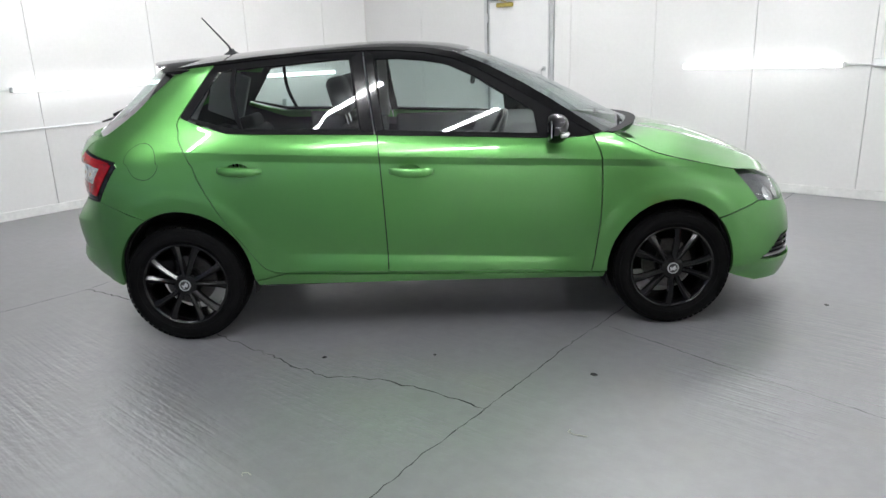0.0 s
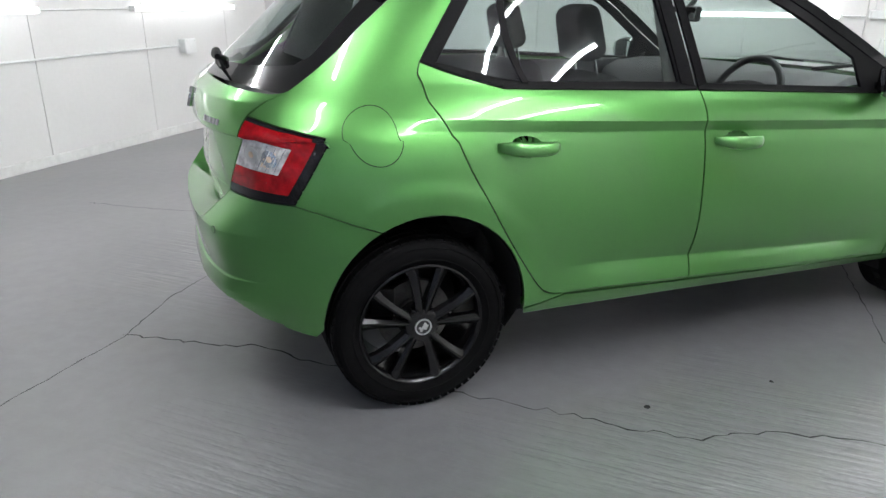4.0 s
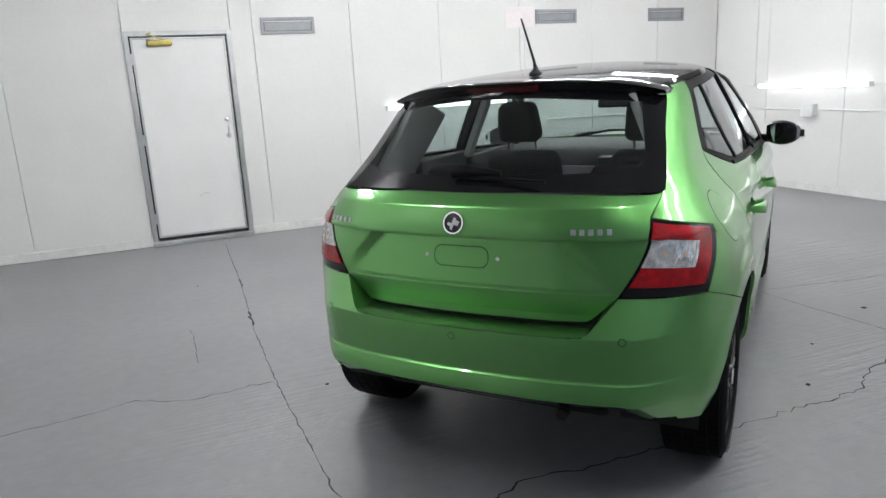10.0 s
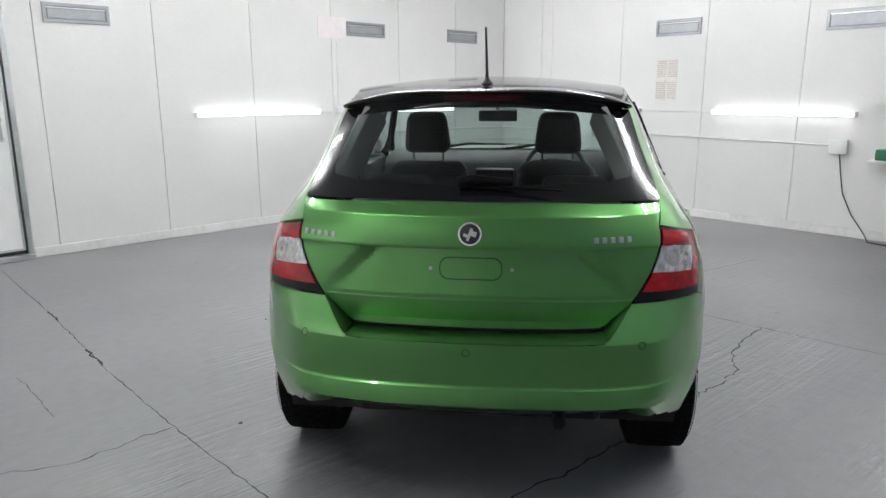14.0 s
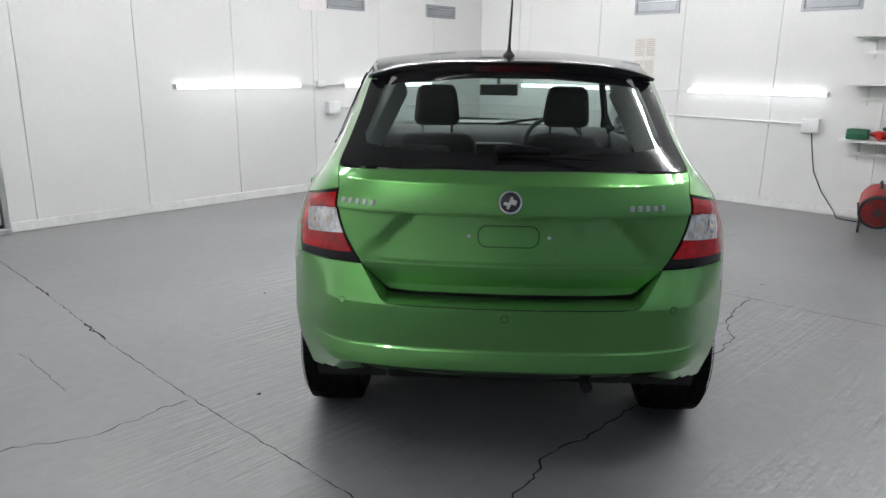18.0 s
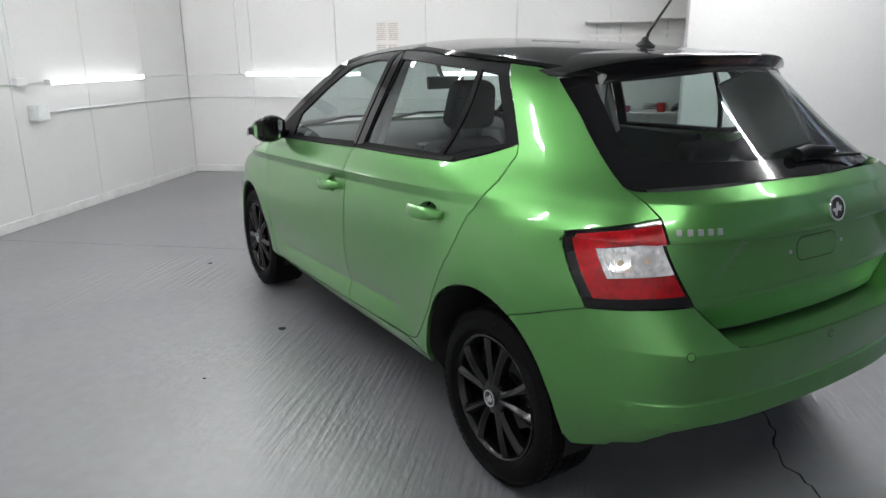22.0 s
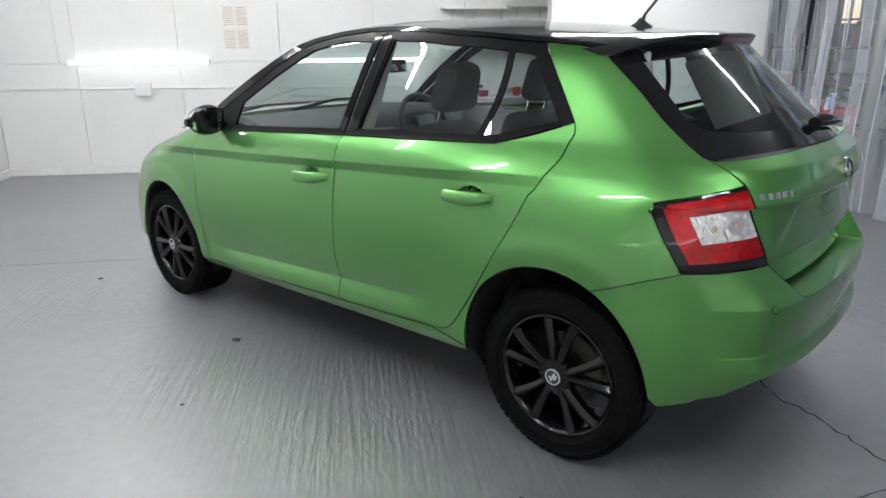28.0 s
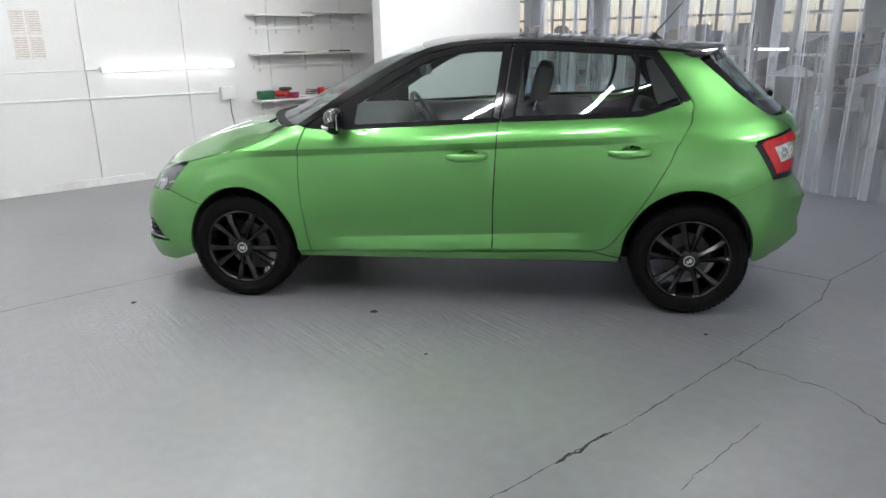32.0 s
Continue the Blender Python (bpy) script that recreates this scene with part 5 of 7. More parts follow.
# side windows
R_OUT = [S(0.040, 1.131), S(0.124, 1.248), S(0.209, 1.369), S(0.385, 1.382), S(0.560, 1.394), S(0.75, 1.409), S(0.945, 1.415), S(0.968, 1.22), S(0.996, 1.029), S(0.70, 1.040), S(0.42, 1.051), S(0.282, 1.055)]
R_QTR = [S(0.088, 1.128), S(0.236, 1.336), S(0.305, 1.345), S(0.345, 1.071), S(0.288, 1.078)]
R_MAIN = [S(0.366, 1.07), S(0.330, 1.346), S(0.595, 1.365), S(0.880, 1.383), S(0.903, 1.22), S(0.928, 1.053), S(0.65, 1.063)]
R_HOLE = R_QTR[:2] + [S(0.305, 1.345), S(0.595, 1.365), S(0.880, 1.383), S(0.903, 1.22), S(0.928, 1.053), S(0.65, 1.063), S(0.366, 1.07), S(0.288, 1.078)]
F_OUT = [S(1.002, 1.029), S(0.975, 1.22), S(0.952, 1.415), S(1.10, 1.412), S(1.25, 1.397), S(1.39, 1.366), S(1.50, 1.318), S(1.605, 1.262), S(1.84, 1.121), S(2.060, 0.994), S(2.0, 0.986), S(1.918, 0.981), S(1.60, 0.998), S(1.30, 1.013)]
F_MAIN = [S(1.048, 1.045), S(1.022, 1.22), S(1.005, 1.378), S(1.12, 1.380), S(1.25, 1.366), S(1.37, 1.338), S(1.47, 1.293), S(1.58, 1.232), S(1.775, 1.110), S(1.790, 1.005), S(1.60, 1.015), S(1.30, 1.031)]
for side in (1, -1):
    way = (lambda p: p) if side == 1 else mirrored
    fr = part("rear_window_frame", skin_frame(way(R_OUT), way(R_HOLE), off=-0.002, depth=0.012), M_SATIN, car, "black rear door window frame", smooth=32)
    part("quarter_window", skin_panel(way(R_QTR), gap=0, depth=0.002, off=0.002), M_GLASS, fr, "small dark quarter glass", smooth=60)
    part("window_bar", skin_panel(way([S(0.345, 1.066), S(0.366, 1.065), S(0.330, 1.35), S(0.308, 1.348)]), gap=0, depth=0.01, off=0.006), M_SATIN, fr, "upright black window bar", smooth=30)
    part("side_window", skin_panel(way(R_MAIN), gap=-0.002, depth=0, off=-0.006), M_GLASS, fr, "clear side glass", smooth=60).visible_shadow = False
    ff = part("front_window_frame", skin_frame(way(F_OUT), way(F_MAIN), off=-0.002, depth=0.012), M_SATIN, car, "black front door window frame", smooth=32)
    part("side_window", skin_panel(way(F_MAIN), gap=-0.002, depth=0, off=-0.006), M_GLASS, ff, "clear side glass", smooth=60).visible_shadow = False
    part("pillar_cover", skin_panel(way([S(0.935, 1.045), S(0.912, 1.22), S(0.893, 1.385), S(0.945, 1.412), S(0.968, 1.22), S(0.993, 1.032)]), gap=0.001, depth=0.006, off=0.003), M_GLOSS, fr, "gloss black centre pillar cover", smooth=30)
    part("pillar_cover", skin_panel(way([S(1.006, 1.032), S(0.980, 1.22), S(0.957, 1.412), S(0.998, 1.395), S(1.016, 1.22), S(1.042, 1.045)]), gap=0.001, depth=0.006, off=0.003), M_GLOSS, ff, "gloss black centre pillar cover", smooth=30)
    part("window_seal", skin_panel(way([S(0.282, 1.049), S(0.70, 1.034), S(0.996, 1.023), S(0.996, 1.036), S(0.70, 1.047), S(0.282, 1.062)]), gap=0, depth=0.008, off=0.006), M_SATIN, fr, "black belt seal", smooth=30)
    part("window_seal", skin_panel(way([S(1.004, 1.022), S(1.30, 1.007), S(1.60, 0.992), S(1.918, 0.975), S(1.918, 0.988), S(1.60, 1.005), S(1.30, 1.020), S(1.004, 1.035)]), gap=0, depth=0.008, off=0.006), M_SATIN, ff, "black belt seal", smooth=30)

# roof, screen, bonnet: sheets stretched between the two sides
RAIL = spline([(-0.04, 1.356), (0.24, 1.389), (0.57, 1.414), (0.95, 1.434), (1.20, 1.429), (1.40, 1.398), (1.63, 1.297), (1.86, 1.165), (2.09, 1.015), (2.20, 0.972)], 10)


def rail_z(x):
    return float(np.interp(x, *RAIL.T))


rails = [S(-0.020, 1.343), S(0.100, 1.363), S(0.209, 1.372), S(0.385, 1.386), S(0.560, 1.397), S(0.75, 1.412), S(0.95, 1.418), S(1.10, 1.415), S(1.25, 1.400), S(1.39, 1.369), S(1.50, 1.321), S(1.605, 1.265), S(1.84, 1.124), S(2.065, 0.994), S(2.11, 1.002)]
rails += [S(x, rail_z(x)) for x in (2.09, 1.98, 1.86, 1.74, 1.63, 1.52, 1.40, 1.30, 1.20, 1.08, 0.95, 0.76, 0.57, 0.40, 0.24, 0.10, -0.03)]
both("roof_rail", rails, M_GLOSS, car, "gloss black roof side and screen pillar", gap=0.0005, depth=0.01)


def sheet(x0, x1, edge_z, bow, rise, n=26, across=28, power=2.4, drop=0.0):
    """A sheet from x0 to x1 between the right and left edge at height edge_z(x), bulged forwards by bow(s) and upwards by rise(s)."""
    bm = bmesh.new()
    rows = []
    for i in range(n + 1):
        s = i / n
        x = x0 + (x1 - x0) * s
        e = skin(*S(x, edge_z(x)))
        row = []
        for k in range(across + 1):
            t = -1 + 2 * k / across
            c = 1 - abs(t) ** power
            row.append(bm.verts.new((e[0] + bow(s) * (1 - t * t), e[1] * math.copysign(abs(t) ** 0.97, t), e[2] + rise(s) * c - drop)))
        rows.append(row)
    for a, b in zip(rows, rows[1:]):
        for k in range(across):
            bm.faces.new((a[k], a[k + 1], b[k + 1], b[k]))
    return bm


part("roof", sheet(-0.03, 1.42, rail_z, lambda s: -0.15 + 0.24 * s, lambda s: 0.030 + 0.005 * math.sin(math.pi * min(1, s * 1.1)), n=40, power=2.1), M_GLOSS, car, "gloss black roof panel", smooth=40)
part("roof_lining", sheet(0.0, 1.40, rail_z, lambda s: -0.10 + 0.18 * s, lambda s: 0.030 + 0.02 * math.sin(math.pi * s), drop=0.035), M_HEAD, car, "grey cloth roof lining", smooth=40)
screen = part("windscreen", sheet(1.42, 2.19, rail_z, lambda s: 0.09 + 0.16 * s, lambda s: 0.020 + 0.012 * s), M_GLASS, car, "clear windscreen", smooth=60)
screen.visible_shadow = False
edge_line = spline([skin(*q) for q in [S(x, z + 0.001) for x, z in BONNET_SIDE[::-1]] + [S(2.90, 0.770), S(2.985, 0.750), F(0.44, 0.706)]], 6)
middle_line = spline([(2.42, 0, 0.992), (2.56, 0, 0.978), (2.72, 0, 0.943), (2.90, 0, 0.884), (3.05, 0, 0.815), (3.15, 0, 0.752), (3.225, 0, 0.670)], 9)


def bonnet_sheet(along, across=56, drop=0.0):
    """A sheet lofted from one bonnet edge over the middle line to the other, with two soft ridges."""
    bm = bmesh.new()
    rows = []
    for s in along:
        e = [float(np.interp(s, np.linspace(0, 1, len(edge_line)), edge_line[:, i])) for i in range(3)]
        c = [float(np.interp(s, np.linspace(0, 1, len(middle_line)), middle_line[:, i])) for i in range(3)]
        row = []
        for t in np.linspace(-1, 1, across + 1):
            k, q = 1 - abs(t) ** 2.6, 1 - t * t
            ridge = 0.007 * math.exp(-(((abs(t) - 0.62) / 0.08) ** 2)) * math.sin(math.pi * clamp(s * 0.9 + 0.1)) + 0.004 * float(ease((abs(t) - 0.5) / 0.12)) * k
            row.append(bm.verts.new((e[0] + (c[0] - e[0]) * q, e[1] * t, e[2] + (c[2] - e[2]) * k + ridge - drop)))
        rows.append(row)
    for a, b in zip(rows, rows[1:]):
        for k in range(across):
            bm.faces.new((a[k], a[k + 1], b[k + 1], b[k]))
    return bm


part("bonnet", bonnet_sheet(np.linspace(0.0, 1.0, 40)), M_PAINT, car, "green bonnet with two soft ridges", smooth=35)
part("cowl", sheet(2.10, 2.205, lambda x: 0.998, lambda s: 0.235, lambda s: 0.024, n=5, drop=0.0), M_SATIN, car, "black scuttle panel", smooth=40)
nose = [LAMP_RB, S(*ARCH_FRONT[-1])] + [S(*p) for p in arch_line(1, 40, -10)] + [S(2.84, 0.225), S(2.95, 0.185), F(0.55, 0.172), F(0.30, 0.168), (PLAN_U[-1], F(0.3, 0.168)[1]), (PLAN_U[-1], F(0.3, 0.66)[1]), F(0.30, 0.662), F(0.46, 0.640), LAMP_FB]
intake = [S(2.955, 0.312), S(3.02, 0.302), F(0.50, 0.292), F(0.20, 0.286), (PLAN_U[-1] - 0.02, F(0.2, 0.286)[1]), (PLAN_U[-1] - 0.02, F(0.2, 0.44)[1]), F(0.20, 0.440), F(0.50, 0.432), S(3.095, 0.425), S(3.03, 0.365)]
both("front_bumper", nose, M_PAINT, car, "green front bumper", depth=0.02, hole=intake)
both("air_intake", intake, M_SATIN, car, "black lower air intake", gap=0, depth=0.0, off=-0.022)
for k in range(4):
    z0 = 0.318 + 0.028 * k
    bar = [S(2.985 + 0.028 * k, z0), F(0.52, z0 - 0.004), F(0.20, z0 - 0.008), F(0.20, z0 + 0.004), F(0.52, z0 + 0.008), S(2.990 + 0.028 * k, z0 + 0.009)]
    both("intake_slat", bar, M_SILVER if k == 0 else M_GLOSS, car, gap=0, depth=0.012, off=-0.004)
lampf = [LAMP_RT, LAMP_RB, LAMP_FB, F(0.50, 0.632), F(0.435, 0.698), S(2.985, 0.746), S(2.90, 0.764)]
hl = both("headlamp", lampf, M_GREYLAMP, car, "headlamp with clear cover", depth=0.02, off=-0.02)
for side, h in zip((1, -1), hl):
    part("lamp_cover", skin_panel(lampf if side == 1 else mirrored(lampf), gap=0.002, depth=0.012), M_LENS, h, "clear lamp cover", smooth=50)
    for t0, rad in ((0.35, 0.04), (0.62, 0.028)):
        cu, cv = lampf[1][0] + t0 * (lampf[3][0] - lampf[1][0]), lampf[1][1] + 0.02
        eye = [(side * (cu + rad * math.cos(a)), cv + rad * math.sin(a)) for a in np.linspace(0, 2 * math.pi, 20, endpoint=False)]
        part("reflector", skin_panel(eye, gap=0, depth=0.01, off=-0.012), M_CHROME, h, "chrome lamp reflector", smooth=40)


# ---- the car: wheels ----
TYRE_R, RIM_R = 0.303, 0.208


def tread_block(bm, r, y0, y1, a0, a1, lift):
    q = []
    for rr in (r - 0.004, r + lift):
        for y in (y0, y1):
            for a in (a0, a1):
                q.append(bm.verts.new((rr * math.sin(a), y, rr * math.cos(a))))
    for f in ((4, 5, 7, 6), (0, 1, 5, 4), (2, 3, 7, 6), (0, 2, 6, 4), (1, 3, 7, 5)):
        bm.faces.new([q[i] for i in f])


def wheel(parent, m):
    """A wheel round its own y axis, its outer face towards -y."""
    w = new("wheel")
    w.parent, w.matrix_local = parent, m
    tagged(w, "black alloy wheel with a worn road tyre")
    prof = [(RIM_R + 0.004, -0.088), (RIM_R + 0.016, -0.102), (0.245, -0.110), (0.268, -0.108), (0.284, -0.099), (TYRE_R - 0.008, -0.086), (TYRE_R - 0.007, -0.06), (TYRE_R - 0.006, 0.06), (TYRE_R - 0.008, 0.086), (0.284, 0.099), (0.262, 0.108), (0.235, 0.108), (RIM_R + 0.004, 0.09)]
    tyre = part("tyre", lathe(bmesh.new(), prof, 72, "y", close=True), M_TYRE, w, "black rubber tyre", smooth=40)
    bm = bmesh.new()
    for row, (y0, y1) in enumerate(((-0.094, -0.064), (-0.056, -0.026), (-0.018, 0.018), (0.026, 0.056), (0.064, 0.094))):
        n = 64 if row in (0, 4) else 40
        for k in range(n):
            a = 2 * math.pi * (k + 0.3 * row) / n
            tread_block(bm, TYRE_R - 0.007, y0, y1, a, a + 2 * math.pi / n * (0.80 if row in (0, 4) else 0.93), 0.0065 if row in (1, 2, 3) else 0.003)
    tagged(part("tread", bm, M_TYRE, tyre, "grooved tread"), kind="stuff")
    for r in (0.272, 0.232):
        part("sidewall_rib", lathe(bmesh.new(), [(r, -0.1095), (r + 0.002, -0.1115), (r + 0.004, -0.1095)], 64, "y", close=True), M_TYRE, tyre, smooth=40)
    rim = part("rim", lathe(bmesh.new(), [(RIM_R + 0.006, -0.092), (RIM_R + 0.006, -0.098), (RIM_R, -0.100), (RIM_R - 0.008, -0.094), (RIM_R - 0.014, -0.07), (RIM_R - 0.022, 0.02), (RIM_R - 0.02, 0.09), (RIM_R + 0.004, 0.094), (RIM_R - 0.01, 0.03), (RIM_R - 0.002, -0.06)], 64, "y", close=True), M_RIM, w, "gloss black alloy rim", smooth=40)
    for k in range(5):
        for d in (-1, 1):
            a = radians(72 * k + 16) + d * radians(15.5)
            bm = bmesh.new()
            stations = []
            for i, (r, half, yf, yb) in enumerate(((0.038, 0.016, -0.098, -0.05), (0.075, 0.0135, -0.101, -0.055), (0.13, 0.0145, -0.103, -0.06), (0.178, 0.018, -0.101, -0.06), (RIM_R - 0.004, 0.023, -0.097, -0.055))):
                turn = a - d * radians(5.0) * (1 - i / 4)
                c, s_ = math.cos(turn), math.sin(turn)
                ring_ = []
                for off, y in ((-half, yf + 0.010), (-half * 0.35 * (1 if d > 0 else 0.2), yf - 0.002), (half * 0.35 * (1 if d < 0 else 0.2), yf - 0.002), (half, yf + 0.010), (half * 0.8, yb), (-half * 0.8, yb)):
                    ring_.append(bm.verts.new((r * c - off * s_, y, r * s_ + off * c)))
                stations.append(ring_)
            for p, q in zip(stations, stations[1:]):
                for i in range(6):
                    bm.faces.new((p[i], p[(i + 1) % 6], q[(i + 1) % 6], q[i]))
            bm.faces.new(stations[0]), bm.faces.new(stations[-1])
            part("spoke", bm, M_RIM, rim, smooth=25)
    part("hub", lathe(bmesh.new(), [(0.062, -0.02), (0.062, -0.085), (0.055, -0.097), (0.034, -0.103), (0.001, -0.103)], 40, "y"), M_RIM, rim, smooth=35)
    cap = part("centre_cap", lathe(bmesh.new(), [(0.029, -0.070), (0.029, -0.0775), (0.026, -0.079), (0.001, -0.079)], 32, "y"), M_BLACKP, rim, "black centre cap with a silver ring", smooth=35, m=pose(0, -0.030, 0))
    part("cap_ring", lathe(bmesh.new(), [(0.024, -0.0788), (0.024, -0.0808), (0.0285, -0.0808), (0.0285, -0.0785)], 32, "y", close=True), M_PALE, rim, smooth=35, m=pose(0, -0.030, 0))
    bm = box(bmesh.new(), -0.004, 0.004, -0.081, -0.078, -0.018, 0.016, bevel=0.001)
    box(bm, 0.004, 0.014, -0.081, -0.078, -0.006, 0.012, bevel=0.001)
    box(bm, -0.013, -0.004, -0.081, -0.078, -0.012, -0.004, bevel=0.001)
    part("cap_emblem", bm, M_PALE, rim, "plain silver emblem shape", m=pose(0, -0.030, 0, 0, 25, 0))
    for k in range(5):
        a = radians(72 * k + 52)
        part("wheel_bolt", lathe(bmesh.new(), [(0.012, -0.03), (0.012, -0.062), (0.009, -0.066), (0.001, -0.066)], 6, "y"), M_SATIN, rim, m=pose(0.050 * math.cos(a), -0.030, 0.050 * math.sin(a)))
    part("brake_disc", lathe(bmesh.new(), [(0.06, -0.012), (0.128, -0.012), (0.128, 0.012), (0.06, 0.012)], 48, "y", close=True), M_DISC, w, "bare steel brake disc", smooth=30)
    part("disc_hat", lathe(bmesh.new(), [(0.068, 0.012), (0.068, -0.028), (0.001, -0.03)], 32, "y"), M_TRIM, w, smooth=30)
    part("brake_caliper", boxed(-0.16, -0.075, -0.035, 0.045, -0.02, 0.11, bevel=0.015), M_SATIN, w, "dark brake caliper", smooth=40)


for x, y, turn, spin in ((0.0, -0.656, 0, 4), (2.478, -0.664, 0, 20), (0.0, 0.700, 180, 0), (2.478, 0.708, 180, 33)):
    wheel(car, pose(x, y - CAR_Y, TYRE_R, 0, 0, turn) @ pose(0, 0, 0, 0, spin, 0))

# wheel wells, underside
for i, (ax, az, rx, rz) in enumerate(ARCHES):
    for s in (-1, 1):
        bm = bmesh.new()
        rows = []
        for a in np.linspace(-20, 200, 25):
            c, d = math.cos(radians(a)), math.sin(radians(a))
            px, pz = ax + (rx - 0.004) * c, az + (rz - 0.004) * d
            edge = abs(skin(*S(px, max(pz, 0.24)))[1]) - 0.012
            rows.append([bm.verts.new((px, s * y, pz)) for y in (edge, edge - 0.06, 0.45)])
        for p, q in zip(rows, rows[1:]):
            for k in range(2):
                bm.faces.new((p[k], p[k + 1], q[k + 1], q[k]))
        bm.faces.new([r[2] for r in rows])
        part("wheel_arch_liner", bm, M_TRIM, car, "black wheel arch liner", smooth=50)
bm = box(bmesh.new(), -0.42, 3.05, -0.44, 0.44, 0.26, 0.34, bevel=0.03)
box(bm, 0.36, 2.12, -0.66, 0.66, 0.235, 0.30, bevel=0.02)
box(bm, 2.78, 3.12, -0.55, 0.55, 0.19, 0.50, bevel=0.04)
box(bm, -0.50, -0.36, -0.55, 0.55, 0.33, 0.45, bevel=0.04)
part("underbody", bm, M_TRIM, car, "dark underbody")
part("rear_axle", tube(bmesh.new(), [(0.0, -0.62, 0.29), (0.08, -0.5, 0.27), (0.12, 0, 0.26), (0.08, 0.5, 0.27), (0.0, 0.62, 0.29)], 0.035, 10), M_TRIM, car, "dark rear axle beam", smooth=50)
part("exhaust_pipe", tube(bmesh.new(), [(0.3, -0.2, 0.24), (-0.1, -0.28, 0.26), (-0.36, -0.29, 0.29), (-0.47, -0.29, 0.275)], 0.022, 14), M_TRIM, car, "steel exhaust tail pipe", smooth=50)

# ---- the car: fittings ----
# roof spoiler with the high brake light
bm = bmesh.new()
rows = []
for t in np.linspace(-1, 1, 41):
    y = 0.546 * t
    k = 1 - abs(t) ** 3
    tip, top = -0.050 - 0.170 * (1 - abs(t) ** 2.8), 1.344 + 0.053 * (1 - abs(t) ** 4.2)
    q = 0.22 + 0.78 * (1 - abs(t) ** 5)
    pts = [(0.10, top + 0.008 * k + 0.006), (0.0 + 0.03 * (1 - q), top + 0.009 * k + 0.003), (tip + 0.05, top + 0.003), (tip + 0.008, top - 0.001), (tip, top - 0.005 * q), (tip + 0.003, top - 0.012 * q), (tip + 0.016, top - 0.040 * q), (tip + 0.034, top - 0.060 * q), (tip + 0.11, top - 0.055 * q), (0.11, top - 0.03 * q)]
    rows.append([bm.verts.new((x, y * np.interp(x, (-0.22, -0.10, -0.06, -0.01, 0.04, 0.10), (0.88, 0.955, 0.985, 0.995, 1.0, 1.0)), z)) for x, z in pts])
for a, b in zip(rows, rows[1:]):
    for i in range(len(a) - 1):
        bm.faces.new((a[i], a[i + 1], b[i + 1], b[i]))
bm.faces.new(rows[0]), bm.faces.new(rows[-1])
spoiler = part("roof_spoiler", bm, M_GLOSS, car, "gloss black roof spoiler", smooth=50)
bm = bmesh.new()
rows = []
for y in np.linspace(-0.15, 0.15, 13):
    t = y / 0.540
    tip, top = -0.050 - 0.170 * (1 - abs(t) ** 2.8), 1.344 + 0.053 * (1 - abs(t) ** 4.2)
    rows.append([bm.verts.new((tip + d - 0.0015, y * 0.91, top + z - 0.001)) for d, z in ((0.0045, -0.015), (0.0135, -0.034))])
for a, b in zip(rows, rows[1:]):
    bm.faces.new((a[0], a[1], b[1], b[0]))
part("brake_light", bm, M_DIMRED, spoiler, "unlit dark red high brake light")

part("aerial_base", lathe(bmesh.new(), [(0.030, 0.0), (0.030, 0.006), (0.022, 0.013), (0.012, 0.022), (0.008, 0.034), (0.001, 0.035)], 24), M_BLACKP, car, "black rubber aerial base", smooth=40, m=pose(0.152, 0.0, 1.420) @ Matrix.Diagonal((1.5, 0.8, 1, 1)))
part("aerial_rod", tube(bmesh.new(), [(0, 0, 0.02), (-0.012, 0, 0.05), (-0.145, 0, 0.205)], [0.008, 0.0055, 0.0035], 10), M_BLACKP, car, "thin black roof aerial", smooth=60, m=pose(0.149, 0, 1.420))


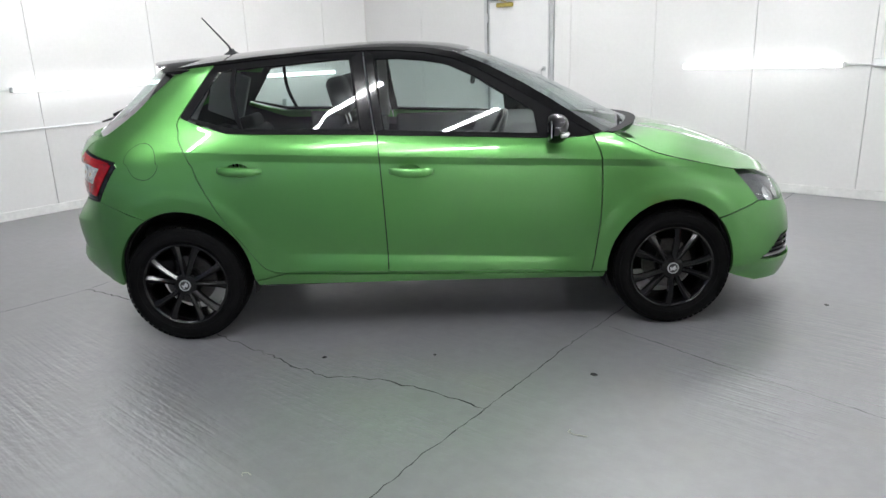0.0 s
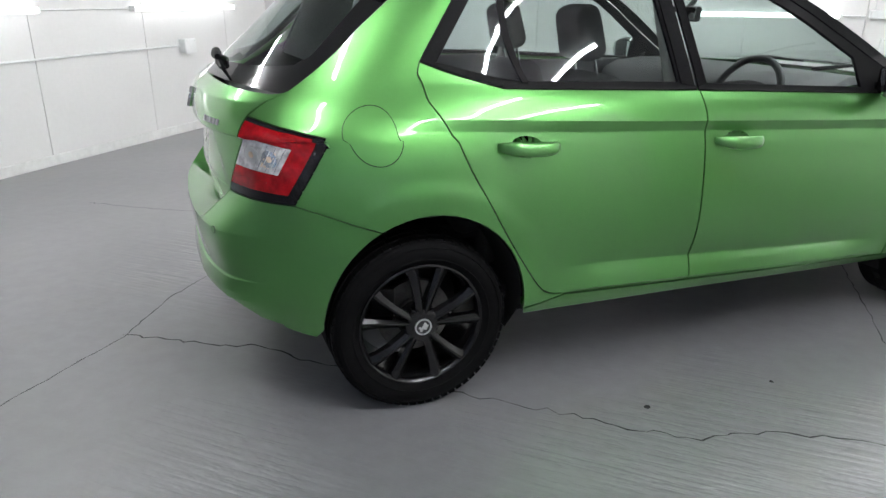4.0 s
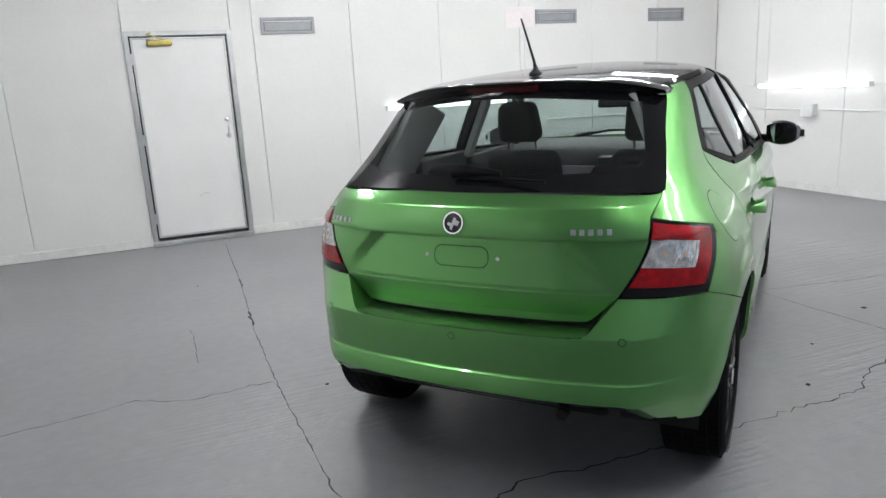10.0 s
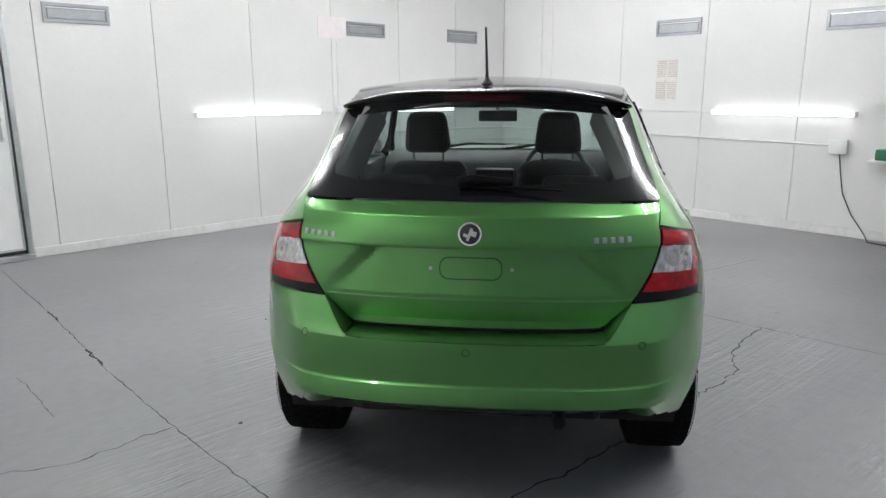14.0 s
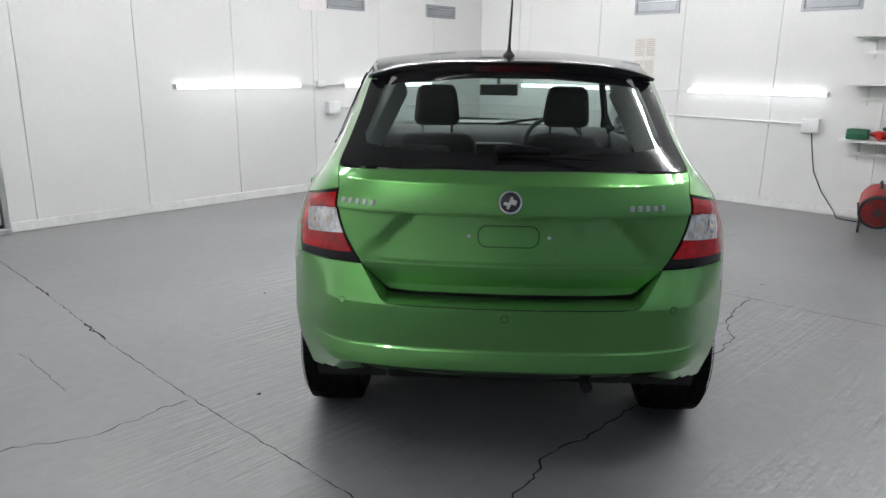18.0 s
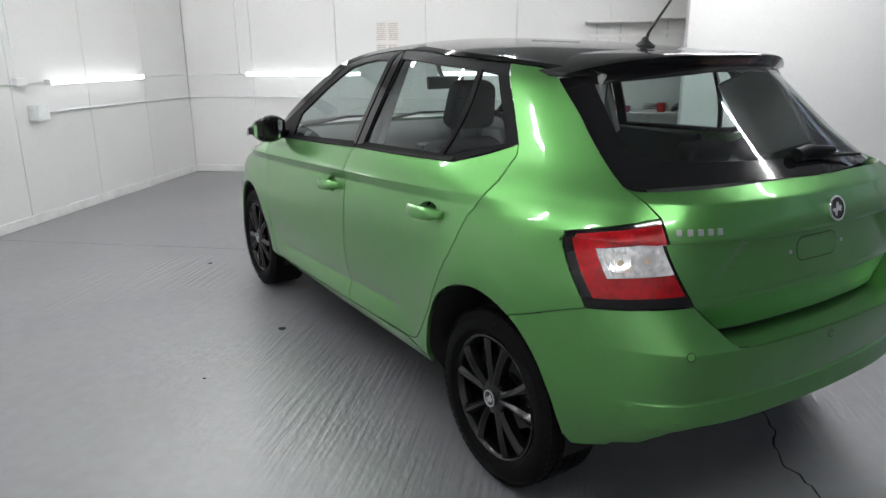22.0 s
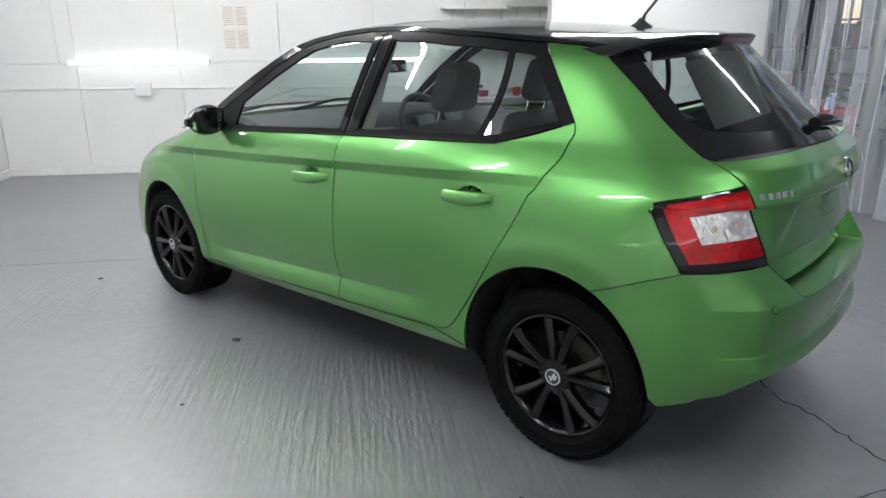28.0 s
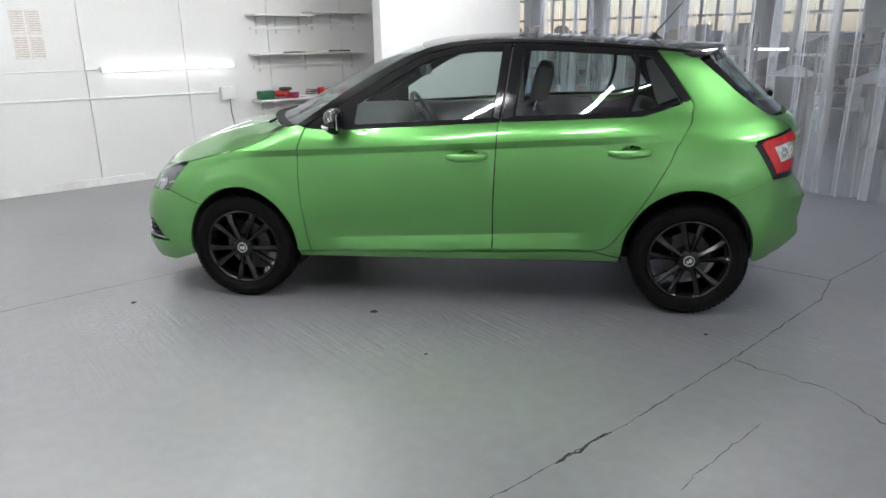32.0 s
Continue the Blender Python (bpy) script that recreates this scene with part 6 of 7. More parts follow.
def handle(x, z, s):
    """A bar handle over a scooped hollow on the door skin."""
    u, v = S(x, z)
    c, a, b = skin(s * u, v), skin(s * (u + 0.01), v), skin(s * u, v + 0.01)
    fx, fz = Vector(a - c).normalized(), Vector(b - c).normalized()
    fx = fx if fx.x > 0 else -fx
    out = fx.cross(fz).normalized()
    out = out if out.y * s < 0 else -out
    fz = out.cross(fx) if out.cross(fx).z > 0 else fx.cross(out)
    m = Matrix(((fx.x, out.x, fz.x, c[0]), (fx.y, out.y, fz.y, c[1]), (fx.z, out.z, fz.z, c[2]), (0, 0, 0, 1)))
    pan = bmesh.new()
    loops = []
    for t, deep in ((1.55, -0.002), (1.25, -0.002), (1.0, -0.003), (0.93, -0.009), (0.78, -0.017), (0.5, -0.021), (0.02, -0.022)):
        loops.append([pan.verts.new(skin(s * (u + 0.058 * t * math.cos(a)), v + 0.034 * t * math.sin(a), "side", deep)) for a in np.linspace(0, 2 * math.pi, 28, endpoint=False)])
    for p, q in zip(loops, loops[1:]):
        for i in range(28):
            pan.faces.new((p[i], p[(i + 1) % 28], q[(i + 1) % 28], q[i]))
    part("handle_hollow", pan, M_PAINT, car, "scooped hollow behind the handle", smooth=60)
    bm = bmesh.new()
    rings_ = []
    for t in np.linspace(-1, 1, 15):
        px, lift = 0.107 * t + 0.008, 0.036 * (1 - abs(t) ** 4) + 0.004
        h, th = 0.0225 * (1 - 0.45 * abs(t) ** 3) * (1 if t < 0.8 else 0.9), 0.010 * (1 - 0.5 * abs(t) ** 4)
        rings_.append([bm.verts.new((px, lift + th * math.sin(q) * 0.9, h * math.cos(q) - 0.010 * (1 - t * t))) for q in np.linspace(0, 2 * math.pi, 12, endpoint=False)])
    for p, q in zip(rings_, rings_[1:]):
        for i in range(12):
            bm.faces.new((p[i], p[(i + 1) % 12], q[(i + 1) % 12], q[i]))
    bm.faces.new(rings_[0]), bm.faces.new(rings_[-1])
    part("door_handle", bm, M_PAINT, car, "green pull handle", smooth=50, m=m)


for s in (1, -1):
    for hx, hz in HANDLES:
        handle(hx, hz, s)

# fuel flap on the right quarter: a round lid in a dark ring
fu, fv = S(-0.150, 0.930)
disc = [(fu + 0.079 * math.cos(a), fv + 0.082 * math.sin(a)) for a in np.linspace(0, 2 * math.pi, 48, endpoint=False)]
rim_ = [(fu + 0.0815 * math.cos(a), fv + 0.0845 * math.sin(a)) for a in np.linspace(0, 2 * math.pi, 48, endpoint=False)]
part("flap_gap", skin_panel(rim_, gap=0, depth=0, off=0.0008, step=0.02), M_DARK, car, "dark gap round the fuel flap", smooth=40)
part("fuel_flap", skin_panel(disc, gap=0, depth=0, off=0.0016, step=0.02), M_PAINT, car, "round green fuel flap", smooth=32)


def on_tail(y, z, kind="tail"):
    """A pose on the tail: x to the viewer's right, y into the car, z up the skin."""
    u, v = Y(abs(y), z, kind)
    u = u if y < 0 else -u
    c, a, b = (Vector(skin(*q, kind)) for q in ((u, v), (u + 0.005, v), (u, v + 0.005)))
    fx, fz = (a - c).normalized(), (b - c).normalized()
    out = fx.cross(fz).normalized()
    out = out if out.x < 0 else -out
    fx = Vector((0, -1, 0)) if abs(fx.y) < 1e-6 else (fx if fx.y < 0 else -fx)
    fz = -(fx.cross(-out)) if (fx.cross(-out)).z < 0 else fx.cross(-out)
    return Matrix(((fx.x, -out.x, fz.x, c.x), (fx.y, -out.y, fz.y, c.y), (fx.z, -out.z, fz.z, c.z), (0, 0, 0, 1)))


emblem = part("tail_emblem", lathe(bmesh.new(), [(0.033, 0.004), (0.033, -0.006), (0.030, -0.008), (0.001, -0.0085)], 40, "y"), M_BLACKP, car, "round black and chrome emblem", smooth=35, m=on_tail(0.012, 0.966))
part("emblem_ring", lathe(bmesh.new(), [(0.031, -0.006), (0.031, -0.011), (0.0365, -0.011), (0.038, -0.004), (0.036, 0.003)], 40, "y", close=True), M_CHROME, emblem, smooth=40)
bm = box(bmesh.new(), -0.005, 0.004, -0.0105, -0.008, -0.022, 0.018, bevel=0.001)
box(bm, 0.004, 0.019, -0.0105, -0.008, -0.004, 0.012, bevel=0.001)
box(bm, -0.018, -0.005, -0.0105, -0.008, -0.014, -0.004, bevel=0.001)
part("emblem_shape", bm, M_PALE, emblem, "plain chrome shape", m=pose(0, 0, 0, 0, 20, 0))
for y0, n, h in ((0.555, 5, 0.018), (-0.372, 5, 0.018)):
    for k in range(n):
        part("badge_bar", boxed(-0.0075, 0.0075, -0.004, 0.002, -h / 2, h / 2, bevel=0.002), M_SILVER, car, "small plain chrome badge bar", m=on_tail(y0 - 0.0255 * k, 0.948))


def tail_ring(y0, y1, z0, z1, r, kind="tail"):
    pts = []
    for cy, cz, a0 in ((y1 - r, z1 - r, 0), (y0 + r, z1 - r, 90), (y0 + r, z0 + r, 180), (y1 - r, z0 + r, 270)):
        for a in np.linspace(a0, a0 + 90, 8):
            y, z = cy + r * math.cos(radians(a)), cz + r * math.sin(radians(a))
            u, v = Y(abs(y), z, kind)
            pts.append((u if y < 0 else -u, v))
    return pts


# the groove is flat: a darker green outline paints its shade
part("plate_groove", skin_panel(tail_ring(-0.088, 0.112, 0.812, 0.884, 0.03), "tail", gap=0, depth=0, off=0.0006, step=0.02), mat("green_groove_shade", (0.02, 0.09, 0.012), 0.5, grain=0.1), car, "painted shade of the groove round the blank plate mount")
part("plate_mount", skin_panel(tail_ring(-0.084, 0.108, 0.816, 0.880, 0.027), "tail", gap=0, depth=0, off=0.0014, step=0.02), M_PAINT, car, "blank green number plate mount", smooth=40)
for y in (-0.118, 0.140):
    part("plate_screw", lathe(bmesh.new(), [(0.006, 0.002), (0.006, -0.003), (0.001, -0.004)], 12, "y"), M_SILVER, car, m=on_tail(y, 0.846))
for y, z in ((0.555, 0.625), (0.020, 0.598), (-0.525, 0.622)):
    part("sensor_ring", lathe(bmesh.new(), [(0.0105, 0.002), (0.0125, -0.0008), (0.0105, -0.001)], 24, "y", close=True), M_DARK, bumper, m=on_tail(y, z, "bumper"))
    part("parking_sensor", lathe(bmesh.new(), [(0.0105, 0.002), (0.0105, -0.001), (0.001, -0.0014)], 24, "y"), M_PAINT, bumper, "green parking sensor", smooth=30, m=on_tail(y, z, "bumper"))

# rear wiper
wm = on_tail(0.045, 1.098)
bm = tube(bmesh.new(), [(-0.012, -0.016, 0.0), (0.04, -0.026, 0.006), (0.16, -0.022, 0.000)], [0.020, 0.017, 0.010], 12)
wip = part("wiper_arm", bm, M_SATIN, car, "black rear wiper arm", smooth=50, m=wm)
part("wiper_blade", tube(bmesh.new(), [(0.02, -0.010, -0.008), (0.17, -0.010, -0.014), (0.31, -0.004, -0.016)], [0.006, 0.007, 0.004], 8), M_SATIN, wip, "black wiper blade", smooth=50)


# door mirrors
def mirror(s):
    bm = bmesh.new()
    rows = []
    for t in np.linspace(0, 1, 11):
        k = math.sin(math.pi * min(1, 0.12 + t * 0.95)) ** 0.45 if t < 0.999 else 0.25
        y = 0.78 + 0.195 * t
        hz, hx, cz, cx = 0.070 * k, 0.066 * k, 1.034 - 0.004 * t, 1.868 - 0.025 * t
        ring_ = []
        for q in np.linspace(0, 2 * math.pi, 20, endpoint=False):
            dx, dz = math.cos(q), math.sin(q)
            dx = dx if dx > 0 else -min(0.62, abs(dx))
            ring_.append(bm.verts.new((cx + hx * dx, -s * y, cz + hz * math.copysign(abs(dz) ** 0.75, dz))))
        rows.append(ring_)
    for a, b in zip(rows, rows[1:]):
        for i in range(20):
            bm.faces.new((a[i], a[(i + 1) % 20], b[(i + 1) % 20], b[i]))
    bm.faces.new(rows[0]), bm.faces.new(rows[-1])
    body = part("door_mirror", bm, M_GLOSS, car, "gloss black door mirror", smooth=45)
    g = bmesh.new()
    pts = [(0.012, 0.012), (0.010, 0.045), (0.03, 0.052), (0.15, 0.046), (0.165, 0.03), (0.16, -0.03), (0.13, -0.045), (0.03, -0.045)]
    f = [g.verts.new((1.868 - 0.0435 - 0.10 * a * 0.14, -s * (0.79 + a), 1.030 + b)) for a, b in pts]
    k = [g.verts.new((1.868 - 0.039 - 0.10 * a * 0.14, -s * (0.79 + a), 1.030 + b)) for a, b in pts]
    g.faces.new(f)
    for i in range(len(f)):
        g.faces.new((f[i], f[(i + 1) % len(f)], k[(i + 1) % len(f)], k[i]))
    part("mirror_glass", g, M_MIRROR, body, "mirror glass")
    part("mirror_foot", tube(bmesh.new(), [(1.90, -s * 0.735, 0.995), (1.885, -s * 0.78, 1.0), (1.870, -s * 0.83, 1.005)], [0.03, 0.024, 0.026], 10), M_SATIN, body, "black mirror foot", smooth=50)
    part("side_repeater", tube(bmesh.new(), [(1.905, -s * 0.93, 1.015), (1.885, -s * 0.966, 1.012), (1.865, -s * 0.972, 1.010)], [0.008, 0.011, 0.008], 8), M_WHITELENS, body, "clear side repeater lens", smooth=50)


mirror(1)
mirror(-1)

# ---- the car: inside ----
def cushion(bm, x0, x1, y0, y1, z0, z1, r=0.05):
    return box(bm, x0, x1, y0, y1, z0, z1, bevel=r, seg=4)


def seat(y):
    tilt = pose(0.97, y, 0.50, 0, -14, 0)
    s = part("front_seat", cushion(bmesh.new(), 0.92, 1.45, y - 0.25, y + 0.25, 0.36, 0.53), M_CLOTH, car, "dark cloth front seat", smooth=40)
    bm = cushion(bmesh.new(), -0.08, 0.06, -0.23, 0.23, 0.0, 0.56, 0.055)
    for q in bm.verts:
        k = max(0, (q.co.z - 0.25) / 0.31)
        q.co.y *= 1 - 0.22 * k * k
    b = part("seat_back", bm, M_CLOTH, s, "dark cloth seat back", smooth=40, m=tilt)
    bm = cushion(bmesh.new(), -0.055, 0.05, -0.118, 0.118, 0.615, 0.815, 0.04)
    for q in bm.verts:
        k = (q.co.z - 0.615) / 0.20
        q.co.y *= 1.0 - 0.20 * clamp(k) ** 1.3 - 0.10 * max(0, 0.25 - k)
    part("headrest", bm, M_CLOTH, s, "dark cloth headrest", smooth=40, m=tilt)
    for d in (-0.075, 0.075):
        part("headrest_post", tube(bmesh.new(), [(0, d, 0.53), (0, d, 0.645)], 0.006, 8), M_CHROME, s, "chrome post", m=tilt)


seat(-0.325)
seat(0.325)
bench = part("rear_seat", cushion(bmesh.new(), 0.28, 0.78, -0.60, 0.60, 0.40, 0.56), M_CLOTH, car, "dark cloth rear bench", smooth=40)
for y0, y1 in ((-0.60, -0.06), (-0.05, 0.60)):
    part("bench_back", cushion(bmesh.new(), -0.07, 0.07, y0, y1, 0.0, 0.47), M_CLOTH, bench, smooth=40, m=pose(0.27, 0, 0.53, 0, -16, 0))
for y in (-0.36, 0.36):
    bm = cushion(bmesh.new(), -0.05, 0.05, y - 0.13, y + 0.13, 0.46, 0.545, 0.03)
    part("low_headrest", bm, M_CLOTH, bench, smooth=40, m=pose(0.27, 0, 0.53, 0, -16, 0))
part("parcel_shelf", cushion(bmesh.new(), -0.46, 0.14, -0.53, 0.53, 0.955, 0.975, 0.008), M_DASH, car, "dark parcel shelf")
bm = bmesh.new()
rows = []
for y in np.linspace(-0.70, 0.70, 29):
    hump = 0.035 * math.exp(-((y + 0.36) / 0.16) ** 2)
    b = 0.06 * (y / 0.7) ** 2
    rows.append([bm.verts.new((x - b, y, z)) for x, z in ((1.62, 0.45), (1.60, 0.70), (1.62, 0.86), (1.66, 0.955 + hump), (1.74, 0.990 + hump), (1.90, 1.005 + hump * 0.5), (2.15, 0.998), (2.30, 0.985), (2.38, 0.93))])
for a, b in zip(rows, rows[1:]):
    for i in range(8):
        bm.faces.new((a[i], a[i + 1], b[i + 1], b[i]))
dash = part("dashboard", bm, M_DASH, car, "dark grey dashboard", smooth=45)
part("dash_strip", boxed(1.585, 1.60, 0.12, 0.62, 0.80, 0.87, bevel=0.005), M_SILVER, dash, "satin silver dashboard strip")
part("console", boxed(1.56, 1.64, -0.11, 0.13, 0.62, 0.93, bevel=0.02), M_BLACKP, dash, "black centre console", smooth=40)
for y0, y1 in ((-0.10, 0.005), (0.02, 0.12)):
    v_ = part("air_vent", boxed(1.548, 1.57, y0, y1, 0.885, 0.925, bevel=0.004), M_SATIN, dash, "black air vent")
    for k in range(3):
        part("vent_fin", boxed(1.544, 1.552, y0 + 0.006, y1 - 0.006, 0.892 + 0.011 * k, 0.896 + 0.011 * k), M_DASH, v_)
part("radio_screen", boxed(1.546, 1.57, -0.07, 0.09, 0.79, 0.865, bevel=0.004), M_GLOSS, dash, "black radio screen")
sw = pose(1.60, -0.36, 0.915, 0, -66, 0)
wheel_rim = part("steering_wheel", tube(bmesh.new(), [(0.182 * math.cos(a), 0.182 * math.sin(a), 0) for a in np.linspace(0, 2 * math.pi, 40, endpoint=False)], 0.015, 10, closed=True), M_BLACKP, car, "black steering wheel", smooth=60, m=sw)
part("airbag_cover", boxed(-0.07, 0.06, -0.075, 0.075, -0.03, 0.022, bevel=0.02), M_BLACKP, wheel_rim, smooth=40)
for a in (90, 270, 180):
    part("wheel_spoke", boxed(0.05, 0.175, -0.016, 0.016, -0.012, 0.006, bevel=0.005), M_SILVER if a == 180 else M_BLACKP, wheel_rim, m=pose(0, 0, 0, 0, 0, a))
rv = part("rear_view_mirror", boxed(-0.014, 0.014, -0.115, 0.115, -0.033, 0.033, bevel=0.012), M_BLACKP, car, "black rear view mirror", smooth=40, m=pose(1.52, -0.005, 1.252, 0, 8, 0))
part("mirror_glass", boxed(-0.017, -0.0145, -0.105, 0.105, -0.026, 0.026), M_MIRROR, rv)
part("mirror_stem", tube(bmesh.new(), [(0.01, 0, 0.01), (0.05, 0, 0.06), (0.07, 0, 0.11)], 0.012, 8), M_BLACKP, rv)
for s in (-1, 1):
    for x0, x1, zt in ((0.45, 0.98, 1.035), (1.04, 1.72, 1.0)):
        bm = cushion(bmesh.new(), x0, x1, -0.02, 0.02, 0.36, zt, 0.015)
        d = part("door_lining", bm, M_DASH, car, "dark door lining", smooth=40, m=pose(0, s * 0.735, 0))
        part("arm_rest", cushion(bmesh.new(), x0 + 0.1, x1 - 0.08, -0.03, 0.03, 0.72, 0.77, 0.012), M_DASH, d, smooth=40, m=pose(0, -s * 0.04, 0))
        part("inner_handle", tube(bmesh.new(), [(x1 - 0.20, -s * 0.03, 0.86), (x1 - 0.17, -s * 0.04, 0.865), (x1 - 0.11, -s * 0.035, 0.86)], 0.008, 8), M_CHROME, d, "chrome inner handle")
    part("pillar_trim", boxed(-0.03, 0.03, -0.02, 0.02, 0.0, 0.42, bevel=0.01), M_HEAD, car, "grey pillar trim", m=pose(0.965, s * 0.705, 1.0, s * 23, 0, 0))
    part("rear_pillar_trim", boxed(-0.16, 0.08, -0.015, 0.015, 0.0, 0.34, bevel=0.01), M_HEAD, car, "grey rear pillar trim", m=pose(-0.05, s * 0.555, 1.02, s * 24, 22, 0))
part("cabin_floor", boxed(0.30, 2.0, -0.68, 0.68, 0.30, 0.36, bevel=0.02), M_CLOTH, car, "dark carpet")
part("boot_floor", boxed(-0.48, 0.30, -0.55, 0.55, 0.50, 0.56, bevel=0.01), M_CLOTH, car, "dark boot carpet")
part("firewall", boxed(2.02, 2.06, -0.70, 0.70, 0.30, 0.93), M_TRIM, car, "dark bulkhead")
# wiper arms at the foot of the screen
for y0, y1 in ((0.50, -0.05), (-0.02, -0.56)):
    part("front_wiper", tube(bmesh.new(), [(2.36, y0, 0.985), (2.30, (y0 + y1) / 2, 1.03), (2.25, y1, 1.03)], [0.012, 0.008, 0.005], 8), M_SATIN, car, "black windscreen wiper", smooth=50)


# ---- the workshop beyond the curtain ----
M_HALLWALL = mat("old_workshop_wall", (0.30, 0.29, 0.29), 0.8, grain=0.08, grain_size=4, stain=0.25, stain_size=0.7)
M_STEEL = mat("painted_steel", (0.12, 0.12, 0.13), 0.5, 0.3, grain=0.15, stain=0.2, stain_size=3)
M_ROOFING = mat("dark_roof_sheet", (0.16, 0.15, 0.16), 0.7, grain=0.1, stain=0.2, stain_size=1.0)
M_LADDER = mat("dull_ladder_metal", (0.45, 0.45, 0.46), 0.4, 0.8, grain=0.1, grain_size=40)
HALL_S, HALL_W, HALL_E, HALL_TOP = -13.5, -12.0, 17.0, 5.6


def hall():
    w = thing("wall_workshop", "dim workshop end wall with tall bright windows", "wall", m=ROOM, kind="structure")
    part("low_wall", boxed(HALL_W, HALL_E, HALL_S - 0.2, HALL_S, 0, 1.45), M_HALLWALL, w)
    part("high_wall", boxed(HALL_W, HALL_E, HALL_S - 0.2, HALL_S, 4.3, HALL_TOP), M_HALLWALL, w)
    x = HALL_W
    while x < HALL_E:
        part("pier", boxed(x, x + 0.7, HALL_S - 0.2, HALL_S, 1.45, 4.3), M_HALLWALL, w)
        for k in (1.15, 1.6, 2.05):
            part("glazing_bar", boxed(x + k, x + k + 0.06, HALL_S - 0.12, HALL_S - 0.06, 1.45, 4.3), M_STEEL, w)
        for z in (1.85, 2.45, 3.2):
            part("glazing_bar", boxed(x + 0.7, x + 2.5, HALL_S - 0.12, HALL_S - 0.06, z, z + 0.06), M_STEEL, w)
        x += 2.5
    for name, a in (("wall_workshop_west", HALL_W), ("wall_workshop_east", HALL_E)):
        tagged(new(name, mesh_of(name, boxed(a - 0.1, a + 0.1, HALL_S, SOUTH - 0.14, 0, HALL_TOP), M_HALLWALL)), "dim plain workshop side wall", "wall", kind="structure").matrix_world = ROOM
    for i, (y0, y1) in enumerate(((HALL_S, -11.0), (-9.6, -7.4), (-6.0, SOUTH))):
        tagged(new("roof_workshop", mesh_of("roof_workshop", boxed(HALL_W, HALL_E, y0, y1, HALL_TOP, HALL_TOP + 0.1), M_ROOFING)), "dark workshop roof sheeting between roof lights", "roof", kind="structure").matrix_world = ROOM
    for a, b in ((HALL_W, WEST - 0.14), (EAST + 0.14, HALL_E)):
        tagged(new("wall_workshop_north", mesh_of("wall_workshop_north", boxed(a, b, SOUTH - 0.12, SOUTH, 0, HALL_TOP), M_HALLWALL)), "dim plain workshop wall", "wall", kind="structure").matrix_world = ROOM
    tagged(new("wall_workshop_head", mesh_of("wall_workshop_head", boxed(WEST - 0.14, EAST + 0.14, SOUTH - 0.12, SOUTH, TOP + 0.1, HALL_TOP), M_HALLWALL)), "dim plain workshop wall above the booth", "wall", kind="structure").matrix_world = ROOM


hall()
HUES = [(0.22, 0.02, 0.02), (0.02, 0.03, 0.10), (0.10, 0.09, 0.08), (0.03, 0.03, 0.035), (0.30, 0.28, 0.24), (0.02, 0.06, 0.07), (0.18, 0.09, 0.02), (0.5, 0.5, 0.52), (0.04, 0.08, 0.03)]
M_GOODS = [mat(f"stored_goods_{'abcdefghi'[i]}", c, 0.5, grain=0.15, grain_size=12, stain=0.1, stain_size=5) for i, c in enumerate(HUES)]


def rack(x, y, turn, seed, w=1.8, h=1.45):
    r = thing("storage_rack", "tall steel storage rack packed with boxes and cans", "rack", "workshop racks", rm(x, y, 0, turn))
    for px in (0, w - 0.04):
        for py in (0, 0.46):
            part("post", boxed(px, px + 0.04, py, py + 0.04, 0, h), M_STEEL, r)
    rnd = random.Random(seed)
    for k in range(4):
        z = 0.12 + k * (h - 0.35) / 3
        part("shelf", boxed(0, w, 0, 0.5, z, z + 0.03), M_STEEL, r)
    for k in range(4):
        z = 0.15 + k * (h - 0.35) / 3
        a = 0.06
        while a < w - 0.3:
            bw, bh, bd = rnd.uniform(0.10, 0.32), rnd.uniform(0.12, 0.36), rnd.uniform(0.2, 0.4)
            if rnd.random() < 0.85:
                if rnd.random() < 0.4:
                    o = tagged(new("can", mesh_of("can", lathe(bmesh.new(), [(0.001, 0), (bw / 2.4, 0), (bw / 2.4, bh * 0.85), (bw / 4, bh), (0.001, bh)], 14), rnd.choice(M_GOODS), 40)), "round can standing on a workshop rack", "can", "goods on the racks")
                    o.matrix_world = rm(x, y, 0, turn) @ pose(a + bw / 2, 0.22, z)
                else:
                    o = tagged(new("box", mesh_of("box", boxed(0, bw, 0, bd, 0, bh, bevel=0.006, seg=1), rnd.choice(M_GOODS))), "packed box standing on a workshop rack", "box", "goods on the racks")
                    o.matrix_world = rm(x, y, 0, turn) @ pose(a, 0.05, z, 0, 0, rnd.uniform(-3, 3))
            a += bw + rnd.uniform(0.02, 0.12)


for i, (x, y, turn) in enumerate(((6.0, -6.6, 8), (3.6, -8.6, -4), (8.2, -6.2, -6), (5.6, -9.4, 3), (1.2, -10.2, 4), (8.2, -10.2, 8), (-1.6, -9.6, 0), (-4.2, -9.8, 0))):
    rack(x, y, turn, 10 + i)


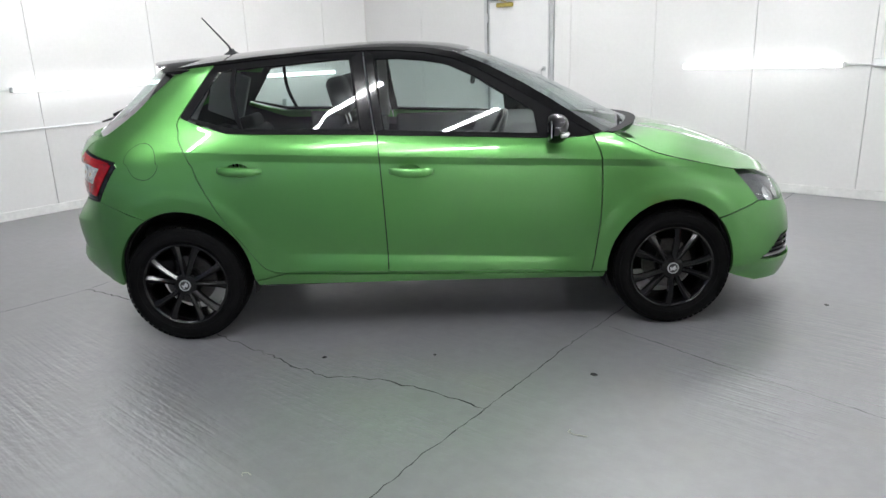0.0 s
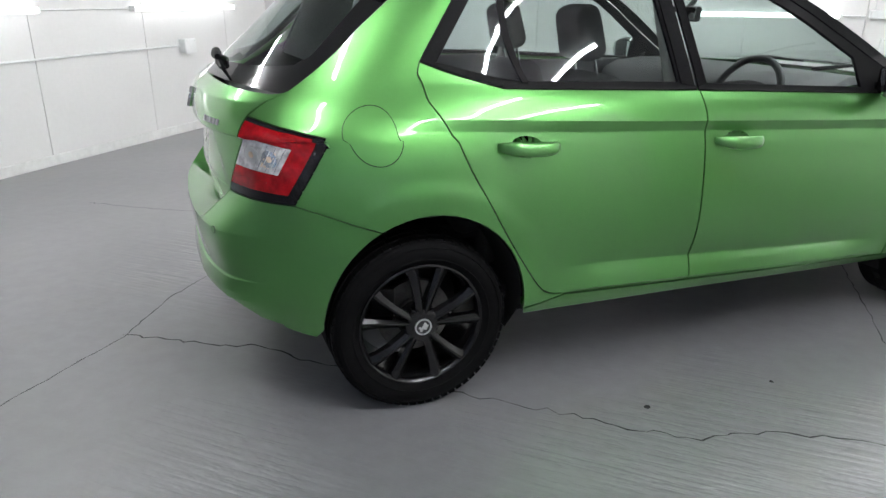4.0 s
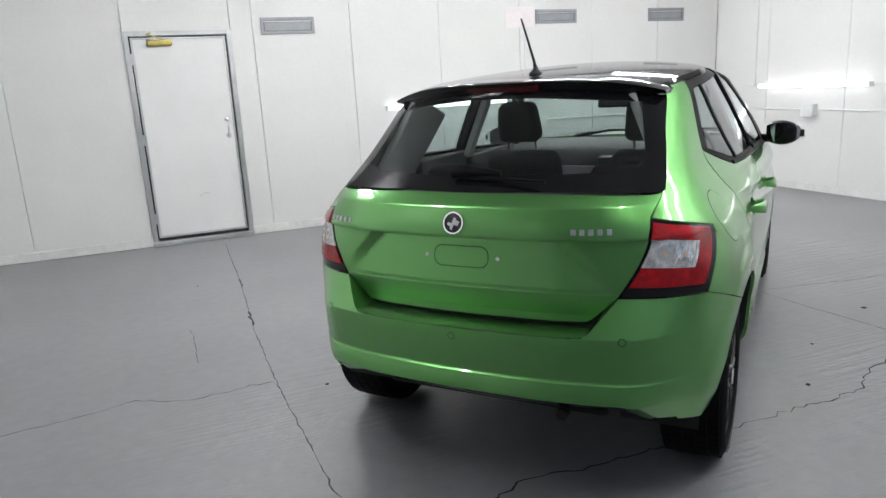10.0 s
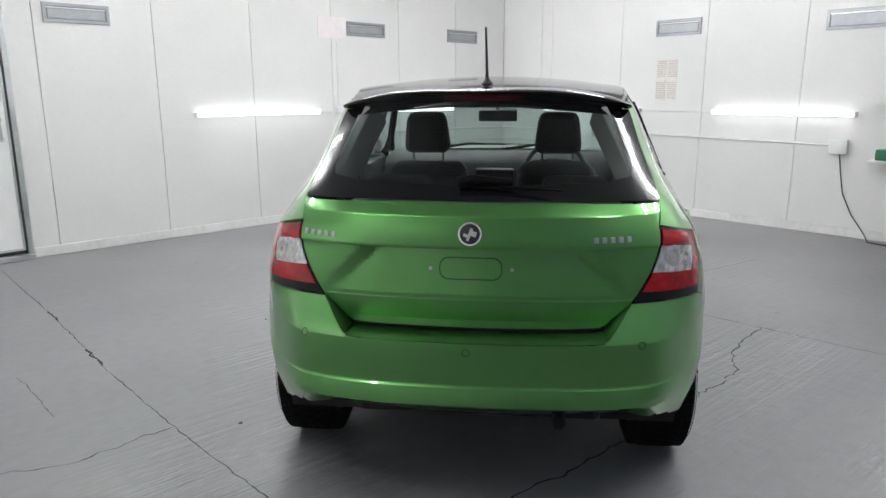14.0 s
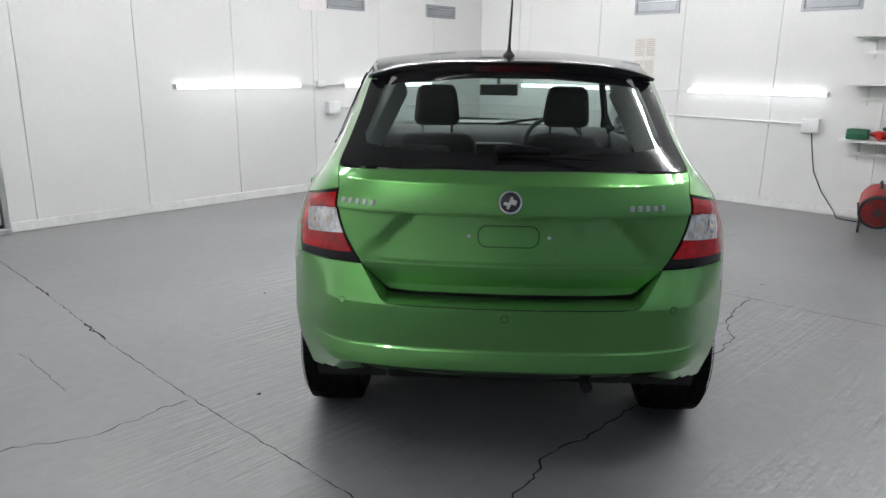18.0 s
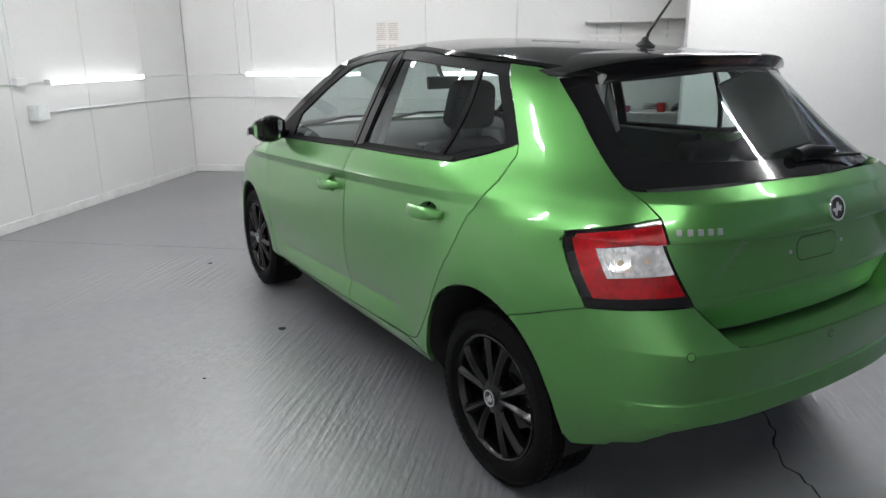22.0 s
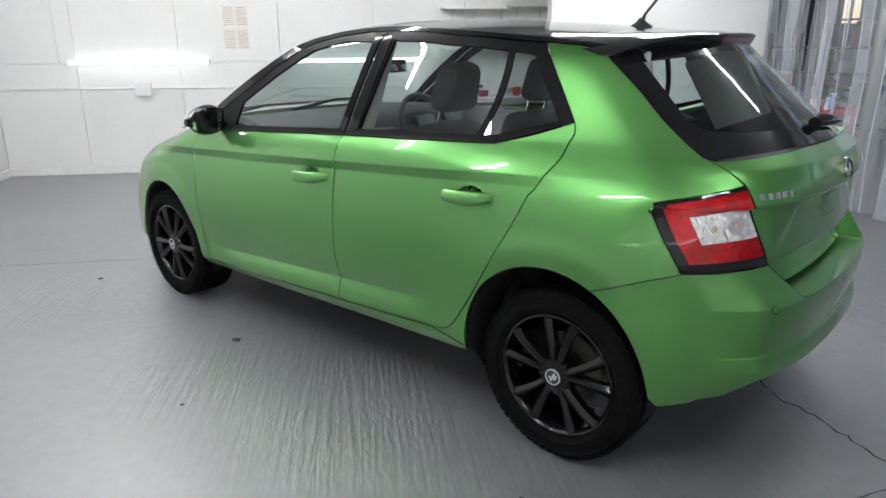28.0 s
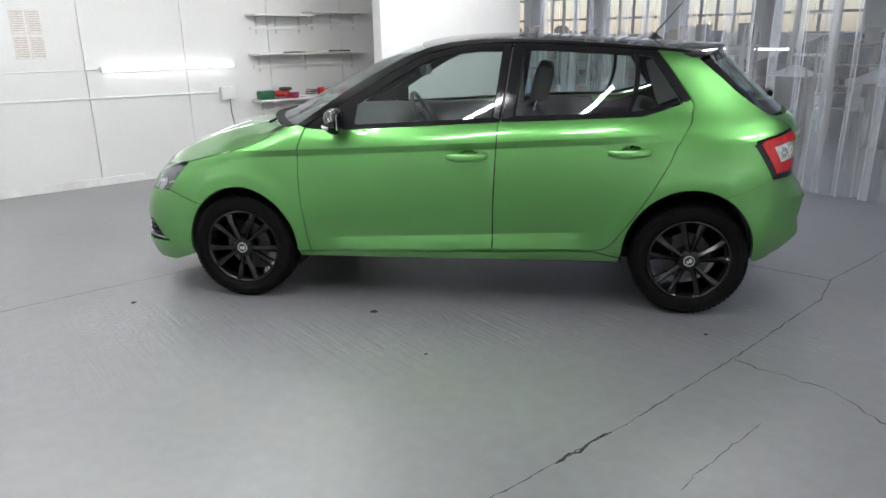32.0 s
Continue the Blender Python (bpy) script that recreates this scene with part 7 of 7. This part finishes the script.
def trolley(m, w=0.93, d=0.45):
    t = thing("tool_trolley", "red steel workshop trolley with three open trays", "trolley", m=m)
    for z in (0.10, 0.36, 0.64):
        bm = boxed(0, w, 0, d, z, z + 0.012)
        for y in (0, d - 0.012):
            box(bm, 0, w, y, y + 0.012, z, z + 0.06, bevel=0.002)
        for x in (0, w - 0.012):
            box(bm, x, x + 0.012, 0.012, d - 0.012, z, z + 0.06, bevel=0.002)
        part("tray", bm, M_RED, t, "red steel tray")
    for x in (0.005, w - 0.035):
        for y in (0.012, d - 0.042):
            part("post", boxed(x, x + 0.03, y, y + 0.03, 0.08, 0.74, bevel=0.003), M_RED, t)
            part("castor", lathe(bmesh.new(), [(0.034, -0.015), (0.039, 0.0), (0.034, 0.015)], 16, "y"), M_RUBBER, t, m=pose(x + 0.015, y + 0.015, 0.041))
    part("push_bar", tube(bmesh.new(), [(w, 0.02, 0.70), (w + 0.08, 0.02, 0.76), (w + 0.08, d - 0.02, 0.76), (w, d - 0.02, 0.70)], 0.012, 8), M_STEEL, t)


TROLLEY = rm(3.72, -3.80, 0, 2)
trolley(TROLLEY)
rnd_ = random.Random(21)
M_SPRAY = [mat("white_bottle_plastic", (0.75, 0.76, 0.78), 0.35, grain=0.05), mat("blue_bottle_plastic", (0.10, 0.25, 0.50), 0.35, grain=0.05), mat("ochre_tin", (0.45, 0.30, 0.06), 0.4, grain=0.1), mat("orange_cloth", (0.55, 0.16, 0.05), 0.9, grain=0.2)]
for z, n in ((0.652, 9), (0.372, 4), (0.112, 3)):
    for k in range(n):
        r, h = rnd_.uniform(0.028, 0.045), rnd_.uniform(0.13, 0.24)
        bottle = thing("spray_bottle", "small plastic spray bottle standing on the red trolley", "bottle", "bottles on the trolley", TROLLEY @ pose(0.09 + 0.80 * k / n + rnd_.uniform(0, 0.03), rnd_.uniform(0.10, 0.34), z, 0, 0, rnd_.uniform(0, 360)))
        part("body", lathe(bmesh.new(), [(0.001, 0), (r, 0), (r, h * 0.6), (r * 0.45, h * 0.78), (r * 0.45, h * 0.86), (0.001, h * 0.86)], 14), M_SPRAY[rnd_.choice((0, 0, 0, 1, 1, 2))], bottle, smooth=40)
        part("trigger", box(boxed(-0.035, 0.03, -0.012, 0.012, h * 0.86, h * 0.97, bevel=0.004), -0.02, -0.012, -0.006, 0.006, h * 0.68, h * 0.86), M_SPRAY[rnd_.choice((0, 1))], bottle)
bm = boxed(0, 0.16, 0, 0.13, 0, 0.05, bevel=0.02, seg=3)
for v in bm.verts:
    v.co.z += 0.012 * math.sin(v.co.x * 70) * math.sin(v.co.y * 60)
cloth = tagged(new("cleaning_cloth", mesh_of("cleaning_cloth", bm, M_SPRAY[3], 60)), "crumpled orange cleaning cloth lying on the trolley", "cloth")
cloth.matrix_world = TROLLEY @ pose(0.20, 0.16, 0.372, 0, 0, 25)


def ladder(m):
    s = thing("step_ladder", "grey metal folding step ladder standing open", "ladder", m=m)
    for d in (-1, 1):
        for x in (-0.24, 0.24):
            part("stile", boxed(x - 0.014, x + 0.014, -0.03, 0.03, 0, 2.35, bevel=0.004), M_LADDER, s, m=pose(0, d * 0.55, 0, d * 13.2, 0, 0))
        for k in range(7):
            z = 0.28 * (k + 1)
            part("tread", boxed(-0.23, 0.23, -0.035, 0.035, 0, 0.025), M_LADDER, s, m=pose(0, d * (0.55 - z * math.tan(radians(13.2))), z))
    part("top_cap", boxed(-0.26, 0.26, -0.08, 0.08, 2.26, 2.31, bevel=0.01), M_LADDER, s)


ladder(rm(1.95, -6.7, 0, 25))


def bin_(m, label, h=0.85):
    b = thing("waste_bin", label, "bin", m=m)
    part("body", lathe(bmesh.new(), [(0.001, 0), (0.24, 0), (0.29, h), (0.31, h + 0.01), (0.30, h + 0.03), (0.27, h), (0.22, 0.03), (0.001, 0.03)], 24), M_BLACKP, b, smooth=40)
    part("liner", lathe(bmesh.new(), [(0.27, h - 0.1), (0.325, h - 0.12), (0.32, h + 0.035), (0.28, h + 0.03)], 24, close=True), M_BLACKP, b, smooth=40)


bin_(rm(1.80, -5.9, 0), "tall black waste bin beside the ladder")
bin_(rm(0.75, -6.3, 0), "black waste bin standing in the workshop", 0.75)
bag = tagged(new("rubbish_bag", mesh_of("rubbish_bag", lathe(bmesh.new(), [(0.001, 0.0), (0.26, 0.0), (0.24, 0.05), (0.12, 0.10), (0.04, 0.14), (0.001, 0.15)], 12), M_PLAST, 70)), "white plastic bag lying on top of the black bin", "bag")
bag.matrix_world = rm(1.80, -5.9, 0.885)
for x in (2.2, 4.1, 6.0, 8.0, 10.4):
    tube_lamp(rm(x, HALL_S + 0.02, 1.05, 180), 1.3, None, "workshop_tube_lamp", "lit white tube lamp on the far workshop wall")
cord = thing("pull_cord", "grey pull cord with a black grip hanging by the curtain", "cord", m=rm(0.52, -3.00, 0))
part("cord", tube(bmesh.new(), [(0.01, 0, TOP), (0, 0, 1.2), (0.004, 0, 0.27)], 0.005, 6), M_PLAST, cord)
part("grip", tube(bmesh.new(), [(0.004, 0, 0.275), (0.004, 0, 0.19)], 0.013, 10), M_BLACKP, cord, "black grip")


def parked_car(m, hue, label):
    c = thing("parked_car", label, "car", "cars in the workshop", m)
    bm = bmesh.new()
    prof = [(-2.0, 0.35), (-2.05, 0.7), (-1.9, 0.9), (-1.1, 0.95), (-0.5, 1.38), (0.6, 1.42), (1.5, 1.0), (2.0, 0.85), (2.05, 0.4)]
    rows = []
    for y, k in ((-0.85, 0.94), (-0.80, 1.0), (-0.60, 1.02), (0.60, 1.02), (0.80, 1.0), (0.85, 0.94)):
        rows.append([bm.verts.new((px, y * (1 - 0.25 * max(0, z - 0.95)), z * k)) for px, z in prof])
    for a, b in zip(rows, rows[1:]):
        for i in range(len(prof) - 1):
            bm.faces.new((a[i], a[i + 1], b[i + 1], b[i]))
    bm.faces.new(rows[0]), bm.faces.new(rows[-1])
    part("body", bm, hue, c, smooth=35)
    for x in (-1.3, 1.3):
        for y in (-0.80, 0.80):
            wh = part("wheel", lathe(bmesh.new(), [(0.19, -0.09), (0.31, -0.09), (0.32, 0), (0.31, 0.09), (0.19, 0.09)], 28, "y", close=True), M_TYRE, c, smooth=40, m=pose(x, y, 0.32))
            part("hub", lathe(bmesh.new(), [(0.2, -0.06), (0.05, -0.08), (0.001, -0.08)], 20, "y"), M_SILVER, wh)
    for y in (-0.815, 0.815):
        part("side_glass", boxed(-0.75, 0.95, y - 0.004, y + 0.004, 0.98, 1.28), M_GLOSS, c)


parked_car(rm(2.6, -10.9, 0, 15), M_GLOSS, "dark car parked in the workshop behind the curtain")
parked_car(rm(-0.4, -8.0, 0, 60), M_GOODS[7], "grey car parked in the workshop behind the curtain")
